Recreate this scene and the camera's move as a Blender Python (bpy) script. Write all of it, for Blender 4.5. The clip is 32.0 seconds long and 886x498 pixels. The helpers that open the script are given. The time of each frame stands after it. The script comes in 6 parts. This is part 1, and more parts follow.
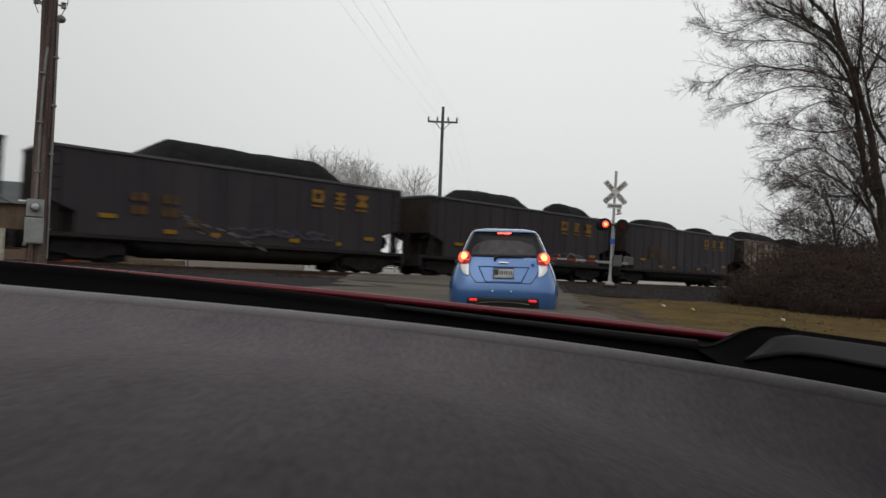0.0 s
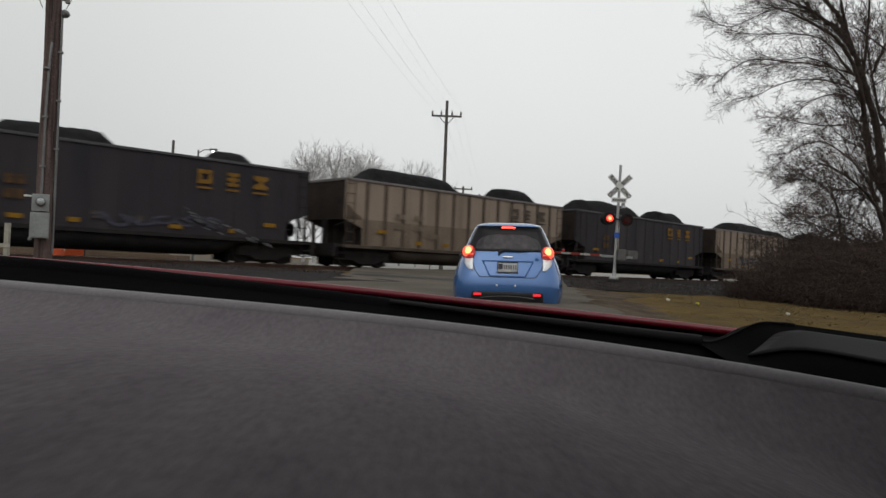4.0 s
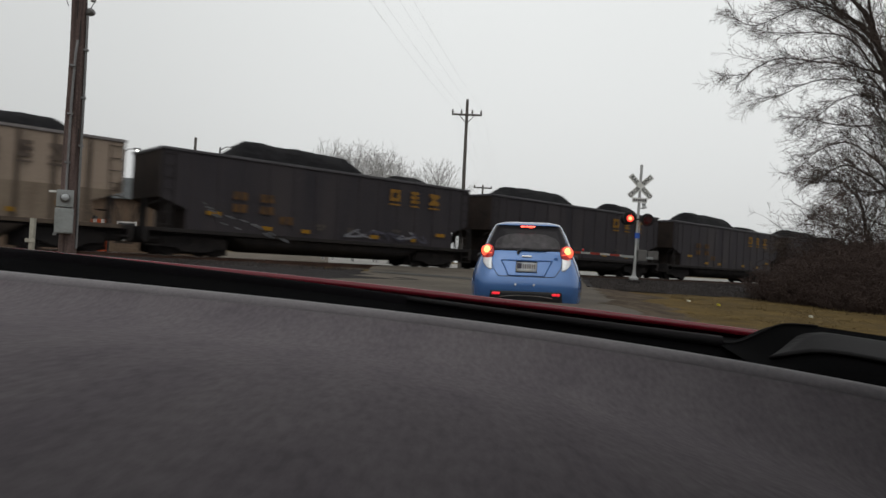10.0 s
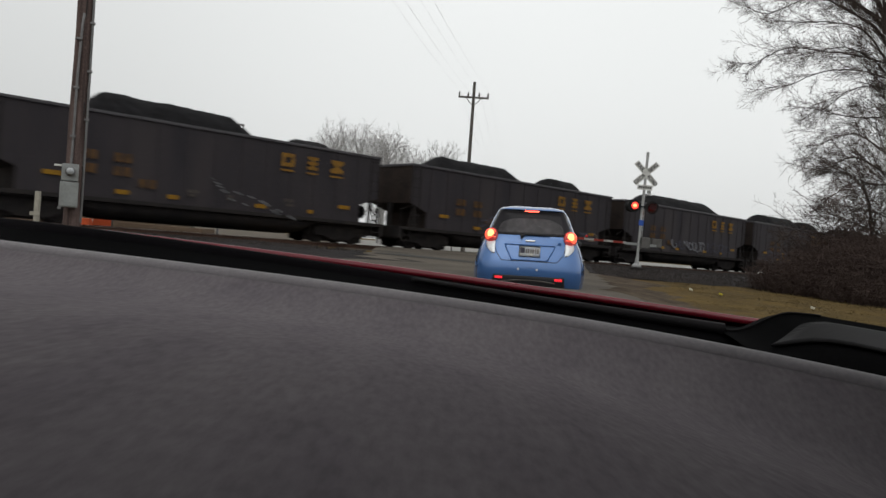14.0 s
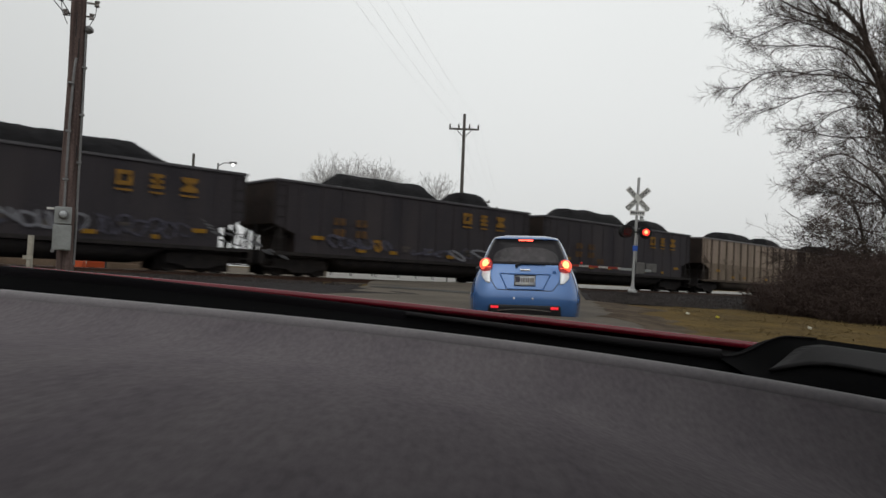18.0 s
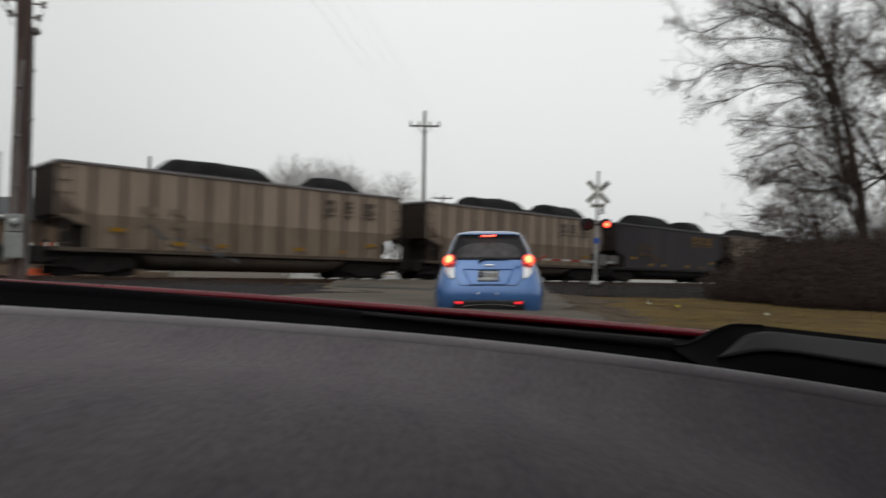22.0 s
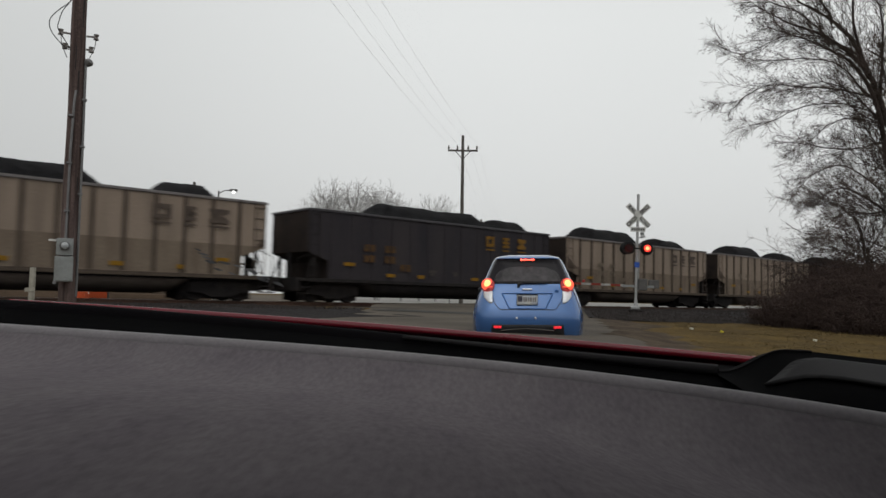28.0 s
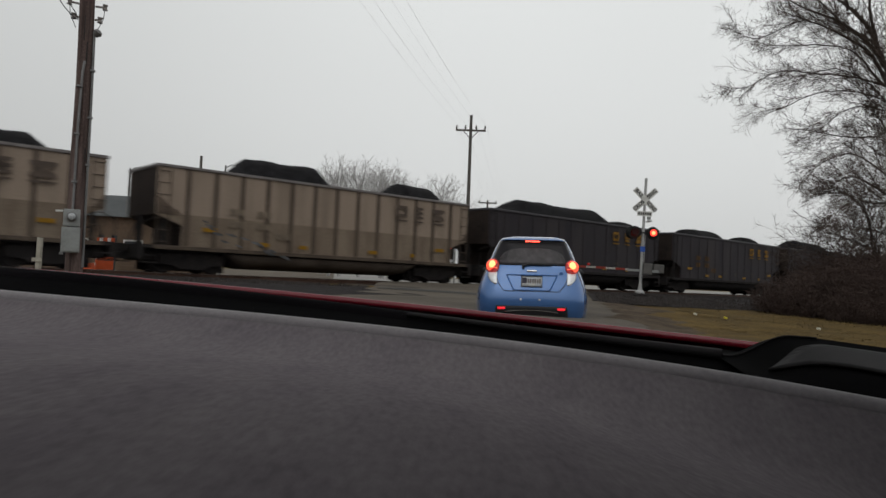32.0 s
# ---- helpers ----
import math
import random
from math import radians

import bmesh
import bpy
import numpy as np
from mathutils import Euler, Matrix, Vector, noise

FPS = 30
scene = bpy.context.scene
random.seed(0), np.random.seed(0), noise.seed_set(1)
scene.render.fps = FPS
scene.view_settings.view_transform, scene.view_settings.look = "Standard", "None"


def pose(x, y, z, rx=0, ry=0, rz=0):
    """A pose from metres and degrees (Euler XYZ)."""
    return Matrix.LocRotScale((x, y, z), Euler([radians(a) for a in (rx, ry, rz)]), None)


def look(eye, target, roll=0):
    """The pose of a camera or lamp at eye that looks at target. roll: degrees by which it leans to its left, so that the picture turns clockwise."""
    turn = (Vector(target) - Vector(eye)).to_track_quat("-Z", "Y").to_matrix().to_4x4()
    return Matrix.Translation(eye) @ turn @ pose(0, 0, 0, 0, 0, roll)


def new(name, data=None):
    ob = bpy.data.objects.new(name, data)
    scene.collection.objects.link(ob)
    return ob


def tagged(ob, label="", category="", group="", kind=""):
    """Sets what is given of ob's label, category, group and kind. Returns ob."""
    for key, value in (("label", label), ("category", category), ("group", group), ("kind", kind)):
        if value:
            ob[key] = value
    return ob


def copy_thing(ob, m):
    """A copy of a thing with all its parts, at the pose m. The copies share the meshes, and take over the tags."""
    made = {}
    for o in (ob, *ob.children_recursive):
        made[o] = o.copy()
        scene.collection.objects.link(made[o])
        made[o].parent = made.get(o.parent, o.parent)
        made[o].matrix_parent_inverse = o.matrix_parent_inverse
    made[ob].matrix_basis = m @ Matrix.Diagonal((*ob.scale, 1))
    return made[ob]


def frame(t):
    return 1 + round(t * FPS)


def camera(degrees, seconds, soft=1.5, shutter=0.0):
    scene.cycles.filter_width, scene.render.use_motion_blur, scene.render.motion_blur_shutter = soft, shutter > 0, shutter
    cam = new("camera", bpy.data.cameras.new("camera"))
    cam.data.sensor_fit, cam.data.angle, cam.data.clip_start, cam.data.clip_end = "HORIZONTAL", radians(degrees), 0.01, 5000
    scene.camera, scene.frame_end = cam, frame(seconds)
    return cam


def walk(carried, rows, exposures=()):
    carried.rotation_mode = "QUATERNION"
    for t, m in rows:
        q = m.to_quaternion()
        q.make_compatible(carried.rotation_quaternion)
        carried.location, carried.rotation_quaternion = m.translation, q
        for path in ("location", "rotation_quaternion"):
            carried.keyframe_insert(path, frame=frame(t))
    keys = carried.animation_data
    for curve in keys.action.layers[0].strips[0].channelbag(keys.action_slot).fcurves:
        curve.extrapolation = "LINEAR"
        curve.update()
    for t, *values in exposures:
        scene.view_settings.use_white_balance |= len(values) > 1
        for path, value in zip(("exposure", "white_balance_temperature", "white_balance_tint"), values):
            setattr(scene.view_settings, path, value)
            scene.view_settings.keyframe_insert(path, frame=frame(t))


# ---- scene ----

# ---- camera: held over the dashboard of a waiting car ----
cam = camera(63.0, 32.0, soft=1.5, shutter=0.65)
PATH = [
    (0, -0.0017, 0.0001, 1.0482, 1.615, -2.744, -0.912),
    (0.5, -0.0033, -0.0039, 1.0491, 1.573, -2.582, -1.145),
    (1, -0.0029, -0.0043, 1.0494, 1.562, -2.611, -1.104),
    (1.5, -0.0023, 0.0011, 1.0490, 1.466, -2.749, -1.009),
    (2, -0.0021, 0.0031, 1.0486, 1.344, -2.908, -0.872),
    (2.5, -0.0025, 0.0030, 1.0490, 1.124, -3.033, -0.682),
    (4.5, -0.0026, -0.0043, 1.0503, 1.176, -2.329, -0.549),
    (5, 0.0003, -0.0008, 1.0510, 1.771, -1.878, -0.446),
    (5.5, 0.0010, 0.0002, 1.0514, 2.384, -1.704, -0.255),
    (6, 0.0006, 0.0005, 1.0512, 2.098, -1.945, 0.013),
    (6.5, 0.0008, 0.0037, 1.0506, 2.002, -2.204, 0.237),
    (7, 0.0004, -0.0001, 1.0505, 1.759, -2.418, 0.367),
    (7.5, 0.0009, 0.0009, 1.0503, 1.658, -2.508, 0.538),
    (8, -0.0006, 0.0008, 1.0498, 1.501, -2.714, 0.624),
    (8.5, -0.0007, 0.0016, 1.0492, 1.221, -3.005, 0.710),
    (9, -0.0000, 0.0027, 1.0487, 1.137, -3.132, 0.836),
    (9.5, -0.0007, 0.0014, 1.0484, 0.964, -3.375, 0.881),
    (10, -0.0003, 0.0019, 1.0483, 0.964, -3.242, 0.913),
    (10.5, -0.0014, 0.0006, 1.0484, 0.955, -3.365, 0.949),
    (11, -0.0003, 0.0012, 1.0482, 0.846, -3.542, 1.021),
    (11.5, -0.0013, 0.0024, 1.0475, 0.601, -3.874, 1.060),
    (12, -0.0003, 0.0070, 1.0471, 0.276, -4.093, 1.153),
    (12.5, 0.0001, 0.0074, 1.0472, 0.167, -4.115, 1.179),
    (13, -0.0015, 0.0017, 1.0468, 0.057, -4.221, 1.138),
    (13.5, -0.0026, -0.0007, 1.0461, -0.188, -4.516, 1.074),
    (15.5, -0.0032, 0.0002, 1.0458, -0.698, -4.687, 1.269),
    (16, -0.0019, 0.0010, 1.0457, -0.611, -4.694, 1.337),
    (16.1, -0.0016, 0.0007, 1.0475, -0.600, -4.694, 1.310),
    (16.2, -0.0013, 0.0004, 1.0493, -0.590, -4.694, 1.283),
    (16.3, -0.0009, 0.0001, 1.0510, -0.449, -4.294, 1.222),
    (16.4, -0.0006, -0.0002, 1.0528, 1.471, -0.624, 1.548),
    (16.5, -0.0002, -0.0006, 1.0546, 2.381, -0.524, 1.547),
    (16.6, 0.0001, -0.0003, 1.0539, 2.719, -0.524, 1.444),
    (16.7, 0.0005, -0.0001, 1.0532, 3.002, -0.524, 1.283),
    (16.8, 0.0009, 0.0001, 1.0526, 3.100, -1.102, 1.120),
    (16.9, 0.0012, 0.0003, 1.0519, 2.976, -1.535, 1.043),
    (17, 0.0016, 0.0005, 1.0512, 2.853, -1.968, 0.966),
    (17.5, -0.0003, -0.0004, 1.0511, 2.565, -2.211, 1.210),
    (18, -0.0007, -0.0004, 1.0496, 2.085, -2.831, 0.785),
    (18.5, -0.0013, -0.0003, 1.0496, 2.030, -2.817, 0.610),
    (19, -0.0007, -0.0006, 1.0499, 2.165, -2.674, 0.524),
    (19.5, 0.0015, 0.0008, 1.0500, 1.835, -2.316, 0.933),
    (20, 0.0011, -0.0007, 1.0516, 2.140, -1.627, 0.764),
    (20.5, 0.0006, 0.0038, 1.0482, 1.890, -3.271, 0.911),
    (21, 0.0008, 0.0027, 1.0500, 1.269, -3.021, 1.026),
    (21.5, -0.0004, 0.0031, 1.0462, 0.225, -4.998, 0.948),
    (21.6, 0.0019, 0.0019, 1.0473, 0.187, -4.400, 0.944),
    (21.7, 0.0042, 0.0008, 1.0484, 0.916, -2.700, 0.765),
    (21.8, 0.0065, -0.0004, 1.0495, 1.281, -1.900, 0.283),
    (21.9, 0.0088, -0.0016, 1.0506, 1.574, -1.500, -0.223),
    (22, 0.0111, -0.0027, 1.0517, 1.946, -1.180, -2.024),
    (22.1, 0.0103, -0.0027, 1.0520, 2.073, -1.050, -2.938),
    (22.2, 0.0095, -0.0026, 1.0523, 2.180, -0.950, -3.104),
    (22.3, 0.0086, -0.0026, 1.0526, 2.398, -0.900, -3.107),
    (22.4, 0.0078, -0.0026, 1.0528, 2.554, -0.820, -2.929),
    (22.5, 0.0070, -0.0025, 1.0531, 2.770, -0.767, -2.814),
    (22.6, 0.0070, -0.0028, 1.0529, 2.927, -0.880, -2.657),
    (22.7, 0.0070, -0.0030, 1.0527, 3.197, -0.993, -2.500),
    (22.8, 0.0071, -0.0032, 1.0525, 3.298, -1.101, -2.341),
    (22.9, 0.0071, -0.0034, 1.0523, 3.394, -1.203, -2.064),
    (23, 0.0071, -0.0037, 1.0521, 3.437, -1.305, -1.903),
    (23.5, 0.0088, -0.0001, 1.0505, 3.348, -1.612, -1.180),
    (24, 0.0076, 0.0004, 1.0492, 3.029, -2.606, -0.525),
    (24.5, 0.0054, -0.0019, 1.0500, 2.312, -2.467, -0.081),
    (26.5, 0.0084, -0.0017, 1.0523, 3.151, -1.154, 1.091),
    (27, 0.0103, -0.0009, 1.0517, 3.861, -1.066, 0.983),
    (27.5, 0.0089, -0.0031, 1.0512, 3.945, -1.345, 0.996),
    (28, 0.0085, -0.0064, 1.0512, 3.777, -1.343, 0.999),
    (28.5, 0.0089, -0.0026, 1.0505, 3.597, -1.665, 1.004),
    (29, 0.0086, -0.0007, 1.0492, 3.116, -2.142, 1.020),
    (29.5, 0.0074, -0.0025, 1.0492, 2.810, -2.305, 1.043),
    (30, 0.0072, -0.0047, 1.0492, 2.656, -2.388, 1.094),
    (30.5, 0.0061, -0.0053, 1.0488, 2.256, -2.697, 1.187),
    (31, 0.0068, -0.0040, 1.0493, 2.341, -2.281, 1.210),
    (31.5, 0.0073, -0.0034, 1.0489, 2.402, -2.540, 1.223),
    (32, 0.0070, -0.0051, 1.0489, 2.161, -2.710, 1.353),
]
walk(cam, [(t, pose(x, y, z, 90 + pitch, roll, yaw)) for t, x, y, z, pitch, roll, yaw in PATH], exposures=[(0, 0.0), (6, 0.0), (11, 0.0), (13, 0.13), (16, 0.13), (17, 0.02), (21, 0.0), (22, 0.06), (23, -0.06), (24, -0.14), (27, -0.10), (28, -0.10), (32, -0.13)])

# ---- light: flat overcast sky ----
def make_world():
    w = bpy.data.worlds.new("overcast_sky")
    scene.world = w
    w.use_nodes = True
    nt = w.node_tree
    bg = nt.nodes["Background"]
    sky = nt.nodes.new("ShaderNodeTexSky")
    sky.sky_type = 'NISHITA'
    sky.sun_disc = False
    sky.sun_elevation = radians(38)
    sky.sun_rotation = radians(200)
    sky.air_density, sky.dust_density, sky.ozone_density = 1.0, 6.0, 1.0
    hs = nt.nodes.new("ShaderNodeHueSaturation")
    hs.inputs["Saturation"].default_value = 0.06
    hs.inputs["Value"].default_value = SKY_GAIN
    tc = nt.nodes.new("ShaderNodeTexCoord")
    sep = nt.nodes.new("ShaderNodeSeparateXYZ")
    ramp = nt.nodes.new("ShaderNodeValToRGB")
    ramp.color_ramp.elements[0].position, ramp.color_ramp.elements[0].color = 0.0, (7.95, 7.9, 7.95, 1)
    ramp.color_ramp.elements[1].position, ramp.color_ramp.elements[1].color = 0.35, (9.7, 9.72, 9.75, 1)
    cloud = nt.nodes.new("ShaderNodeTexNoise")
    cloud.inputs["Scale"].default_value, cloud.inputs["Detail"].default_value = 1.6, 2.0
    cr = nt.nodes.new("ShaderNodeMapRange")
    cr.inputs["To Min"].default_value, cr.inputs["To Max"].default_value = 0.95, 1.05
    mul = nt.nodes.new("ShaderNodeMix")
    mul.data_type, mul.blend_type = 'RGBA', 'MULTIPLY'
    mul.inputs["Factor"].default_value = 1.0
    # the cloud is thicker towards the west
    west = nt.nodes.new("ShaderNodeMapRange")
    west.interpolation_type = 'SMOOTHSTEP'
    west.inputs["From Min"].default_value, west.inputs["From Max"].default_value = -0.75, 0.0
    west.inputs["To Min"].default_value, west.inputs["To Max"].default_value = 0.80, 1.0
    dim = nt.nodes.new("ShaderNodeMix")
    dim.data_type, dim.blend_type = 'RGBA', 'MULTIPLY'
    dim.inputs["Factor"].default_value = 1.0
    mix = nt.nodes.new("ShaderNodeMix")
    mix.data_type = 'RGBA'
    mix.inputs["Factor"].default_value = 0.8
    ln = nt.links.new
    ln(tc.outputs["Generated"], sep.inputs[0])
    ln(sep.outputs["Z"], ramp.inputs[0])
    ln(tc.outputs["Generated"], cloud.inputs["Vector"])
    ln(cloud.outputs["Fac"], cr.inputs["Value"])
    ln(ramp.outputs[0], mul.inputs["A"])
    ln(cr.outputs[0], mul.inputs["B"])
    ln(sky.outputs[0], hs.inputs["Color"])
    ln(hs.outputs[0], mix.inputs["A"])
    ln(mul.outputs["Result"], mix.inputs["B"])
    ln(sep.outputs["X"], west.inputs["Value"])
    ln(mix.outputs["Result"], dim.inputs["A"])
    ln(west.outputs[0], dim.inputs["B"])
    ln(dim.outputs["Result"], bg.inputs["Color"])
    bg.inputs["Strength"].default_value = 0.1


SKY_GAIN = 1.2
make_world()
sun = new("sun", bpy.data.lights.new("sun", 'SUN'))
sun.data.energy, sun.data.angle, sun.data.color = 0.35, radians(40), (1.0, 0.97, 0.93)
sun.matrix_world = look((0, 0, 50), (-8, 24, 0))
scene.view_settings.exposure = 0.0


# ---- materials ----
def mk(name, col, rough=0.7, metal=0.0, var=0.18, scale=3.0, fine=40.0, bump=0.15, col2=None, f2=0.5, stretch=(1, 1, 1), spec=0.12, coat=0.0, depth=0.01, rand=0.0, sheen=0.0, fine_too=False):
    """A weathered surface: broad blotches (towards col2), fine grain, a little relief."""
    m = bpy.data.materials.new(name)
    m.use_nodes = True
    nt = m.node_tree
    ln = nt.links.new
    b = nt.nodes["Principled BSDF"]
    b.inputs["Metallic"].default_value = metal
    b.inputs["Specular IOR Level"].default_value = spec
    b.inputs["Coat Weight"].default_value = coat
    b.inputs["Sheen Weight"].default_value = sheen
    b.inputs["Sheen Roughness"].default_value = 0.45
    b.inputs["Coat Roughness"].default_value = 0.08
    tc = nt.nodes.new("ShaderNodeTexCoord")
    mp = nt.nodes.new("ShaderNodeMapping")
    mp.inputs["Scale"].default_value = stretch
    ln(tc.outputs["Object"], mp.inputs["Vector"])
    n1, n2 = nt.nodes.new("ShaderNodeTexNoise"), nt.nodes.new("ShaderNodeTexNoise")
    n1.inputs["Scale"].default_value, n1.inputs["Detail"].default_value = scale, 6.0
    n2.inputs["Scale"].default_value, n2.inputs["Detail"].default_value = fine, 3.0
    ln(mp.outputs[0], n1.inputs["Vector"])
    ln((mp if fine_too else tc).outputs[0 if fine_too else "Object"], n2.inputs["Vector"])
    c2 = col2 or tuple(c * (1 - 2 * var) for c in col)
    ramp = nt.nodes.new("ShaderNodeValToRGB")
    e = ramp.color_ramp.elements
    e[0].position, e[0].color = max(0.02, f2 - 0.22), (*c2, 1)
    e[1].position, e[1].color = min(0.98, f2 + 0.18), (*col, 1)
    ln(n1.outputs["Fac"], ramp.inputs[0])
    mr = nt.nodes.new("ShaderNodeMapRange")
    mr.inputs["From Min"].default_value, mr.inputs["From Max"].default_value = 0.3, 0.7
    mr.inputs["To Min"].default_value, mr.inputs["To Max"].default_value = 1 - var, 1 + var
    ln(n2.outputs["Fac"], mr.inputs["Value"])
    mx = nt.nodes.new("ShaderNodeMix")
    mx.data_type, mx.blend_type = 'RGBA', 'MULTIPLY'
    mx.inputs["Factor"].default_value = 1.0
    ln(ramp.outputs[0], mx.inputs["A"])
    ln(mr.outputs[0], mx.inputs["B"])
    out = mx.outputs["Result"]
    if rand:
        oi = nt.nodes.new("ShaderNodeObjectInfo")
        rr = nt.nodes.new("ShaderNodeMapRange")
        rr.inputs["To Min"].default_value, rr.inputs["To Max"].default_value = 1 - rand, 1 + rand
        ln(oi.outputs["Random"], rr.inputs["Value"])
        m2 = nt.nodes.new("ShaderNodeMix")
        m2.data_type, m2.blend_type = 'RGBA', 'MULTIPLY'
        m2.inputs["Factor"].default_value = 1.0
        ln(out, m2.inputs["A"])
        ln(rr.outputs[0], m2.inputs["B"])
        out = m2.outputs["Result"]
    ln(out, b.inputs["Base Color"])
    r2 = nt.nodes.new("ShaderNodeMapRange")
    r2.inputs["To Min"].default_value, r2.inputs["To Max"].default_value = max(0.03, rough - 0.1), min(1.0, rough + 0.1)
    ln(n1.outputs["Fac"], r2.inputs["Value"])
    ln(r2.outputs[0], b.inputs["Roughness"])
    if bump:
        bp = nt.nodes.new("ShaderNodeBump")
        bp.inputs["Strength"].default_value, bp.inputs["Distance"].default_value = bump, depth
        ln(n2.outputs["Fac"], bp.inputs["Height"])
        ln(bp.outputs[0], b.inputs["Normal"])
    return m


def glow(name, col, strength, base=(0.3, 0.01, 0.01)):
    m = bpy.data.materials.new(name)
    m.use_nodes = True
    b = m.node_tree.nodes["Principled BSDF"]
    b.inputs["Base Color"].default_value = (*base, 1)
    b.inputs["Roughness"].default_value = 0.2
    b.inputs["Emission Color"].default_value = (*col, 1)
    b.inputs["Emission Strength"].default_value = strength
    return m


def pane(name, tint=(0.95, 0.97, 0.96), gloss=0.02, veil=0.004):
    """Thin clear glass: see-through, with a Fresnel gloss."""
    m = bpy.data.materials.new(name)
    m.use_nodes = True
    nt = m.node_tree
    nt.nodes.remove(nt.nodes["Principled BSDF"])
    tr, gl, fr, mx = (nt.nodes.new(k) for k in ("ShaderNodeBsdfTransparent", "ShaderNodeBsdfGlossy", "ShaderNodeFresnel", "ShaderNodeMixShader"))
    tr.inputs["Color"].default_value = (*tint, 1)
    gl.inputs["Roughness"].default_value = gloss
    fr.inputs["IOR"].default_value = 1.10
    nt.links.new(fr.outputs[0], mx.inputs["Fac"])
    nt.links.new(tr.outputs[0], mx.inputs[1])
    nt.links.new(gl.outputs[0], mx.inputs[2])
    # a thin even diffuse film that lifts the blacks, in place of veiling glare
    du, film_mix = nt.nodes.new("ShaderNodeBsdfDiffuse"), nt.nodes.new("ShaderNodeMixShader")
    du.inputs["Color"].default_value = (0.56, 0.52, 0.56, 1)
    film_mix.inputs["Fac"].default_value = veil
    nt.links.new(mx.outputs[0], film_mix.inputs[1])
    nt.links.new(du.outputs[0], film_mix.inputs[2])
    nt.links.new(film_mix.outputs[0], nt.nodes["Material Output"].inputs["Surface"])
    return m


M = {}
M["asphalt"] = mk("asphalt", (0.110, 0.094, 0.077), 0.9, var=0.12, scale=0.5, fine=90, col2=(0.066, 0.057, 0.047), spec=0.08, bump=0.35, depth=0.006)
M["patch"] = mk("asphalt_patch", (0.055, 0.053, 0.05), 0.8, var=0.2, scale=1.2, fine=90, bump=0.3)
M["grass"] = mk("winter_grass", (0.112, 0.075, 0.027), 0.95, var=0.25, scale=0.9, fine=14, col2=(0.055, 0.039, 0.021), bump=0.35, spec=0.03, depth=0.03)
M["blade"] = mk("grass_blades", (0.150, 0.107, 0.044), 0.9, var=0.3, scale=0.6, fine=8, col2=(0.095, 0.068, 0.028), bump=0)
M["ballast"] = mk("ballast_gravel", (0.025, 0.0215, 0.0215), 0.95, var=0.4, scale=0.8, fine=22, col2=(0.014, 0.012, 0.012), bump=0.9, depth=0.05)
M["stone"] = mk("ballast_stone", (0.040, 0.034, 0.032), 0.9, var=0.3, scale=2, fine=30, bump=0.3, rand=0.3)
M["far_ground"] = mk("pale_gravel_lot", (0.27, 0.26, 0.245), 0.95, var=0.12, scale=0.05, fine=2, bump=0.1)
M["rail"] = mk("rusty_rail", (0.10, 0.06, 0.045), 0.6, metal=0.4, var=0.2, scale=2, fine=60)
M["railtop"] = mk("worn_rail_head", (0.45, 0.43, 0.41), 0.3, metal=1.0, var=0.1, scale=2, fine=60, bump=0.05)
M["tie"] = mk("creosoted_wood", (0.06, 0.047, 0.04), 0.9, var=0.3, scale=3, fine=30, stretch=(1, 8, 8), rand=0.25)
M["black"] = mk("black_car_paint", (0.0195, 0.0166, 0.0208), 0.65, var=0.25, scale=1.1, fine=18, col2=(0.0320, 0.0265, 0.0285), stretch=(1.0, 1.0, 0.22), bump=0.08, spec=0.22)
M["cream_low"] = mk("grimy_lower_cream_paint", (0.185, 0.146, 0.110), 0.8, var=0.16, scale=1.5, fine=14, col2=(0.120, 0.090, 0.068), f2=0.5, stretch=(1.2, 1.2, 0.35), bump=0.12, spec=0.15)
M["cream"] = mk("soiled_cream_paint", (0.246, 0.192, 0.151), 0.75, var=0.12, scale=1.0, fine=16, col2=(0.110, 0.085, 0.065), f2=0.36, stretch=(1.3, 1.3, 0.16), bump=0.1, spec=0.2)
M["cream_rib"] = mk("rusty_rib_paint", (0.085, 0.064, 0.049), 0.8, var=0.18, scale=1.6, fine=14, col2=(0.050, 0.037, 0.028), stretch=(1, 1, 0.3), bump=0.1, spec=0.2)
M["under"] = mk("grimy_running_gear", (0.015, 0.0135, 0.0145), 0.9, var=0.35, scale=2.5, fine=20, col2=(0.026, 0.022, 0.020), bump=0.3, spec=0.15)
M["under2"] = mk("dusty_tub_steel", (0.085, 0.068, 0.057), 0.85, var=0.2, scale=1.2, fine=20, col2=(0.05, 0.040, 0.034), bump=0.15)
M["coal"] = mk("coal", (0.0145, 0.0138, 0.0155), 0.85, var=0.5, scale=4, fine=16, bump=0.9, depth=0.06, spec=0.1)
M["logo_y"] = mk("faded_yellow_paint", (0.23, 0.122, 0.022), 0.8, var=0.25, scale=7, fine=30, col2=(0.12, 0.065, 0.018), bump=0)
M["logo_k"] = mk("faded_black_paint", (0.06, 0.047, 0.04), 0.7, var=0.3, scale=5, fine=30, col2=(0.10, 0.075, 0.06), bump=0)
M["reflect"] = mk("yellow_reflector", (0.24, 0.125, 0.012), 0.5, var=0.15, scale=6, fine=30, bump=0)
M["chalk"] = mk("pale_spray_paint", (0.15, 0.148, 0.16), 0.8, var=0.3, scale=6, fine=20, col2=(0.13, 0.13, 0.15), bump=0)
M["spray"] = mk("violet_grey_spray_paint", (0.075, 0.072, 0.095), 0.8, var=0.35, scale=6, fine=18, col2=(0.03, 0.03, 0.04), bump=0)
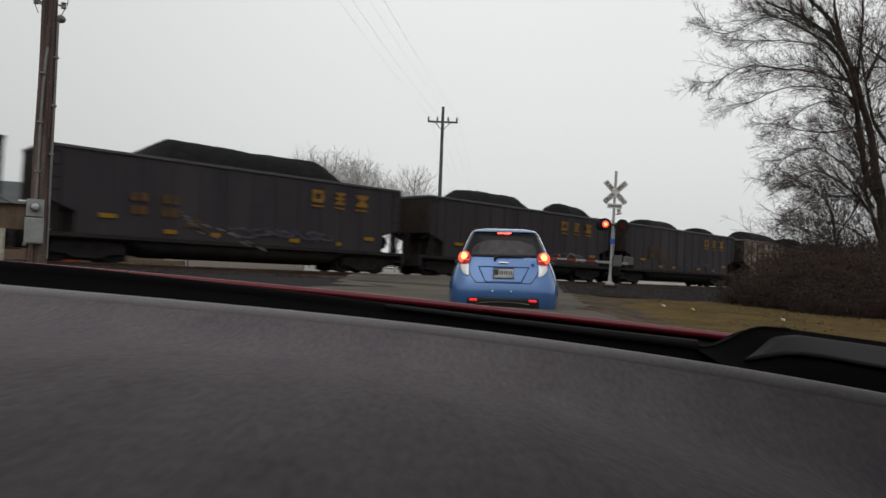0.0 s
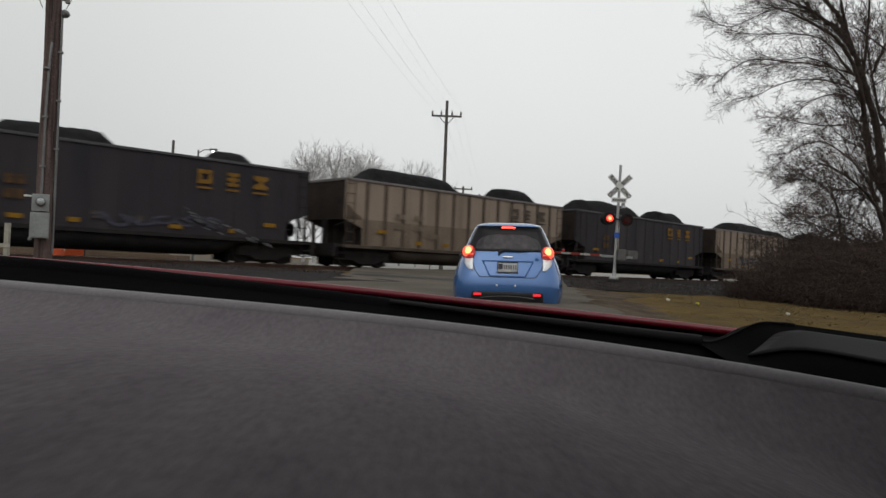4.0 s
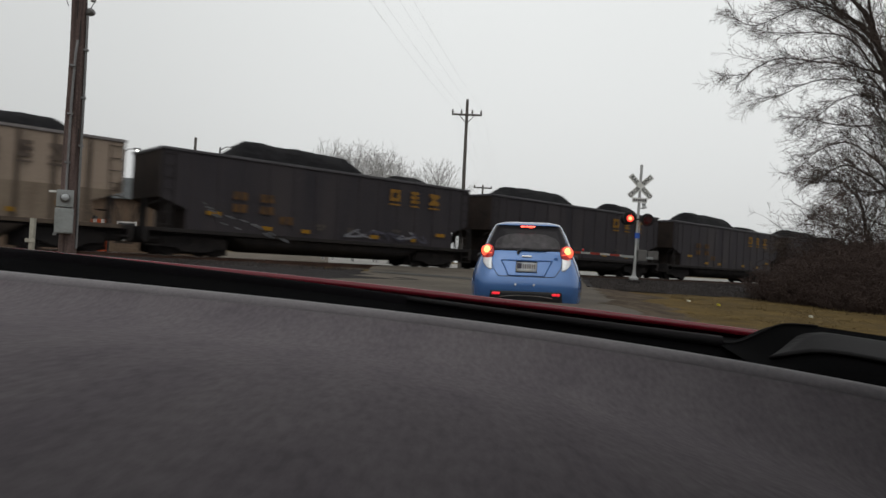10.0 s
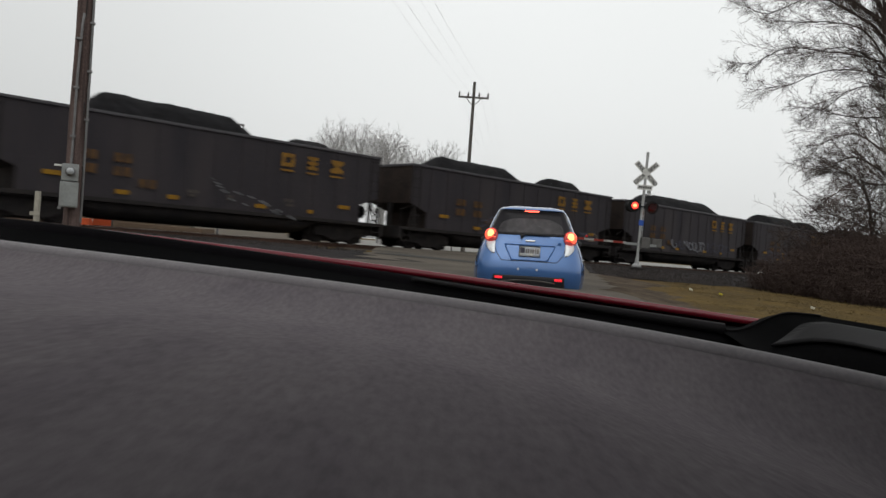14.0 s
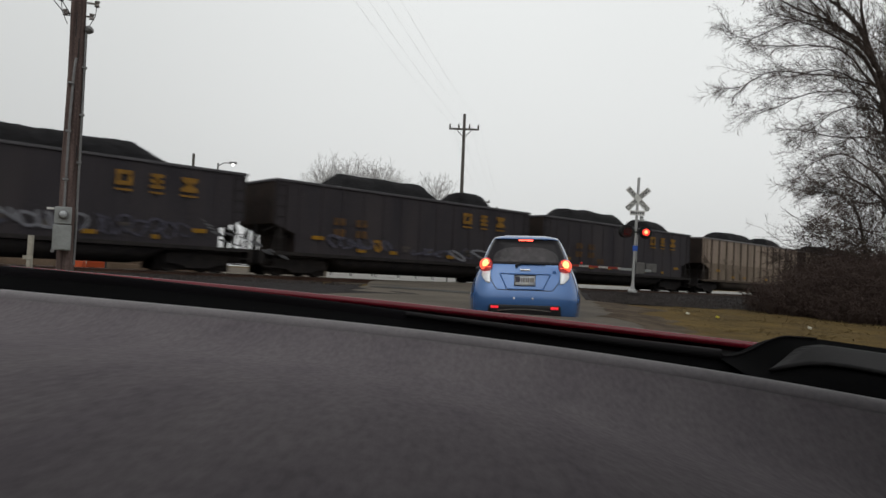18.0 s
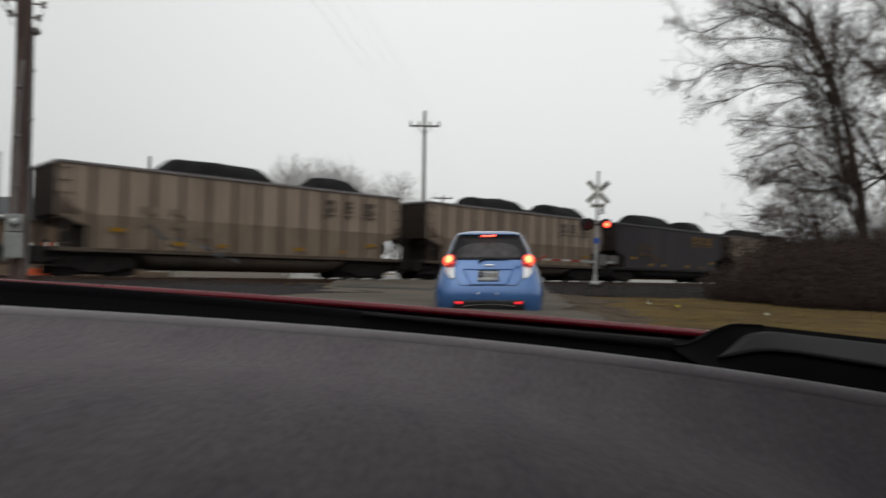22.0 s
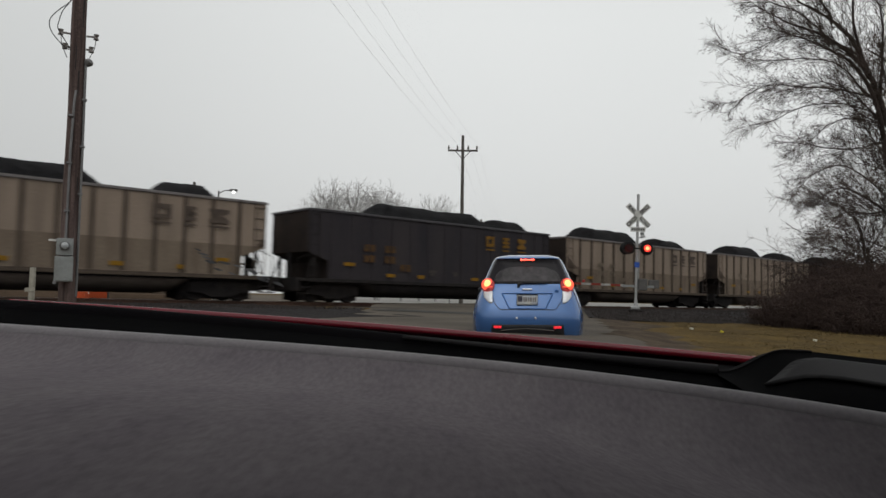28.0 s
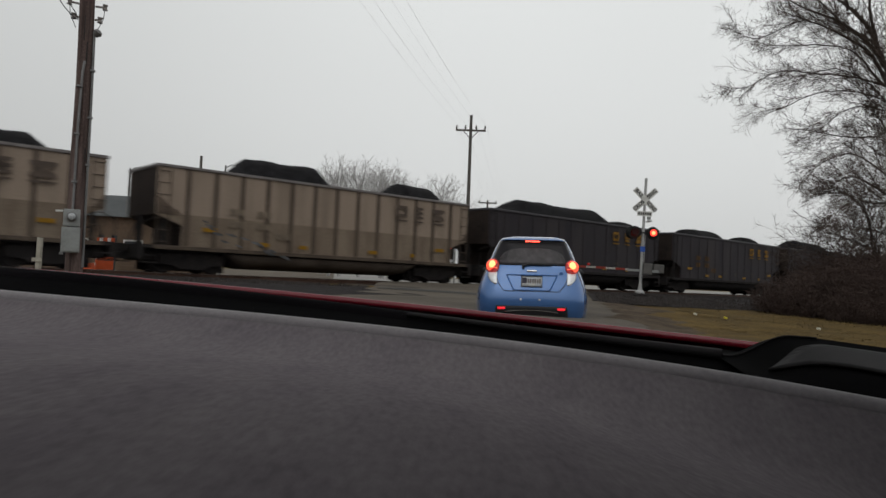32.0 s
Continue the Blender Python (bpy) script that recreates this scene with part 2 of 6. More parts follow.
M["wood"] = mk("weathered_pole_wood", (0.128, 0.092, 0.084), 0.9, var=0.3, scale=3, fine=45, col2=(0.036, 0.025, 0.023), stretch=(5, 5, 0.25), bump=0.5)
M["wood_far"] = mk("grey_pole_wood", (0.12, 0.11, 0.10), 0.9, var=0.2, scale=2, fine=20, stretch=(4, 4, 0.3))
M["zinc"] = mk("galvanised_steel", (0.175, 0.172, 0.172), 0.5, metal=0.5, var=0.12, scale=4, fine=30, bump=0.05)
M["box"] = mk("grey_enamel_box", (0.25, 0.26, 0.255), 0.55, var=0.1, scale=5, fine=40, col2=(0.18, 0.187, 0.183), bump=0.05)
M["wire"] = mk("black_cable", (0.03, 0.03, 0.033), 0.6, var=0.2, bump=0)
M["wire_far"] = mk("bare_line_wire", (0.38, 0.38, 0.39), 0.6, var=0.1, bump=0)
M["insul"] = mk("porcelain", (0.20, 0.18, 0.17), 0.3, var=0.1, bump=0)
M["white"] = mk("weathered_white_paint", (0.62, 0.62, 0.60), 0.6, var=0.12, scale=3, fine=20, col2=(0.45, 0.44, 0.41), bump=0.05)
M["alu"] = mk("aluminium_mast", (0.38, 0.38, 0.375), 0.45, metal=0.4, var=0.1, scale=4, fine=30, bump=0.05)
M["ink"] = mk("black_sign_ink", (0.025, 0.025, 0.025), 0.6, var=0.1, bump=0)
M["sig_black"] = mk("matt_black_signal", (0.018, 0.018, 0.018), 0.6, var=0.2, bump=0.05)
M["blue_sign"] = mk("blue_sign_sheet", (0.04, 0.10, 0.38), 0.5, var=0.1, bump=0)
M["red_stripe"] = mk("red_gate_tape", (0.22, 0.035, 0.025), 0.5, var=0.15, bump=0)
M["bark"] = mk("grey_brown_bark", (0.055, 0.043, 0.038), 0.95, var=0.3, scale=4, fine=30, col2=(0.03, 0.024, 0.022), bump=0.5, depth=0.02)
M["twig"] = mk("bare_twigs", (0.085, 0.065, 0.055), 0.9, var=0.25, scale=1.2, fine=10, bump=0)
M["brush"] = mk("brown_brush_twigs", (0.058, 0.041, 0.035), 0.95, var=0.12, scale=0.8, fine=10, col2=(0.046, 0.032, 0.028), bump=0)
M["end_dark"] = mk("sooty_end_steel", (0.034, 0.025, 0.021), 0.9, var=0.3, scale=1.5, fine=14, col2=(0.018, 0.014, 0.013), bump=0.2, spec=0.1)
# pale grey puts the haze over the far trees into the twig colour
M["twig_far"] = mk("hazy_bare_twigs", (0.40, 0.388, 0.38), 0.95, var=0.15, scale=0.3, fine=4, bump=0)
M["blue"] = mk("metallic_blue_paint", (0.053, 0.145, 0.36), 0.25, metal=0.35, var=0.05, scale=2, fine=300, col2=(0.050, 0.132, 0.335), bump=0, coat=1.0, spec=0.5)
M["tint"] = mk("dark_privacy_glass", (0.014, 0.0125, 0.015), 0.06, var=0.05, bump=0, spec=0.14)
M["plastic"] = mk("black_bumper_plastic", (0.022, 0.022, 0.024), 0.55, var=0.15, fine=120, bump=0.1, spec=0.25)
M["chrome"] = mk("chrome", (0.75, 0.75, 0.75), 0.12, metal=1.0, var=0.03, bump=0)
M["lens_w"] = mk("clear_lamp_lens", (0.75, 0.76, 0.78), 0.12, var=0.1, scale=20, fine=60, bump=0.3, metal=0.3, spec=0.5)
M["lens_r"] = mk("red_lamp_lens", (0.42, 0.02, 0.02), 0.15, var=0.15, scale=20, fine=80, bump=0.2, spec=0.5)
M["plate"] = mk("pale_plate", (0.50, 0.48, 0.42), 0.5, var=0.15, scale=12, fine=40, col2=(0.30, 0.33, 0.40), bump=0)
M["rubber"] = mk("tyre_rubber", (0.018, 0.018, 0.018), 0.85, var=0.2, fine=60, bump=0.2)
M["rim"] = mk("alloy_rim", (0.42, 0.43, 0.44), 0.3, metal=0.8, var=0.08, bump=0)
M["brake_on"] = glow("lit_tail_lamp", (1.0, 0.10, 0.05), 1.7)
M["brake_core"] = glow("lit_tail_lamp_core", (1.0, 0.40, 0.13), 2.6, (0.6, 0.2, 0.1))
M["led"] = glow("lit_led_bar", (1.0, 0.08, 0.05), 7.0)
# a reflector with a weak glow in place of the light it returns
M["refl_on"] = glow("lit_red_reflector", (1.0, 0.03, 0.05), 0.9)
M["sig_on"] = glow("lit_signal_red", (1.0, 0.05, 0.03), 2.0)
M["sig_core"] = glow("lit_signal_core", (1.0, 0.22, 0.08), 4.0)
M["sig_off"] = mk("unlit_signal_glass", (0.035, 0.006, 0.006), 0.25, var=0.2, bump=0)
M["street"] = glow("lit_street_lamp", (1.0, 0.98, 0.95), 4.0, (0.8, 0.8, 0.8))
M["frit"] = mk("black_glass_border", (0.003, 0.003, 0.0032), 0.8, var=0.2, fine=200, bump=0, spec=0.01)
M["red"] = mk("red_hood_paint", (0.115, 0.007, 0.014), 0.27, var=0.04, scale=2, fine=300, bump=0, spec=0.36)
M["cowl"] = mk("black_cowl_plastic", (0.0032, 0.0028, 0.0034), 0.75, var=0.2, scale=6, fine=160, bump=0.15, depth=0.002, spec=0.018)
M["trim_panel"] = mk("dark_grey_textured_plastic", (0.0105, 0.0095, 0.0102), 0.6, var=0.1, scale=8, fine=220, bump=0.1, depth=0.001, spec=0.08)
M["dash"] = mk("grey_carpet_dash_mat", (0.131, 0.118, 0.125), 0.95, var=0.13, scale=24, fine=230, col2=(0.108, 0.096, 0.105), bump=0.18, depth=0.003, spec=0.0, stretch=(1.0, 0.33, 1), fine_too=True)
# paler than the mat: the bright rim of its edge is in this colour
M["dash_edge"] = mk("dash_mat_binding", (0.195, 0.182, 0.19), 0.9, var=0.08, scale=20, fine=260, bump=0.3, depth=0.001, spec=0.0, sheen=0.35)
M["cabin"] = mk("grey_cabin_lining", (0.10, 0.095, 0.095), 0.9, var=0.08, fine=120, bump=0.1)
M["glass"] = pane("windshield_glass")
M["tan_wall"] = mk("tan_siding", (0.125, 0.088, 0.062), 0.8, var=0.15, scale=0.6, fine=6)
M["roof_grey"] = mk("grey_shingle_roof", (0.085, 0.09, 0.092), 0.85, var=0.15, scale=0.5, fine=8)
M["orange"] = mk("orange_paint", (0.48, 0.085, 0.03), 0.6, var=0.15, scale=2, fine=20)
M["pale_wall"] = mk("pale_plaster", (0.60, 0.60, 0.58), 0.8, var=0.08, scale=0.6, fine=6)
M["dark_win"] = mk("dark_window_glass", (0.05, 0.055, 0.06), 0.12, var=0.1, bump=0, spec=0.5)
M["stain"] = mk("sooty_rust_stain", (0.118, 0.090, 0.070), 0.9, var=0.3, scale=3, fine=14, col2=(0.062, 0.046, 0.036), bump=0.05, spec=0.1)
M["rim_c"] = mk("worn_grey_rim_paint", (0.165, 0.150, 0.148), 0.6, var=0.15, scale=2, fine=20, col2=(0.11, 0.098, 0.096), bump=0.05, spec=0.3)
M["rim_k"] = mk("worn_black_rim_paint", (0.060, 0.056, 0.062), 0.5, var=0.2, scale=2, fine=20, col2=(0.036, 0.033, 0.037), bump=0.05, spec=0.35)


# ---- building helpers ----
def part(name, bm, material, parent=None, label="", smooth=False):
    """One bmesh as one mesh object, under a thing or a part."""
    me = bpy.data.meshes.new(name)
    bm.to_mesh(me)
    bm.free()
    if smooth:
        me.polygons.foreach_set("use_smooth", [True] * len(me.polygons))
    me.materials.append(material)
    ob = new(name, me)
    if parent:
        ob.parent = parent
    if label:
        ob["label"] = label
    return ob


def again(src, m, parent=None):
    """Another object on the same mesh."""
    ob = new(src.name.split(".")[0], src.data)
    ob.parent = parent or src.parent
    ob.matrix_basis = m
    if "label" in src:
        ob["label"] = src["label"]
    return ob


def empty(name, m, label, category, group=""):
    ob = new(name)
    ob.empty_display_size = 0.2
    ob.matrix_basis = m
    return tagged(ob, label, category, group)


def box(bm, x0, x1, y0, y1, z0, z1, bevel=0.0):
    vs = [bm.verts.new((x, y, z)) for z in (z0, z1) for x, y in ((x0, y0), (x1, y0), (x1, y1), (x0, y1))]
    fs = [(3, 2, 1, 0), (4, 5, 6, 7), (0, 1, 5, 4), (1, 2, 6, 5), (2, 3, 7, 6), (3, 0, 4, 7)]
    made = [bm.faces.new([vs[i] for i in f]) for f in fs]
    if bevel:
        edges = list({e for f in made for e in f.edges})
        bmesh.ops.bevel(bm, geom=edges, offset=bevel, segments=2, affect='EDGES', profile=0.6)
    return bm


def boxm(*a, bevel=0.0):
    return box(bmesh.new(), *a, bevel=bevel)


def tube(bm, pts, radii, n=8, cap=True):
    """A tapered round bar along points."""
    pts = [Vector(p) for p in pts]
    rings = []
    side = None
    for i, p in enumerate(pts):
        d = (pts[min(i + 1, len(pts) - 1)] - pts[max(i - 1, 0)]).normalized()
        if side is None or abs(side.dot(d)) > 0.95:
            side = d.orthogonal().normalized()
        side = (side - d * side.dot(d)).normalized()
        up = d.cross(side)
        r = radii[i] if isinstance(radii, (list, tuple)) else radii
        rings.append([bm.verts.new(p + (side * math.cos(a) + up * math.sin(a)) * r) for a in (2 * math.pi * k / n for k in range(n))])
    for a, b in zip(rings, rings[1:]):
        for k in range(n):
            bm.faces.new((a[k], a[(k + 1) % n], b[(k + 1) % n], b[k]))
    if cap:
        bm.faces.new(rings[0][::-1])
        bm.faces.new(rings[-1])
    return bm


def tubem(pts, radii, n=8, cap=True):
    return tube(bmesh.new(), pts, radii, n, cap)


def lathe(bm, prof, n=20, axis='z', m=None):
    """Turned shape from (radius, height) pairs."""
    rings = []
    for r, h in prof:
        ring = []
        for k in range(n):
            a = 2 * math.pi * k / n
            c, s = r * math.cos(a), r * math.sin(a)
            p = {'z': (c, s, h), 'y': (c, h, s), 'x': (h, c, s)}[axis]
            ring.append(bm.verts.new(m @ Vector(p) if m else p))
        rings.append(ring)
    for a, b in zip(rings, rings[1:]):
        for k in range(n):
            bm.faces.new((a[k], a[(k + 1) % n], b[(k + 1) % n], b[k]))
    bm.faces.new(rings[0][::-1])
    bm.faces.new(rings[-1])
    bmesh.ops.recalc_face_normals(bm, faces=bm.faces)
    return bm


def grid(bm, f, us, vs):
    """A sheet of quads: f(u, v) gives the points."""
    rows = [[bm.verts.new(f(u, v)) for u in us] for v in vs]
    for a, b in zip(rows, rows[1:]):
        for k in range(len(us) - 1):
            bm.faces.new((a[k], a[k + 1], b[k + 1], b[k]))
    return bm


def slab(bm, poly, y0, y1):
    """A flat outline in x, z drawn out from y0 to y1."""
    a = [bm.verts.new((x, y0, z)) for x, z in poly]
    b = [bm.verts.new((x, y1, z)) for x, z in poly]
    n = len(poly)
    bm.faces.new(a)
    bm.faces.new(b[::-1])
    for k in range(n):
        bm.faces.new((a[(k + 1) % n], a[k], b[k], b[(k + 1) % n]))
    bmesh.ops.recalc_face_normals(bm, faces=bm.faces)
    return bm


def lin(a, b, n):
    return [a + (b - a) * i / (n - 1) for i in range(n)]


def words(name, text, size, m, material, parent, depth=0.002):
    """Lettering in the built-in font, as a mesh."""
    cu = bpy.data.curves.new(name, 'FONT')
    cu.body, cu.size, cu.align_x, cu.align_y, cu.extrude, cu.offset = text, size, 'CENTER', 'CENTER', depth, 0.006
    tmp = bpy.data.objects.new(name, cu)
    scene.collection.objects.link(tmp)
    bpy.context.view_layer.update()
    me = bpy.data.meshes.new_from_object(tmp.evaluated_get(bpy.context.evaluated_depsgraph_get()))
    bpy.data.objects.remove(tmp)
    me.materials.clear()
    me.materials.append(material)
    ob = new(name, me)
    ob.parent = parent
    ob.matrix_basis = m
    return ob


M["dirt"] = mk("bare_wet_soil", (0.088, 0.068, 0.050), 0.95, var=0.35, scale=2.2, fine=24, col2=(0.034, 0.025, 0.018), bump=0.6, depth=0.02, spec=0.03)
M["straw"] = mk("dead_straw", (0.21, 0.150, 0.065), 0.9, var=0.3, scale=2, fine=10, bump=0)
M["smear"] = mk("dried_water_smear", (0.12, 0.12, 0.125), 0.9, var=0.3, scale=40, fine=90, bump=0)
M["litter"] = mk("pale_litter", (0.62, 0.60, 0.50), 0.7, var=0.15, bump=0)
M["litter_y"] = mk("yellow_litter", (0.62, 0.52, 0.06), 0.6, var=0.15, bump=0)
M["post"] = mk("dull_cream_post_paint", (0.33, 0.315, 0.27), 0.7, var=0.15, scale=4, fine=20, col2=(0.22, 0.20, 0.165), bump=0.05)
M["white_dim"] = mk("dirty_white_gate_paint", (0.34, 0.33, 0.31), 0.7, var=0.15, scale=3, fine=20, bump=0)
M["dirt_lot"] = mk("grey_brown_dirt_lot", (0.135, 0.115, 0.095), 0.95, var=0.2, scale=0.08, fine=3, bump=0.1, spec=0.03)

# ---- plan: the track runs at an angle to the road; s along it, q from the near side of the train towards the viewer ----
HEAD = 41.65
TO = Vector((-6.977, 28.0, 0))
TD = Vector((math.cos(radians(HEAD)), math.sin(radians(HEAD)), 0))
TN = Vector((math.sin(radians(HEAD)), -math.cos(radians(HEAD)), 0))
RAIL_Z = 0.70


def at(s, q, z=0.0):
    return TO + TD * s + TN * q + Vector((0, 0, z))


def q_of(x, y):
    return (Vector((x, y, 0)) - TO).dot(TN)


def s_of(x, y):
    return (Vector((x, y, 0)) - TO).dot(TD)


QS = (-3000, -40, -12, -5, 3, 8, 18, 27, 60, 3000)
ZS = (-3.0, 0.15, 0.42, 0.54, 0.54, 0.58, 0.19, 0.0, -0.1, -0.1)


def ground_z(x, y):
    return float(np.interp(q_of(x, y), QS, ZS))


ROAD_T = math.tan(radians(8.0))


def road_x(y):
    return -1.75 + ROAD_T * y


def road_z(x, y):
    q = q_of(x, y)
    return max(ground_z(x, y) + 0.03, float(np.interp(q, (-12, -5, -4, 1.2, 3, 9), (0.46, 0.66, 0.705, 0.705, 0.66, 0.5))))


def build_ground():
    qs = [-3000, -900, -300, -120, -60, -40] + lin(-30, 40, 71) + [45, 52, 60, 90, 160, 400, 1200, 3000]
    ss = [-3000, -900, -300, -120, -60] + lin(-40, 60, 81) + [75, 100, 160, 400, 1200, 3000]

    def f(s, q):
        p = at(s, q)
        p.z = ground_z(p.x, p.y)
        if -20 < q < 60 and abs(s) < 80:
            p.z += 0.035 * noise.noise((p.x * 0.7, p.y * 0.7, 1.0)) - 0.01
        return p
    tagged(part("ground", grid(bmesh.new(), f, ss, qs), M["grass"], smooth=True), "rough winter grass and bare soil sloping up to the tracks", "ground", kind="structure")

    def lot(u, y):
        x = -0.175 * y + u * 300
        return Vector((x, y, ground_z(x, y) + 0.06))
    ys = [62, 70, 85, 110, 150, 220, 330]
    tagged(part("gravel_lot", grid(bmesh.new(), lot, [0, 0.02, 0.05, 0.1, 0.2, 0.4, 0.7, 1], ys), M["far_ground"], smooth=True), "pale open gravel lot beyond the railway tracks", "ground", kind="structure")

    def lot2(u, y):
        x = -0.175 * y - u * 200
        return Vector((x, y, ground_z(x, y) + 0.05))
    tagged(part("dirt_lot", grid(bmesh.new(), lot2, [0, 0.02, 0.05, 0.1, 0.2, 0.4, 0.7, 1], [36, 42, 50] + ys), M["dirt_lot"], smooth=True), "bare grey-brown dirt lot beyond the tracks", "ground", kind="structure")

    def road(u, y):
        x = road_x(y) + u * ((2.8 if u > 0 else 3.5) + 2.3 * math.exp(-((y - 31) / 5.5) ** 2 / 2) * (0.12 if u > 0 else 0.95))
        x += (0.45 * noise.noise((y * 0.45, 3.0, 0)) + 0.28 * noise.noise((y * 1.7, 8.0, 0))) * max(0.0, u) ** 8
        return Vector((x, y, road_z(x, y) + 0.03 * (1 - u * u)))
    tagged(part("road", grid(bmesh.new(), road, lin(-1, 1, 25), [-60, -30, -15] + lin(-8, 50, 190) + [60, 80, 120]), M["asphalt"], smooth=True), "worn pale grey asphalt road rising to the level crossing", "road", kind="structure")

    # ballast, a loose gravel apron with a ragged edge
    def bal(s, q):
        p = at(s, q)
        p.z = ground_z(p.x, p.y) + 0.04 + 0.05 * noise.noise((p.x * 2.2, p.y * 2.2, 3.0)) * (1 if q < 12 else 0.4)
        return p
    bm = bmesh.new()
    for s0, s1, qa, qb in ((-90, -1.5, -5.2, 11.5), (14.0, 130, -5.2, 14.4)):
        def f2(s, v, qa=qa, qb=qb, s0=s0):
            edge = qb + 1.3 * noise.noise((s * 0.35, 2.0, 0.0)) + 0.5 * noise.noise((s * 1.7, 5.0, 0.0))
            return bal(s + (0.8 * noise.noise((v * 9, 1.0, 0)) if s in (s0, s1) else 0), qa + (edge - qa) * v)
        grid(bm, f2, lin(s0, min(s1, 60), 150) + ([130] if s1 > 60 else []), lin(0, 1, 26))
    # the apron narrows to a wedge where it meets the edge of the asphalt
    def wedge(s, v):
        qa, qb = (18.22 - s) / 1.177, min(14.4, 11.4 + 0.36 * (s - 4.6)) + 0.6 * noise.noise((s * 0.9, 2.0, 4.0))
        p = at(s, qa + (qb - qa) * v)
        p.z = ground_z(p.x, p.y) + 0.045 - 0.06 * v ** 6 + 0.05 * noise.noise((p.x * 2.2, p.y * 2.2, 3.0))
        return p
    grid(bm, wedge, lin(5.0, 14.6, 40), lin(0, 1, 22))
    tagged(part("ballast", bm, M["ballast"], smooth=True), "dark crushed stone ballast beside the rails", "ballast", kind="structure")

    rng = random.Random(5)
    vs, fs = [], []
    for _ in range(15000):
        s = rng.choice((rng.uniform(-22, -1.0), rng.uniform(14, 34), rng.uniform(14, 48)))
        q = rng.uniform(0.5, 14.8 if s > 10 else 7.5)
        if rng.random() < 0.2:
            s = rng.uniform(5.2, 14.5)
            q = rng.uniform((18.6 - s) / 1.177, min(14.8, 11.6 + 0.36 * (s - 4.6)))
        p = at(s, q)
        p.z = ground_z(p.x, p.y) + 0.055
        r = rng.uniform(0.02, 0.075)
        b = len(vs)
        for k in range(4):
            a = k * 1.571 + rng.uniform(-0.4, 0.4)
            vs.append((p.x + r * math.cos(a), p.y + r * math.sin(a), p.z - 0.02))
        vs.append((p.x + rng.uniform(-0.3, 0.3) * r, p.y + rng.uniform(-0.3, 0.3) * r, p.z + r * rng.uniform(0.5, 1.0)))
        fs += [(b + k, b + (k + 1) % 4, b + 4) for k in range(4)]
    me = bpy.data.meshes.new("ballast_stones")
    me.from_pydata(vs, [], fs)
    me.materials.append(M["stone"])
    tagged(new("ballast_stones", me), "loose grey crushed stones on the ballast", "stones", kind="stuff")

    # rails
    prof = [(-0.07, 0), (0.07, 0), (0.07, 0.02), (0.012, 0.04), (0.012, 0.125), (0.036, 0.135), (0.036, 0.168), (-0.036, 0.168), (-0.036, 0.135), (-0.012, 0.125), (-0.012, 0.04), (-0.07, 0.02)]
    for q in (-1.6 + 0.755, -1.6 - 0.755):
        bm = bmesh.new()
        a, b = at(-95, q, RAIL_Z - 0.17), at(135, q, RAIL_Z - 0.17)
        ra = [bm.verts.new(a + TN * y + Vector((0, 0, z))) for y, z in prof]
        rb = [bm.verts.new(b + TN * y + Vector((0, 0, z))) for y, z in prof]
        for k in range(len(prof)):
            bm.faces.new((ra[k], ra[(k + 1) % 12], rb[(k + 1) % 12], rb[k]))
        r = tagged(part("rail", bm, M["rail"]), "rusty steel rail with a bright worn head", "rail", "rails of the track")
        bm = bmesh.new()
        ra = [bm.verts.new(a + TN * y + Vector((0, 0, z))) for y, z in ((-0.03, 0.169), (0.03, 0.169), (0.03, 0.172), (-0.03, 0.172))]
        rb = [bm.verts.new(b + TN * y + Vector((0, 0, z))) for y, z in ((-0.03, 0.169), (0.03, 0.169), (0.03, 0.172), (-0.03, 0.172))]
        for k in range(4):
            bm.faces.new((ra[k], ra[(k + 1) % 4], rb[(k + 1) % 4], rb[k]))
        part("rail_head", bm, M["railtop"], r, "bright worn running surface")
    # ties
    tie0 = None
    for i in range(200):
        s = -46 + i * 0.55
        if -0.5 < s < 14.5:
            continue
        m = Matrix.Translation(at(s, -1.6, RAIL_Z - 0.24)) @ pose(0, 0, 0, 0, 0, HEAD + 90)
        if tie0 is None:
            tie0 = tagged(part("railway_tie", boxm(-1.3, 1.3, -0.115, 0.115, -0.09, 0.07, bevel=0.01), M["tie"]), "dark creosoted wooden railway tie", "railway tie", "ties under the rails")
            tie0.matrix_basis = m
        else:
            copy_thing(tie0, m)
    # dark asphalt seam and patches on the approach
    for x, y, w, l, a in ((0.2, 21.5, 2.6, 0.5, 4), (-0.9, 25.3, 3.2, 0.28, 6)):
        def f3(u, v, x=x, y=y, w=w, l=l, a=a):
            px, py = x + u * w * (1 + 0.1 * noise.noise((v * 3, u, 0))), y + v * l * (1 + 0.3 * noise.noise((u * 4, v, 1)))
            return Vector((px, py, road_z(px, py) + 0.03 * (1 - ((px - road_x(py)) / 4.5) ** 2) + 0.008))
        tagged(part("road_patch", grid(bmesh.new(), f3, lin(-1, 1, 13), lin(-1, 1, 5)), M["patch"]), "dark tar repair patch in the asphalt", "road", kind="structure")

    # bare soil shoulder beside the road, ragged edges
    for sgn, wid, y0, y1 in ((1, 2.3, -40, 22.8), (-1, 1.6, -40, 24)):
        def sh(v, y, sgn=sgn, wid=wid):
            e = (2.6 if sgn > 0 else 3.3) + (wid + 1.0 * noise.noise((y * 0.5, 9.0 * sgn, 0)) + 0.4 * noise.noise((y * 2.1, 4.0, 1))) * v
            x = road_x(y) + sgn * (e + (2.3 * math.exp(-((y - 31) / 5.5) ** 2 / 2) * (0.12 if sgn > 0 else 1.3)))
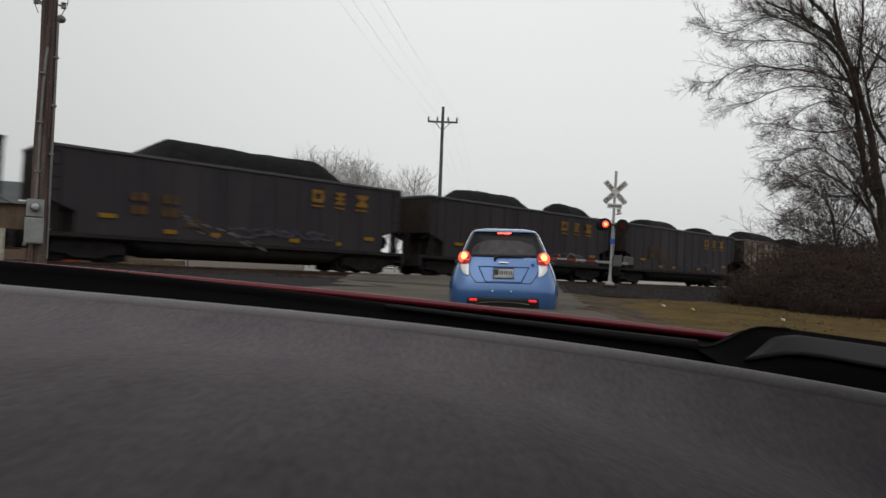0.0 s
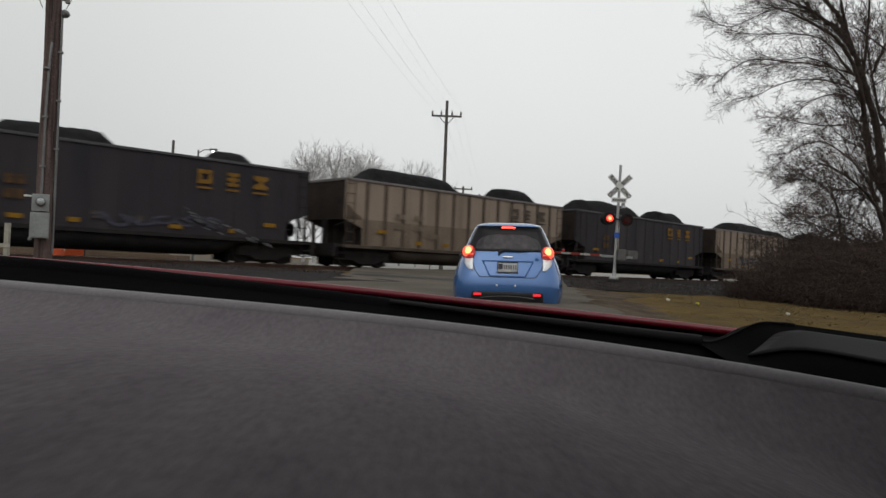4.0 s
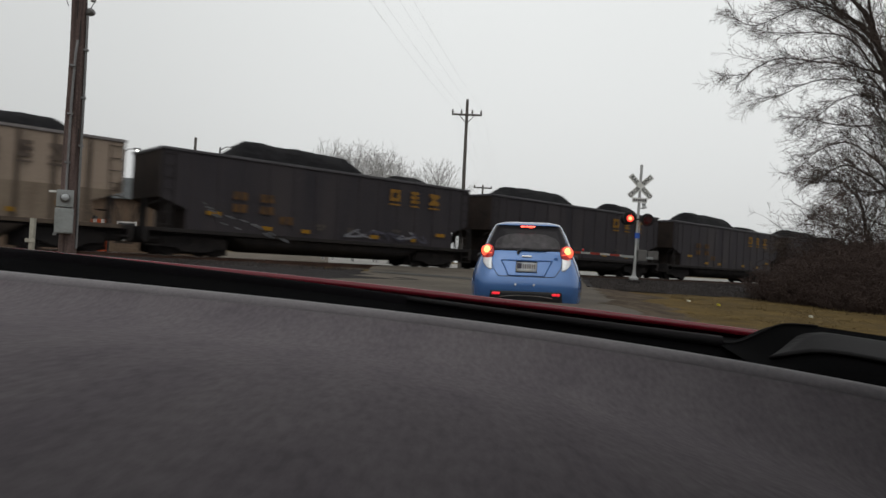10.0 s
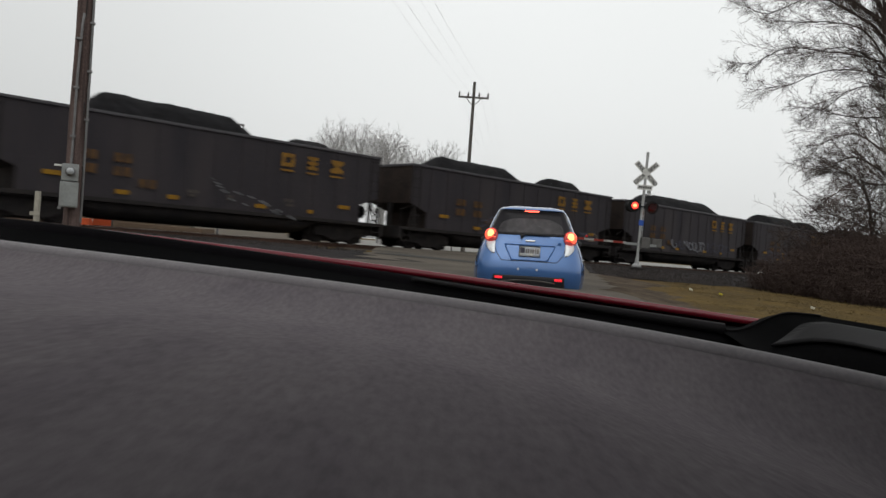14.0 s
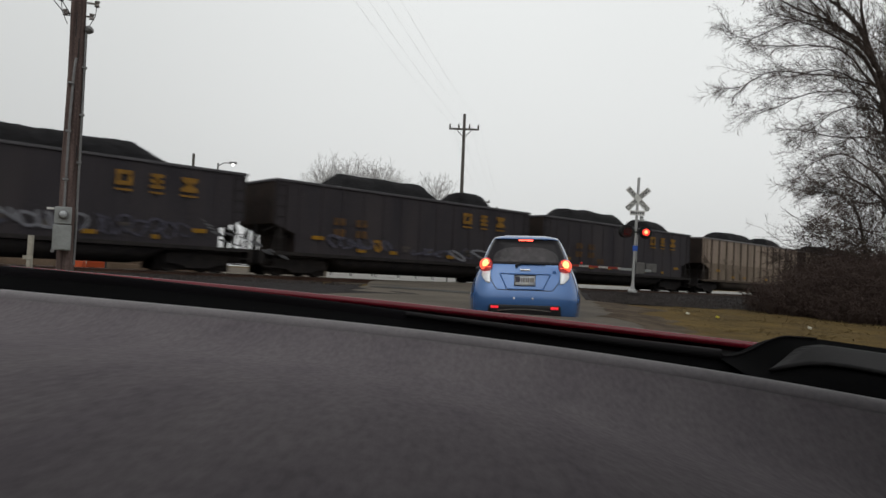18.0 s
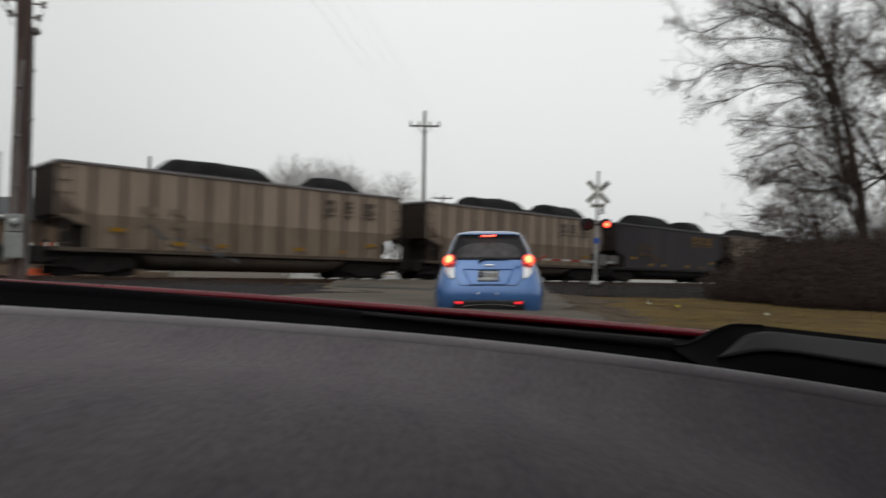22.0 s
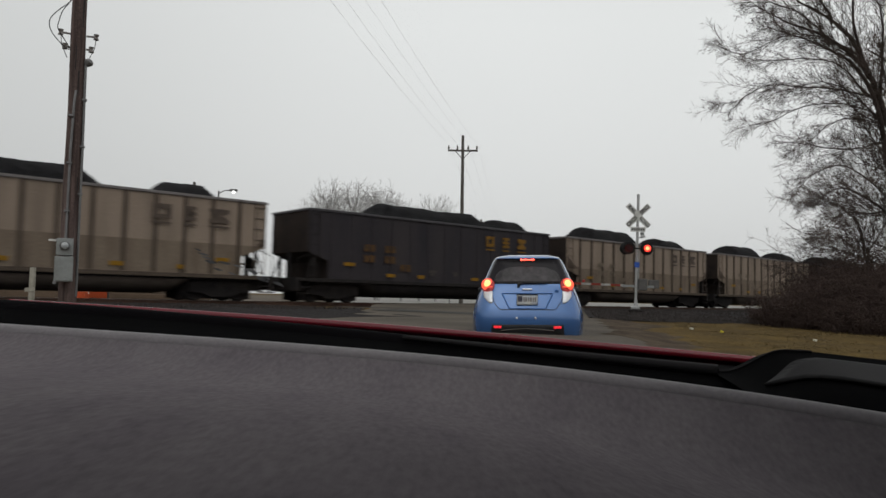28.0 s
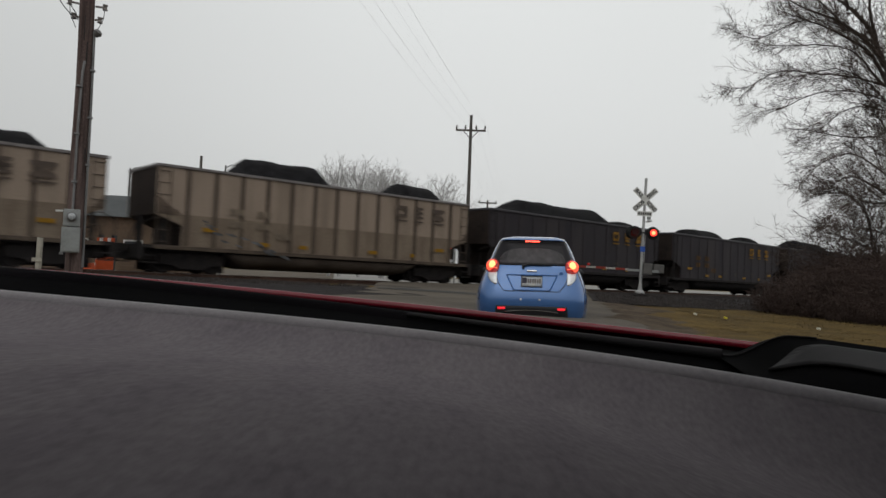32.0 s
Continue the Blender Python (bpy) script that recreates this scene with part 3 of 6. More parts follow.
            return Vector((x, y, ground_z(x, y) + 0.055 - 0.11 * v * v + 0.03 * noise.noise((x * 2, y * 2, 7))))
        tagged(part("road_shoulder", grid(bmesh.new(), sh, lin(0, 1, 10), lin(y0, y1, 220)), M["dirt"] if sgn > 0 else M["ballast"], smooth=True), "bare brown soil shoulder at the edge of the asphalt" if sgn > 0 else "dark gravel shoulder at the edge of the asphalt", "road shoulder", kind="structure")
    # dead grass in tufts
    rng = random.Random(6)
    for name, mat_, cnt, lab in (("grass_tufts", "blade", 9000, "short matted winter grass"), ("straw_tufts", "straw", 2600, "dead straw-coloured grass blades")):
        vs, fs = [], []
        while len(fs) < cnt * 3:
            y = rng.uniform(8, 24)
            x = rng.uniform(road_x(y) + 3.3, 17)
            if x < road_x(y) + 5.2 and rng.random() < 0.72:
                continue
            q = q_of(x, y)
            if q < 13.2 + 1.3 * noise.noise((s_of(x, y) * 0.35, 2.0, 0.0)):
                continue
            if noise.noise((x * 0.8, y * 0.8, 2.0)) + rng.uniform(-0.5, 0.5) < (-0.15 if mat_ == "blade" else 0.05):
                continue
            z = ground_z(x, y) - 0.01
            for k in range(3):
                a, h, w = rng.uniform(0, 6.283), rng.uniform(0.008, 0.032), rng.uniform(0.006, 0.014)
                ln_ = rng.uniform(0.05, 0.15)
                b = len(vs)
                dx, dy_ = math.cos(a), math.sin(a)
                ox, oy = x + rng.gauss(0, 0.05), y + rng.gauss(0, 0.05)
                vs += [(ox - dy_ * w, oy + dx * w, z), (ox + dy_ * w, oy - dx * w, z), (ox + dx * ln_, oy + dy_ * ln_, z + h)]
                fs.append((b, b + 1, b + 2))
        me = bpy.data.meshes.new(name)
        me.from_pydata(vs, [], fs)
        me.materials.append(M[mat_])
        tagged(new(name, me), lab, "grass", kind="stuff")
    # bits of litter in the grass
    for x, y, m in ((6.35, 19.6, "litter"), (6.9, 18.9, "litter_y"), (8.45, 17.2, "litter")):
        bm = boxm(-0.045, 0.045, -0.03, 0.03, 0.0, 0.05, bevel=0.012)
        l = part("litter_scrap", bm, M[m])
        l.matrix_basis = pose(x, y, ground_z(x, y) + 0.03, 8, 12, 30)
        tagged(l, "small pale scrap of litter in the grass" if m == "litter" else "small yellow scrap of litter in the grass", "litter")


build_ground()


# ---- the coal train ----
CAR_L, HALF, TOP = 16.18, 7.29, 3.83
rngT = random.Random(11)


# heaps: each mound from, to, height
HEAPS = [(-4.6, 1.6, 0.95, 3.2, 5.8, 0.78), (-5.2, 2.9, 1.08, 4.2, 5.6, 0.45), (-6.4, 0.6, 1.02, 3.1, 6.6, 0.92), (-4.4, 0.6, 0.88, 3.2, 5.5, 0.82), (-5.0, 2.2, 1.10, 3.4, 5.6, 0.72), (-3.8, 0.6, 0.95, 1.3, 5.0, 0.98), (-5.2, 5.8, 1.08, 5.0, 5.6, 0.2), (-4.7, 4.5, 1.05, 3.4, 6.8, 0.90), (-4.6, 3.1, 1.02, 2.4, 6.0, 0.78), (-5.9, 1.1, 1.0, 2.0, 6.3, 1.06), (-3.8, 0.6, 0.95, 1.3, 6.0, 1.0), (-6.4, 1.3, 1.02, 2.4, 5.8, 0.92), (-5.2, 1.2, 1.0, 2.3, 5.7, 0.88), (-5.0, 2.3, 1.05, 2.9, 6.1, 0.86), (-4.6, 1.7, 1.0, 2.2, 6.2, 1.06), (-4.2, 1.9, 1.0, 2.4, 6.2, 1.0), (-4.5, 1.5, 1.18, 2.3, 6.1, 1.12),
         (-5.7, 1.9, 1.06, 2.3, 6.1, 1.04), (-4.1, 1.4, 1.02, 2.3, 6.9, 1.08, 0.0, 3.0, 0.62), (-5.0, 2.3, 1.08, 2.5, 5.4, 1.02), (-4.6, 3.3, 1.12, 2.4, 6.6, 0.90), (-4.6, 0.6, 1.12, 2.9, 6.8, 1.02), (-5.3, 1.2, 1.04, 2.9, 6.6, 1.02), (-5.2, 5.7, 1.22, 5.0, 5.6, 0.2), (-6.2, 4.4, 1.10, 3.4, 6.5, 0.66), (-6.5, 0.8, 1.08, 2.6, 6.2, 1.05), (-5.6, 0.9, 1.10, 1.9, 6.3, 0.95), (-6.9, 1.1, 1.12, 2.0, 6.3, 1.06)]
HEAP_OF = {0: 23, 1: 22, 2: 3, 3: 25, 4: 27, 5: 20, 6: 4, 7: 2, 8: 4, 9: 11, 10: 6, 11: 19, 12: 17, 13: 15, 14: 18, 15: 16, 16: 13, 17: 7, 18: 26, 19: 21, 20: 24}


def coal_mesh(kind):
    heap = HEAPS[kind]
    skew = {0: 0.1, 1: -0.1, 2: 0.2, 4: -0.2, 5: 0.15, 10: 0.1, 11: 0.1}.get(kind, 0.0)

    def bumpy(x, lo, hi, k):
        if not lo < x < hi:
            return 0.0
        t = (x - lo) / (hi - lo)
        return min(1.0, (1.25 if hi - lo < 4.5 else 1.6) * math.sin(math.pi * t) ** (0.95 + skew)) ** 1.2 * k

    def f(x, y):
        w = max(0.0, 1 - (abs(y) / 1.5) ** 2.4)
        h = max(bumpy(x, *heap[k:k + 3]) for k in range(0, len(heap), 3)) * w
        z = TOP - 0.32 + h * (1 + 0.05 * noise.noise((x * 0.7, y * 0.7, kind * 3.1))) + 0.08 * noise.noise((x * 0.8, y * 0.8, kind)) + 0.035 * noise.noise((x * 4, y * 4, kind))
        return Vector((x, y, z))
    return grid(bmesh.new(), f, lin(-6.95, 6.95, 110), lin(-1.48, 1.48, 24))


def car_body():
    bm = bmesh.new()
    side = [(-HALF, 2.05), (-HALF, TOP - 0.1), (HALF, TOP - 0.1), (HALF, 2.05), (HALF - 0.95, 1.70), (HALF - 0.95, 0.98), (-HALF + 0.95, 0.98), (-HALF + 0.95, 1.70)]
    slab(bm, side, -1.56, -1.50)
    slab(bm, side, 1.50, 1.56)
    return bm


def end_sheets():
    made = []
    for d in (-1, 1):
        bm = bmesh.new()
        e = [(d * HALF, 2.05), (d * HALF, TOP - 0.1), (d * (HALF - 0.06), TOP - 0.1), (d * (HALF - 0.06), 2.08), (d * (HALF - 1.01), 1.73), (d * (HALF - 1.01), 0.98), (d * (HALF - 0.95), 0.98), (d * (HALF - 0.95), 1.67)]
        made.append(slab(bm, e, -1.5, 1.5))
    return made


def under_tub():
    bm = bmesh.new()
    xs = [-4.55, -4.35, -4.0] + lin(-3.6, 3.6, 9) + [4.0, 4.35, 4.55]

    def f(x, a):
        k = 1.0 if abs(x) < 3.9 else max(0.25, 1 - (abs(x) - 3.9) * 0.9)
        return Vector((x, 1.42 * math.sin(a), 1.0 - 0.76 * k * max(0, math.cos(a)) ** 0.5))
    grid(bm, f, xs, lin(-math.pi / 2, math.pi / 2, 17))
    return bm


def ladder(x, y, z0, z1, w, n):
    bm = bmesh.new()
    for d in (-w / 2, w / 2):
        tube(bm, [(x + d, y, z0), (x + d, y, z1)], 0.018, 6)
    for z in lin(z0 + 0.15, z1 - 0.1, n):
        tube(bm, [(x - w / 2, y, z), (x + w / 2, y, z)], 0.014, 6)
    return bm


def side_frame():
    bm = bmesh.new()
    out = [(-1.2, 0.32), (-1.2, 0.66), (-0.8, 0.74), (-0.5, 0.88), (0.5, 0.88), (0.8, 0.74), (1.2, 0.66), (1.2, 0.32), (0.72, 0.30), (0.45, 0.16), (-0.45, 0.16), (-0.72, 0.30)]
    return slab(bm, out, -0.07, 0.07)


def railcar(kind):
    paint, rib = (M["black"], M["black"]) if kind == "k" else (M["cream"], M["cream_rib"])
    label = "black steel coal gondola heaped with coal, faded yellow lettering" if kind == "k" else "soiled cream ribbed coal gondola heaped with coal"
    car = empty("coal_car", pose(0, 0, 0), label, "railcar", "cars of the coal train")
    part("body", car_body(), paint, car)
    for bm in end_sheets():
        part("end_sheet", bm, M["end_dark"], car, "dark sloped end sheet")
    for y in (-1.56, 1.56):
        part("top_rim", boxm(-HALF - 0.03, HALF + 0.03, y - 0.06, y + 0.06, TOP - 0.1, TOP, bevel=0.015), M["rim_k"] if kind == "k" else M["rim_c"], car, "worn grey top rim")
        part("side_sill", boxm(-HALF, HALF, y - 0.05, y + 0.05, 0.84, 0.98, bevel=0.01), M["under"] if kind == "k" else M["cream_rib"], car)
    for x in (-HALF, HALF):
        part("end_rim", boxm(x - 0.05, x + 0.05, -1.5, 1.5, TOP - 0.1, TOP, bevel=0.015), M["rim_k"] if kind == "k" else M["rim_c"], car, "worn grey top rim")
        d = math.copysign(1, x)
        xa, xb = sorted((x - d * 1.35, d * 7.70))
        part("end_platform", boxm(xa, xb, -1.45, 1.45, 0.86, 0.98, bevel=0.01), M["under"], car)
        xa, xb = sorted((d * 7.58, d * 7.72))
        part("end_sill", boxm(xa, xb, -1.46, 1.46, 0.46, 0.985, bevel=0.01), M["under"], car)
        xa, xb = sorted((d * 6.75, d * 7.62))
        part("draft_gear", boxm(xa, xb, -0.55, 0.55, 0.40, 0.86, bevel=0.03), M["under"], car)
        for yy in (-1.44, 1.44):
            bm = bmesh.new()
            for sx in (7.15, 7.62):
                tube(bm, [(d * sx, yy, 0.34), (d * sx, yy, 0.88)], 0.022, 6)
            for sz in (0.36, 0.60):
                box(bm, d * 7.385 - 0.24, d * 7.385 + 0.24, yy - 0.06, yy + 0.06, sz - 0.02, sz + 0.02)
            part("sill_step", bm, M["under"], car)
        hose = [(d * 7.72, 0.35, 0.72), (d * 7.85, 0.36, 0.5), (d * 8.0, 0.3, 0.36), (d * 8.09, 0.2, 0.42)]
        part("air_hose", tubem(hose, 0.03, 8), M["under"], car)
        part("handrail", tubem([(d * 7.68, -1.42, 0.98), (d * 7.68, -1.42, 1.75), (d * 7.2, -1.42, 1.95)], 0.018, 6), M["under"], car)
        for yy in (-1.44, 1.44):
            part("corner_post", boxm(x - d * 0.34 - 0.055, x - d * 0.34 + 0.055, yy - 0.05, yy + 0.05, 0.98, 1.98, bevel=0.01), M["under"], car)
            part("cage_brace", tubem([(x - d * 0.28, yy, 1.80), (x - d * 0.02, yy, 1.02)], 0.03, 6), M["under"], car)
        part("end_post", boxm(x - 0.06, x + 0.06, -0.12, 0.12, 0.98, 2.06), M["under"], car)
        part("ladder", ladder(x - math.copysign(0.25, x), -1.60, 0.95, TOP - 0.15, 0.42, 7), M["under"] if kind == "k" else M["cream_rib"], car)
    for y in (-1.56, 1.56):
        if kind == "c":
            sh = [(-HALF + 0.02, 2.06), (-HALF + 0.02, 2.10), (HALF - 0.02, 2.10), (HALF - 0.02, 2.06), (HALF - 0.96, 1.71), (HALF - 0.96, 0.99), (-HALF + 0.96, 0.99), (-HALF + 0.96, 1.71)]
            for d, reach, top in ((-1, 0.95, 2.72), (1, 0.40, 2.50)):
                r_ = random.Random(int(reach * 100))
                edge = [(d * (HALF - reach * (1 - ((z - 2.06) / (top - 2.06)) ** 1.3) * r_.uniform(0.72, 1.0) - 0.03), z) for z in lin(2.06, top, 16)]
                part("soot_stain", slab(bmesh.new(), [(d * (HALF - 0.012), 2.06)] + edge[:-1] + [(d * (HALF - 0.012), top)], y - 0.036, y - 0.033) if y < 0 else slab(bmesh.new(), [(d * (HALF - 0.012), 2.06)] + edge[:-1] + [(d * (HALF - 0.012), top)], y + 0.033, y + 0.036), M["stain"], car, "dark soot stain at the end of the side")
            part("lower_sheet", slab(bmesh.new(), sh, y - 0.008, y + 0.008), M["cream_low"], car, "darker brown lower side sheet")
    rib0 = None
    n = 13
    for y, flip in ((-1.56, 1), (1.56, -1)):
        for i in range(n):
            x = lin(-HALF + 1.1, HALF - 1.1, n)[i]
            if rib0 is None:
                bm = bmesh.new()
                w, d = (0.065, 0.06) if kind == "c" else (0.06, 0.025)
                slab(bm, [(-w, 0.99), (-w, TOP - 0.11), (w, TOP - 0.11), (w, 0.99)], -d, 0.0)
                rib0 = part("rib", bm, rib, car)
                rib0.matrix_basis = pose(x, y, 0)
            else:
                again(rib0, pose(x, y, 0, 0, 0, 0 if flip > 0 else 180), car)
    part("under_tub", under_tub(), M["under"] if kind == "k" else M["under2"], car, smooth=True)
    part("brake_pipe", tubem([(-6.8, -1.42, 0.8), (6.8, -1.42, 0.8)], 0.03, 6), M["under"], car)
    wheel0 = frame0 = None
    for tx in (-5.75, 5.75):
        tr = part("truck", boxm(tx - 0.22, tx + 0.22, -1.1, 1.1, 0.42, 0.78, bevel=0.03), M["under"], car)
        for y in (-1.08, 1.08):
            if frame0 is None:
                frame0 = part("side_frame", side_frame(), M["under"], tr)
                frame0.matrix_basis = pose(tx, y, 0)
            else:
                again(frame0, pose(tx, y, 0), tr)
        dd = math.copysign(1, tx)
        # dark plates and a block added so the shaded truck space stays black
        for y in (-0.62, 0.62):
            part("brake_rigging", boxm(tx - 1.42, tx + 1.42, y - 0.03, y + 0.03, 0.07, 0.84, bevel=0.01), M["under"], tr)
        xa, xb = sorted((tx + dd * 1.25, dd * 7.60))
        part("brake_cylinder", boxm(xa, xb, -0.9, 0.9, 0.42, 0.86, bevel=0.03), M["under"], tr)
        for wx in (-0.89, 0.89):
            for y in (-0.755, 0.755):
                if wheel0 is None:
                    wheel0 = part("wheel", lathe(bmesh.new(), [(0.10, -0.1), (0.42, -0.1), (0.457, -0.07), (0.457, 0.05), (0.485, 0.055), (0.485, 0.08), (0.40, 0.08), (0.12, 0.1)], 28, 'y'), M["under"], tr)
                    wheel0.matrix_basis = pose(tx + wx, y, 0.457)
                else:
                    again(wheel0, pose(tx + wx, y, 0.457, 0, 0, 0 if y < 0 else 180), tr)
    for d in (-1, 1):
        bm = boxm(min(d * 6.0, d * 7.75), max(d * 6.0, d * 7.75), -0.16, 0.16, 0.70, 0.98, bevel=0.02)
        box(bm, min(d * 7.7, d * 8.12), max(d * 7.7, d * 8.12), -0.12, 0.14, 0.72, 1.0, bevel=0.03)
        part("coupler", bm, M["under"], car)
    bm = tubem([(HALF - 0.5, -0.5, 1.45), (HALF - 0.1, -0.5, 1.45)], 0.03, 6)
    lathe(bm, [(0.0, 0.0), (0.28, 0.0), (0.28, 0.04), (0.0, 0.04)], 14, 'x', pose(HALF - 0.12, -0.5, 1.45))
    part("brake_wheel", bm, M["under"], car)
    logo = M["logo_y"] if kind == "k" else M["logo_k"]
    # the railway's mark, as three plain shapes with underlines: a hollow block, stacked bars, an hourglass
    lo, hi, dep = 2.86, 3.38, (-1.636, -1.632)
    wide = (0.27, 0.23, 0.30) if kind == "k" else (0.32, 0.23, 0.38)
    for j, (x, w) in enumerate(zip((2.85, 3.95, 5.10) if kind == "k" else (3.28, 4.28, 5.38), wide)):
        bm = bmesh.new()
        if j == 0:
            box(bm, x - w, x - w * 0.45, *dep, lo, hi)
            box(bm, x - w * 0.45, x + w, *dep, hi - 0.15, hi)
            box(bm, x - w * 0.45, x + w, *dep, lo, lo + 0.15)
            box(bm, x + w * 0.5, x + w, *dep, lo + 0.15, hi - 0.15)
        elif j == 1:
            for k in range(3):
                zz = lo + k * (hi - lo - 0.12) / 2
                box(bm, x - w, x + w, *dep, zz, zz + 0.12)
            box(bm, x - w * 0.3, x + w * 0.3, *dep, lo + 0.12, hi - 0.12)
        else:
            mid = (lo + hi) / 2
            slab(bm, [(x - w, lo), (x - w, lo + 0.12), (x - w * 0.35, mid), (x - w, hi - 0.12), (x - w, hi), (x + w, hi), (x + w, hi - 0.12), (x + w * 0.35, mid), (x + w, lo + 0.12), (x + w, lo)], *dep)
        part("mark_block", bm, logo, car)
        part("mark_underline", boxm(x - w - 0.01, x + w + 0.01, *dep, 2.68, 2.755), logo, car)
    # worn running number as bars, three lines stepping down
    hb = 0.15 if kind == "k" else 0.12
    for z, cols in ((2.36, (-4.50, -4.18, -3.40, -3.08)), (1.90, (-4.50, -4.18, -3.40, -3.08)), (1.58, (-2.55, -2.22))):
        for x in cols:
            part("number_bar", boxm(x - 0.12, x + 0.12, *dep, z - hb, z + hb), M["logo_k2"] if kind == "c" else M["number_y"], car)
    for x, w, z in ((-5.35, 0.32, 1.62), (-3.2, 0.26, 1.22), (-1.5, 0.22, 1.22), (1.85, 0.26, 1.22), (4.0, 0.14, 1.2), (5.55, 0.30, 1.52)):
        part("reflector", boxm(x - 0.85 * w, x + 0.85 * w, -1.646, -1.634, z - 0.075, z + 0.075), M["reflect"], car, "yellow reflective plate")
    for x, z, w, h in () if kind == "c" else ((-0.8, 1.5, 0.20, 0.06), (-0.8, 1.36, 0.14, 0.05), (0.6, 1.42, 0.12, 0.10), (3.0, 1.55, 0.22, 0.06), (3.1, 1.38, 0.16, 0.05)):
        part("stencil_panel", boxm(x - w, x + w, -1.634, -1.630, z - h, z + h), M["mark_dim"] if kind == "k" else M["logo_k2"], car)
    return car


M["number_y"] = mk("worn_yellow_numbers", (0.105, 0.055, 0.022), 0.8, var=0.3, scale=6, fine=25, col2=(0.045, 0.030, 0.020), bump=0)
M["mark_dim"] = mk("worn_stencil_paint", (0.085, 0.07, 0.06), 0.8, var=0.3, scale=5, fine=25, col2=(0.035, 0.032, 0.032), bump=0)
M["logo_k2"] = mk("brown_stencil_paint", (0.115, 0.092, 0.072), 0.8, var=0.3, scale=5, fine=25, col2=(0.17, 0.135, 0.10), bump=0)
COLOURS = "kkkkkckckkkkkkkcckckcckkkc"
FIRST = -2
COAL = []
for i in range(len(HEAPS)):
    me_ob = part("coal_load", coal_mesh(i), M["coal"], smooth=True)
    COAL.append(me_ob.data)
    bpy.data.objects.remove(me_ob)
protos = {k: railcar(k) for k in "kc"}
SLACK = {0: -0.4, 1: -0.2, 3: 0.25, 4: -0.1, 5: 0.35, 8: 0.25, 9: 0.45, 10: 0.2, 11: -0.15, 12: -0.6, 13: -0.5, 14: -0.35, 15: -0.3, 16: -0.1, 17: 0.2, 18: 0.1, 19: 0.15}
CARS = []


def ribbon(bm, pts, w, y):
    """A painted stroke of even width along points (x, z)."""
    rows = []
    for i, p in enumerate(pts):
        q, r = pts[max(0, i - 1)], pts[min(len(pts) - 1, i + 1)]
        dx, dz = r[0] - q[0], r[1] - q[1]
        k = math.hypot(dx, dz) or 1.0
        rows.append([bm.verts.new((p[0] + o * dz / k * w, y, p[1] - o * dx / k * w)) for o in (-1, 1)])
    for c, d in zip(rows, rows[1:]):
        bm.faces.new((c[0], c[1], d[1], d[0]))


def spray(car, x0, x1, z0, z1, n, seed, mats, w=0.05):
    """Spray-painted scrawl: looping strokes, no letters."""
    r = random.Random(seed)
    for k in range(n):
        bm = bmesh.new()
        cx = x0 + (x1 - x0) * (k + 0.5) / n
        rx, rz = (x1 - x0) / n * r.uniform(0.4, 0.75), (z1 - z0) / 2 * r.uniform(0.55, 1.0)
        cz, a0, tw = (z0 + z1) / 2 + r.uniform(-0.08, 0.08), r.uniform(0, 6.283), r.uniform(1.2, 2.6)
        pts = [(cx + rx * math.sin(a0 + 5.2 * t) + 0.25 * rx * math.sin(11 * t + k), cz + rz * math.cos(a0 + tw * 3.1 * t)) for t in lin(0, 1, 26)]
        ribbon(bm, pts, w * r.uniform(0.6, 1.3), -1.640 - 0.002 * (k % 4))
        part("graffiti_stroke", bm, r.choice(mats), car)


used = set()
for i, k in enumerate(COLOURS):
    car = protos[k] if k not in used else copy_thing(protos[k], pose(0, 0, 0))
    used.add(k)
    CARS.append((FIRST + i, car))
for n, car in CARS:
    c = new("coal_load", COAL[HEAP_OF.get(n, n % 6)])
    c.parent = car
    c["label"] = "heaped black coal"
    if n == 5:
        spray(car, -3.6, 2.2, 1.30, 1.85, 14, 5, [M["ink"], M["spray"]], 0.08)
        spray(car, -3.6, 2.2, 1.30, 1.85, 12, 6, [M["chalk"]], 0.025)
    elif n == 10:
        spray(car, -2.2, 5.2, 1.2, 1.85, 15, n, [M["chalk"], M["spray"]], 0.045)
    elif n == 9:
        spray(car, -3.0, -0.9, 1.3, 1.8, 4, n, [M["spray"]], 0.04)
        spray(car, 0.2, 6.0, 1.15, 1.6, 9, n + 1, [M["spray"], M["chalk"], M["spray"], M["logo_k2"]], 0.05)
    elif n in (0, 2):
        spray(car, -0.6, 3.6, 1.2, 1.6, 7, n, [M["spray"]], 0.05)
    elif n == 11:
        spray(car, -4.8, -1.6, 1.2, 1.75, 6, n, [M["spray"], M["logo_y"], M["spray"]], 0.06)
        spray(car, -0.5, 5.6, 1.15, 1.6, 8, n + 1, [M["chalk"], M["spray"], M["spray"]], 0.05)
    elif n in (1, 6):
        spray(car, 0.5, 4.6, 1.15, 1.55, 6, n, [M["spray"], M["chalk"]], 0.04)


def car_s(n, t):
    return 7.594 + n * CAR_L - 9.437 * t - 0.0035 * t * t - 7.19 + SLACK.get(n, 0.0)


# ---- the blue hatchback ahead ----
CAR_AT = (1.108, 10.95)


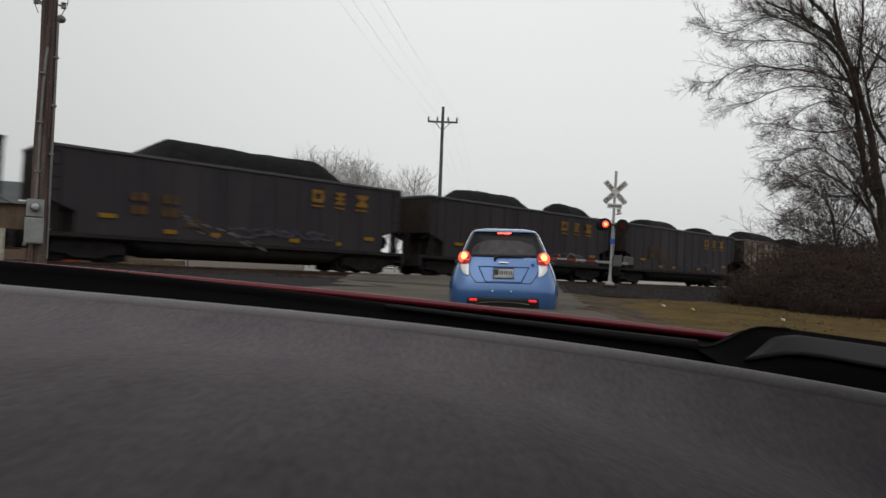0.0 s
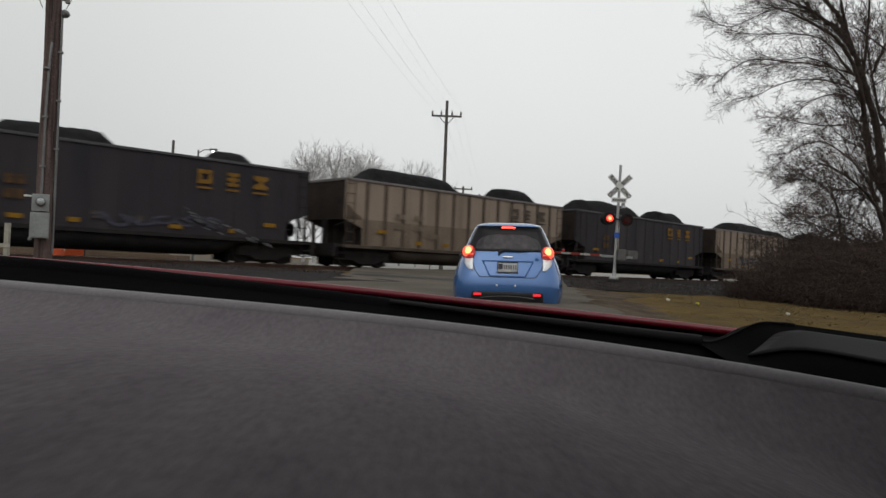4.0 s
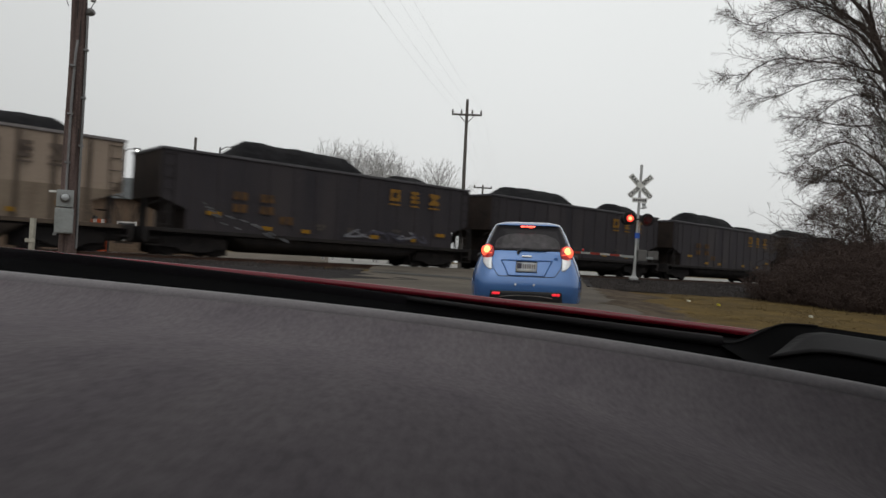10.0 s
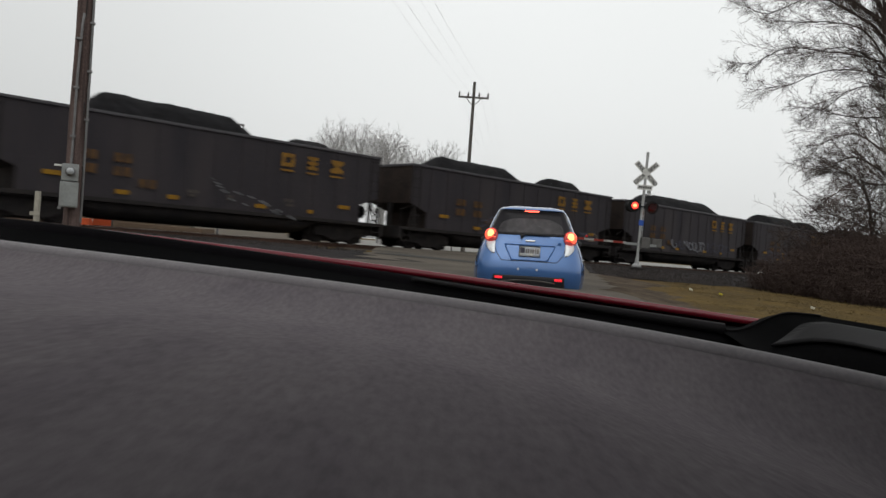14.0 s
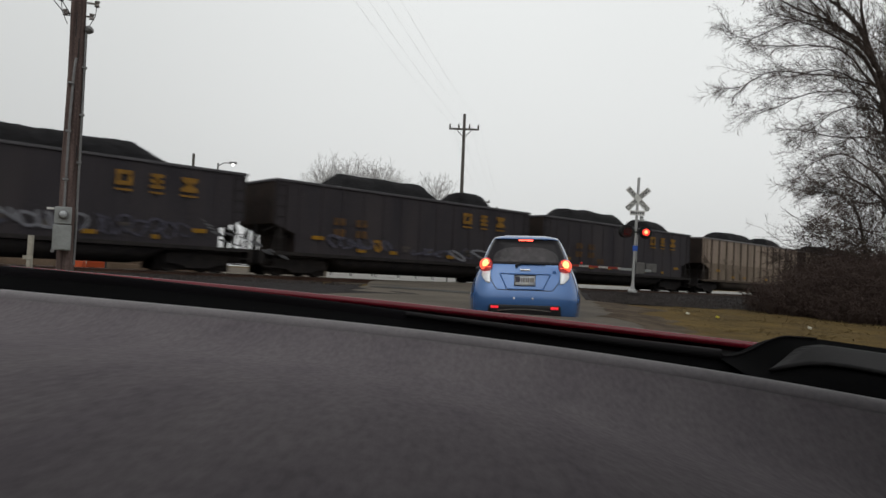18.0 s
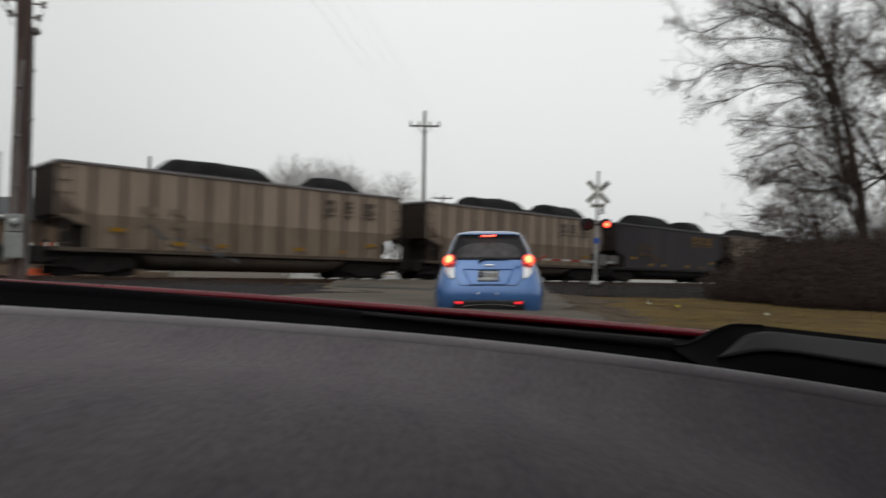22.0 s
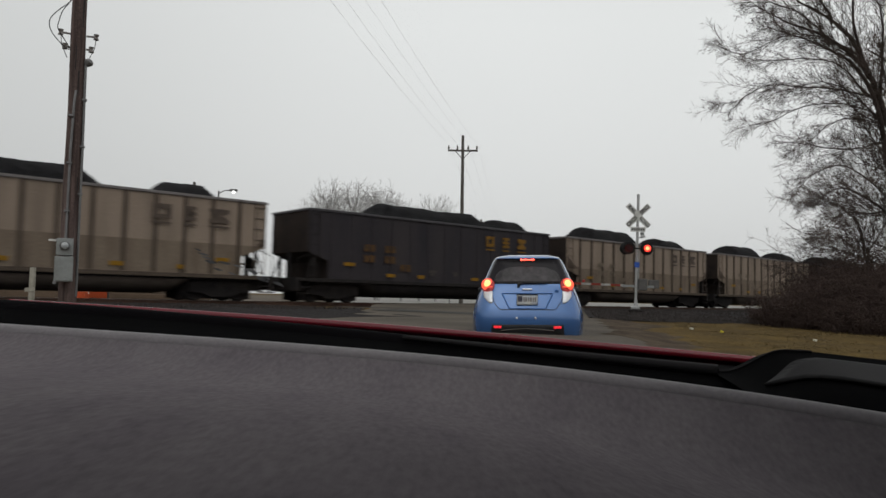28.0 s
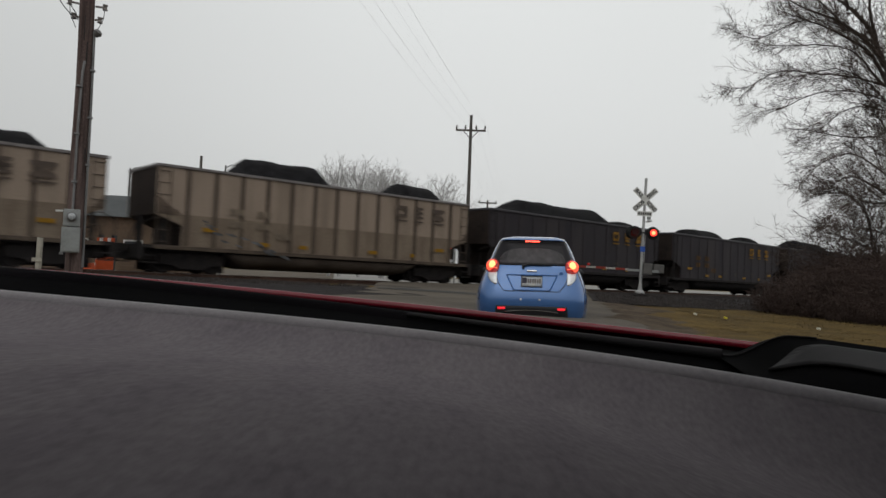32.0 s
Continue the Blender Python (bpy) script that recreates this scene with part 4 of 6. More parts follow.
def build_hatchback():
    base_z = 0.195
    root = empty("hatchback_car", pose(CAR_AT[0], CAR_AT[1], base_z, 0, -1.2, -6.0), "small metallic blue hatchback waiting with its brake lights lit", "car")
    zs_ = (0.16, 0.30, 0.45, 0.60, 0.75, 0.90, 1.00, 1.08, 1.20, 1.32, 1.42, 1.48, 1.52, 1.545, 1.555)
    ws_ = (0.82, 0.865, 0.88, 0.878, 0.85, 0.80, 0.75, 0.725, 0.675, 0.625, 0.575, 0.535, 0.47, 0.36, 0.10)
    rs_ = (0.16, 0.07, 0.01, 0.0, 0.03, 0.09, 0.12, 0.15, 0.22, 0.29, 0.34, 0.33, 0.37, 0.52, 0.90)
    fs_ = (3.45, 3.58, 3.60, 3.58, 3.50, 3.25, 2.98, 2.75, 2.55, 2.38, 2.22, 2.10, 1.95, 1.75, 1.35)

    def dims(z):
        return np.interp(z, zs_, ws_), np.interp(z, zs_, rs_), np.interp(z, zs_, fs_)


    def ring(z, w, r, f, n=56):
        pts = []
        yc, l = (r + f) / 2, (f - r) / 2
        for k in range(n):
            a = 2 * math.pi * k / n
            c, s = math.cos(a), math.sin(a)
            ex = 2 / 7.0
            x = w * math.copysign(abs(c) ** ex, c)
            # ends are only gently rounded, corners tight
            yy = math.copysign(abs(s) ** ex, s)
            pts.append((x, yc + l * yy, z))
        return pts

    bm = bmesh.new()
    rows = []
    zl = [0.16, 0.22, 0.30, 0.38, 0.45, 0.52, 0.60, 0.68, 0.75, 0.83, 0.90, 0.95, 1.00, 1.04, 1.08, 1.14, 1.20, 1.26, 1.32, 1.37, 1.42, 1.45, 1.48, 1.50, 1.52, 1.535, 1.545, 1.552, 1.555]
    for z in zl:
        w, r, f = dims(z)
        rows.append([bm.verts.new(p) for p in ring(z, w, r, f)])
    for a, b in zip(rows, rows[1:]):
        for k in range(len(a)):
            bm.faces.new((a[k], a[(k + 1) % len(a)], b[(k + 1) % len(a)], b[k]))
    bm.faces.new(rows[-1])
    bm.faces.new(rows[0][::-1])
    part("body", bm, M["blue"], root, smooth=True)

    def sy(x, z, out):
        """y of the rear skin at x, z (same curve as the body)."""
        w, r, f = dims(z)
        yc, l = (r + f) / 2, (f - r) / 2
        t = min(0.9995, abs(x) / w)
        return yc - l * (1 - t ** 7.0) ** (1 / 7.0) - out

    def patch(name, edge_l, edge_r, z0, z1, mat, out, nx=22, nz=12, label="", parent=None, dome=0.0):
        """A panel on the rear skin between two x limits (functions of height)."""
        def f(u, v):
            z = z0 + (z1 - z0) * v
            x = edge_l(z) + (edge_r(z) - edge_l(z)) * u
            return Vector((x, sy(x, z, out + dome * (1 - (2 * u - 1) ** 2) * (1 - (2 * v - 1) ** 2)), z))
        bm = grid(bmesh.new(), f, lin(0, 1, nx), lin(0, 1, nz))
        ob = part(name, bm, mat, parent or root, label, smooth=True)
        sol = ob.modifiers.new("thick", 'SOLIDIFY')
        sol.thickness, sol.offset = 0.006, -1
        return ob

    hw = lambda z: dims(z)[0]
    # tailgate glass, wide at the foot and dark all the way to the pillars
    patch("rear_window", lambda z: -hw(z) * 0.93, lambda z: hw(z) * 0.93, 1.085, 1.474, M["tint"], 0.006, 30, 14, "dark tinted tailgate window")
    # hatch shut lines
    for pts in ([(-0.55, 1.07), (-0.555, 0.95), (-0.50, 0.80), (-0.42, 0.69), (0.42, 0.69), (0.50, 0.80), (0.555, 0.95), (0.55, 1.07)],):
        bm = bmesh.new()
        dense = []
        for (xa, za), (xb, zb) in zip(pts, pts[1:]):
            dense += [(xa + (xb - xa) * i / 8, za + (zb - za) * i / 8) for i in range(8)]
        tube(bm, [(x, sy(x, z, 0.001), z) for x, z in dense], 0.0055, 6)
        part("tailgate_gap", bm, M["plastic"], root)
    # recess round the plate
    def trap(z0, z1, a, b, out, mat, name):
        bm = bmesh.new()
        grid(bm, lambda u, v: Vector(((a + (b - a) * v) * u, sy((a + (b - a) * v) * u, z0 + (z1 - z0) * v, out), z0 + (z1 - z0) * v)), lin(-1, 1, 21), lin(0, 1, 6))
        return part(name, bm, mat, root, smooth=True)
    trap(0.715, 0.925, 0.27, 0.375, -0.012, M["blue"], "plate_recess")
    # edges of the recess in a darker blue, shade put into the colour
    for pts, r in (([(-0.385, 0.935), (0.385, 0.935)], 0.011), ([(-0.27, 0.705), (0.27, 0.705)], 0.009), ([(-0.385, 0.935), (-0.27, 0.705)], 0.011), ([(0.385, 0.935), (0.27, 0.705)], 0.011)):
        (xa, za), (xb, zb) = pts
        part("recess_edge", tubem([(xa + (xb - xa) * i / 10, sy(xa + (xb - xa) * i / 10, za + (zb - za) * i / 10, 0.0), za + (zb - za) * i / 10) for i in range(11)], r, 6), M["blue_dark"], root)
    pl = patch("number_plate", lambda z: -0.155, lambda z: 0.155, 0.765, 0.915, M["plate"], 0.012, 6, 4, "pale number plate with dark bars")
    part("plate_patch", boxm(-0.145, -0.075, sy(0.1, 0.84, 0.024), sy(0.1, 0.84, 0.019), 0.785, 0.895), M["spray"], pl, "dull violet corner of the plate")
    part("plate_frame", tubem([(x, sy(x, z, 0.02), z) for x, z in ((-0.158, 0.762), (0.158, 0.762), (0.158, 0.918), (-0.158, 0.918), (-0.158, 0.762))], 0.006, 6), M["plastic"], pl)
    for i, x in enumerate(lin(-0.05, 0.125, 6)):
        part("plate_bar", boxm(x - 0.010 - 0.004 * (i % 2), x + 0.010, sy(x, 0.84, 0.024), sy(x, 0.84, 0.02), 0.80, 0.88), M["insul"], pl)
    # badge: plain gold-chrome bar
    part("badge", boxm(-0.075, 0.075, sy(0, 1.0, 0.022), sy(0, 1.0, 0.0), 0.985, 1.012, bevel=0.008), M["chrome"], root)
    bm = bmesh.new()
    lathe(bm, [(0.022, 0), (0.030, 0.0), (0.030, 0.01), (0.022, 0.01)], 18, 'y', pose(0.44, sy(0.44, 0.985, 0.012), 0.965))
    part("round_badge", bm, M["blue_dark"], root)
    # lamps
    for d in (-1, 1):
        lamp = patch("tail_lamp", (lambda z, d=d: d * 0.612 - 0.105 * math.sqrt(max(0.0, 1 - ((z - 1.065) / 0.12) ** 2)) - 0.005), (lambda z, d=d: d * 0.612 + 0.105 * math.sqrt(max(0.0, 1 - ((z - 1.065) / 0.12) ** 2)) + 0.005), 0.948, 1.182, M["lens_r"], 0.010, 10, 10, "red tail lamp, lit", dome=0.02)
        for z, r, m, nm, o in ((1.072, 0.094, "brake_on", "brake_lens", 0.026), (1.080, 0.079, "brake_core", "brake_bulb", 0.034)):
            bm = bmesh.new()
            lathe(bm, [(0.0005, -0.03), (r * 0.6, -0.022), (r * 0.92, 0.0), (r, 0.03)], 24, 'y', pose(d * 0.612, sy(d * 0.612, z, o), z))
            part(nm, bm, M[m], lamp, smooth=True)
        part("lamp_bar", boxm(d * 0.612 - 0.08, d * 0.612 + 0.08, sy(d * 0.612, 1.04, 0.068), sy(d * 0.612, 1.04, 0.03), 1.03, 1.042), M["brake_on"], lamp)
        inner = lambda z: 0.527 + 0.02 * (z - 0.79)
        outer = lambda z: 0.565 + 0.105 * min(1.0, max(0.0, (z - 0.79) / 0.10)) ** 0.7
        left, right = (inner, outer) if d > 0 else ((lambda z: -outer(z)), (lambda z: -inner(z)))
        patch("reverse_lamp", left, right, 0.79, 0.975, M["lens_w"], 0.012, 8, 8, "clear reversing lamp", lamp, dome=0.012)
        patch("bumper_reflector", (lambda z, d=d: d * 0.45 - 0.058), (lambda z, d=d: d * 0.45 + 0.058), 0.410, 0.444, M["refl_on"], 0.02, 8, 4, "red bumper reflector, the light it throws back put in as glow")
        # two pale chrome dots that stand in for glints on the bumper
        bm = bmesh.new()
        lathe(bm, [(0.0005, -0.009), (0.012, -0.007), (0.018, 0.0)], 14, 'y', pose(d * 0.14 - 0.02, sy(d * 0.14, 0.57, 0.004), 0.565))
        part("bumper_light", bm, M["glint_pale"], root, smooth=True)
        # mirrors
        bm = bmesh.new()
        bmesh.ops.create_icosphere(bm, subdivisions=3, radius=1)
        for v in bm.verts:
            v.co = Vector((v.co.x * 0.075, v.co.y * 0.06, v.co.z * 0.055))
        mi = part("mirror", bm, M["plastic"], root, "black door mirror", smooth=True)
        mi.matrix_basis = pose(d * 0.845, 2.35, 1.02)
        part("mirror_arm", boxm(min(d * 0.70, d * 0.82), max(d * 0.70, d * 0.82), 2.36, 2.42, 0.965, 0.99), M["plastic"], root)
        part("side_window", grid(bmesh.new(), lambda u, v, d=d: Vector((d * (dims(1.09 + 0.31 * v)[0] + 0.002), 0.75 + 1.5 * u - 0.12 * v * (u * 2 - 1), 1.09 + 0.31 * v)), lin(0, 1, 12), lin(0, 1, 6)), M["tint"], root, smooth=True)
    # lower valance
    patch("valance", lambda z: -0.56 + 0.1 * (z - 0.235), lambda z: 0.56 - 0.1 * (z - 0.235), 0.235, 0.465, M["plastic"], 0.012, 22, 6, "black plastic lower bumper")
    part("valance_trim", tubem([(x, sy(x, 0.375, 0.02), 0.375 - 0.06 * (x / 0.55) ** 2 + 0.03) for x in lin(-0.40, 0.40, 15)], 0.008, 6), M["chrome"], root)
    # spoiler with the high brake light
    part("spoiler", grid(bmesh.new(), lambda u, v: Vector((hw(1.485) * 0.97 * u, sy(hw(1.485) * 0.97 * u, 1.485 + 0.045 * v * v, 0.07 * (1 - v) ** 1.3 if v > 0.15 else 0.4 * v), 1.476 + 0.052 * v)), lin(-1, 1, 25), lin(0, 1, 9)), M["blue"], root, smooth=True)
    led = patch("high_brake_light", lambda z: -0.115, lambda z: 0.115, 1.447, 1.475, M["lens_r"], 0.03, 8, 3, "lit high-level brake light")
    for x in lin(-0.095, 0.095, 7):
        bm = bmesh.new()
        lathe(bm, [(0.0005, -0.008), (0.010, -0.006), (0.0125, 0.004)], 10, 'y', pose(x, sy(x, 1.461, 0.036), 1.461))
        part("led", bm, M["led"], led)
    # wiper
    part("wiper_arm", tubem([(-0.13, sy(0, 1.09, 0.03), 1.035), (-0.14, sy(0, 1.10, 0.04), 1.075), (-0.06, sy(0, 1.11, 0.045), 1.105), (0.30, sy(0.3, 1.095, 0.03), 1.095)], [0.022, 0.024, 0.014, 0.008], 8), M["plastic"], root)
    part("wiper_blade", tubem([(-0.08, sy(0, 1.12, 0.02), 1.125), (0.40, sy(0.4, 1.10, 0.02), 1.10)], 0.009, 6), M["plastic"], root)
    # the view through the glass to the seats, painted as a paler sheet on it
    patch("parcel_shelf_glow", lambda z: -0.50 * max(0.0, 1 - ((z - 1.10) / 0.262) ** 3.2) ** 0.4, lambda z: 0.50 * max(0.0, 1 - ((z - 1.10) / 0.262) ** 3.2) ** 0.4, 1.115, 1.36, M["tint2"], 0.0085, 22, 16, "paler sheet on the glass, tone of the seats behind put into its colour")
    # wheels
    w0 = None
    for x in (-0.66, 0.66):
        for y in (0.62, 2.98):
            t = lathe(bmesh.new(), [(0.18, -0.09), (0.27, -0.095), (0.29, -0.07), (0.295, 0.0), (0.29, 0.07), (0.27, 0.095), (0.18, 0.09)], 28, 'x')
            wh = part("wheel", t, M["rubber"], root)
            wh.matrix_basis = pose(x, y, 0.295)
            r = lathe(bmesh.new(), [(0.03, -0.07), (0.19, -0.075), (0.20, -0.085), (0.20, 0.085), (0.19, 0.075), (0.03, 0.07)], 24, 'x')
            part("rim", r, M["rim"], wh)
    for x in (-0.66, 0.66):
        for y in (0.62, 2.98):
            bm = lathe(bmesh.new(), [(0.33, -0.112 if x < 0 else -0.10), (0.345, 0.10 if x < 0 else 0.112)], 24, 'x', pose(x, y, 0.30))
            part("wheel_arch", bm, M["plastic"], root)
    return root


# darker blue: painted shade at the plate recess, own colour of the round badge
M["blue_dark"] = mk("shaded_blue_seam", (0.05, 0.12, 0.30), 0.4, metal=0.2, var=0.05, bump=0)
M["tint2"] = mk("tinted_glass_seat_tone", (0.046, 0.041, 0.045), 0.08, spec=0.22, var=0.25, scale=3, fine=12, bump=0)
# pale chrome for the glints put on the bumper
M["glint_pale"] = mk("bumper_sensor_chrome", (0.72, 0.74, 0.78), 0.2, metal=0.6, var=0.05, bump=0)
build_hatchback()


# ---- crossing signal with its gate ----
FLASHERS = []
M["case"] = mk("dull_grey_case", (0.105, 0.10, 0.095), 0.6, var=0.12, scale=5, fine=40, bump=0.05)


def build_signal():
    x, y = 7.25, 29.3
    z = ground_z(x, y) + 0.02
    root = empty("crossing_signal", pose(x, y, z, 0, 1.1, -3.0), "railway crossing signal with crossbuck, flashing red lamps and lowered gate", "crossing signal")
    tubes = lambda *a, **k: tubem(*a, **k)
    part("mast", tubes([(0, 0, 0.35), (0, 0, 4.75)], 0.055, 14), M["alu"], root)
    part("mast_cap", lathe(bmesh.new(), [(0.02, 4.75), (0.065, 4.75), (0.06, 4.80), (0.01, 4.83)], 14), M["alu"], root)
    bm = lathe(bmesh.new(), [(0.19, 0.16), (0.19, 0.22), (0.10, 0.30), (0.075, 0.42), (0.07, 0.55)], 16)
    part("junction_base", bm, M["alu"], root)
    part("footing", boxm(-0.24, 0.24, -0.24, 0.24, -0.25, 0.12, bevel=0.03), M["ballast"], root, "concrete footing")
    cz = 3.93
    b1 = None
    for a, txt in ((-45, "RAIL  ROAD"), (45, "CROS  SING")):
        m = pose(0, -0.075 if a > 0 else -0.062, cz, 90, 0, 0) @ pose(0, 0, 0, 0, 0, a)
        bl = part("crossbuck_blade", boxm(-0.61, 0.61, -0.115, 0.115, -0.004, 0.004, bevel=0.003), M["white"], root, "white crossbuck blade with black letters")
        bl.matrix_basis = m
        for k, w in ((-1, txt.split()[0]), (1, txt.split()[1])):
            words("lettering", w, 0.20, pose(k * 0.345, 0, 0.006), M["ink"], bl)
    tr = part("track_sign", boxm(-0.30, 0.30, -0.085, -0.075, 3.27, 3.47, bevel=0.004), M["white"], root)
    for xx in lin(-0.22, 0.22, 6):
        part("sign_bar", boxm(xx - 0.028, xx + 0.028, -0.09, -0.086, 3.32, 3.42), M["ink"], tr)
    # bell
    bm = tubem([(0, 0, 3.05), (0.22, 0, 3.05)], 0.02, 8)
    lathe(bm, [(0.02, 0.10), (0.07, 0.09), (0.10, 0.03), (0.11, 0.0), (0.02, -0.02)], 16, 'z', pose(0.22, 0, 3.07))
    part("bell", bm, M["alu"], root)
    part("bell_bracket", boxm(0.12, 0.26, -0.03, 0.03, 3.16, 3.26), M["box"], root)
    # lamp arm
    part("lamp_arm", tubes([(-0.40, -0.05, 2.60), (0.40, -0.05, 2.60)], 0.03, 10), M["sig_black"], root)
    for d in (-1, 1):
        cx = d * 0.355
        unit = part("signal_lamp", lathe(bmesh.new(), [(0.255, 0.0), (0.255, 0.012), (0.10, 0.014)], 32, 'y', pose(cx, -0.12, 2.60)), M["sig_black"], root, "round black lamp background with a red lamp")
        part("housing", lathe(bmesh.new(), [(0.11, 0.012), (0.12, 0.14), (0.05, 0.18)], 20, 'y', pose(cx, -0.12, 2.60)), M["sig_black"], unit)
        # hood: an open-bottomed visor
        bm = bmesh.new()
        grid(bm, lambda a, v: Vector((cx + 0.165 * math.cos(a), -0.125 - v * (0.10 + 0.16 * max(0, math.sin(a))), 2.60 + 0.165 * math.sin(a))), lin(-0.5, math.pi + 0.5, 22), lin(0, 1, 4))
        h = part("hood", bm, M["sig_black"], unit, smooth=True)
        so = h.modifiers.new("thick", 'SOLIDIFY')
        so.thickness = 0.006
        # the dark bowl, and an added disc that swings its lit face out to flash
        part("bowl", lathe(bmesh.new(), [(0.155, -0.006), (0.155, -0.002)], 24, 'y', pose(cx, -0.12, 2.60)), M["sig_off"], unit)
        disc = part("lamp_disc", lathe(bmesh.new(), [(0.14, 0.0), (0.14, 0.004)], 24, 'y'), M["sig_off"], root, "added disc, lit on one face, that turns to flash the lamp")
        disc.matrix_basis = pose(cx, -0.285, 2.60)
        lit = part("lit_face", lathe(bmesh.new(), [(0.02, -0.006), (0.09, -0.005), (0.138, -0.002)], 24, 'y'), M["sig_on"], disc)
        part("lit_core", lathe(bmesh.new(), [(0.02, -0.012), (0.075, -0.009)], 20, 'y'), M["sig_core"], disc)
        FLASHERS.append(disc)
    # lamps facing the other way
    for d in (-1, 1):
        part("rear_lamp", lathe(bmesh.new(), [(0.10, 0.06), (0.25, 0.20), (0.25, 0.215), (0.10, 0.22)], 24, 'y', pose(d * 0.42, -0.02, 2.60)), M["sig_black"], root)
    part("blue_sign", boxm(-0.10, 0.10, -0.075, -0.068, 1.83, 2.05, bevel=0.003), M["blue_sign"], root, "small blue emergency sign")
    part("lamp_conduit", tubes([(0.09, 0, 0.9), (0.09, 0, 2.5)], 0.018, 8), M["alu"], root)
    # gate mechanism
    me_ = part("gate_mechanism", boxm(0.06, 0.42, -0.16, 0.20, 0.92, 1.38, bevel=0.03), M["case"], root, "grey gate mechanism case")
    part("mechanism_door", boxm(0.10, 0.38, -0.172, -0.161, 0.97, 1.33, bevel=0.004), M["case"], me_)
    part("counterweight", boxm(0.50, 0.92, 0.02, 0.16, 1.02, 1.36, bevel=0.03), M["case"], root)
    part("gate_support", boxm(-0.55, 0.70, -0.04, 0.06, 1.02, 1.12, bevel=0.01), M["box"], root)
    arm = part("gate_arm", boxm(-5.9, -0.5, -0.02, 0.02, 1.05, 1.13, bevel=0.006), M["white_dim"], root, "red and white striped gate arm, lowered")
    for i in range(7):
        xa = -5.7 + i * 0.78
        part("red_stripe", boxm(xa, xa + 0.39, -0.026, -0.021, 1.047, 1.133), M["red_stripe"], arm)
    for xa in (-5.7, -3.9, -2.1):
        part("gate_lamp", lathe(bmesh.new(), [(0.02, -0.07), (0.055, -0.06), (0.06, 0.04), (0.03, 0.06)], 12, 'y', pose(xa, 0, 1.20)), M["sig_on"] if xa < -2.5 and xa > -4.5 else M["lens_r"], arm)


build_signal()


def far_signal():
    root = empty("crossing_signal", pose(*FAR_SIG, 0.42, 0, 0, 4.0), "crossing signal on the far side of the tracks, lamp lit", "crossing signal")
    part("mast", tubem([(0, 0, 0), (0, 0, 4.3)], 0.055, 10), M["alu"], root)
    part("lamp_arm", tubem([(-0.4, 0, 2.45), (0.4, 0, 2.45)], 0.03, 8), M["sig_black"], root)
    for d in (-1, 1):
        part("signal_lamp", lathe(bmesh.new(), [(0.255, 0.0), (0.255, 0.012), (0.10, 0.16)], 24, 'y', pose(d * 0.36, -0.1, 2.45)), M["sig_black"], root)
        part("lens", lathe(bmesh.new(), [(0.05, -0.012), (0.14, -0.004)], 20, 'y', pose(d * 0.36, -0.1, 2.45)), M["sig_on"] if d < 0 else M["sig_off"], root)
    for a in (-45, 45):
        bl = part("crossbuck_blade", boxm(-0.61, 0.61, -0.115, 0.115, -0.004, 0.004), M["white"], root)
        bl.matrix_basis = pose(0, 0.07 + a * 0.0003, 3.8, 90, 0, 0) @ pose(0, 0, 0, 0, 0, a)


FAR_SIG = (-0.37, 44.5)
far_signal()


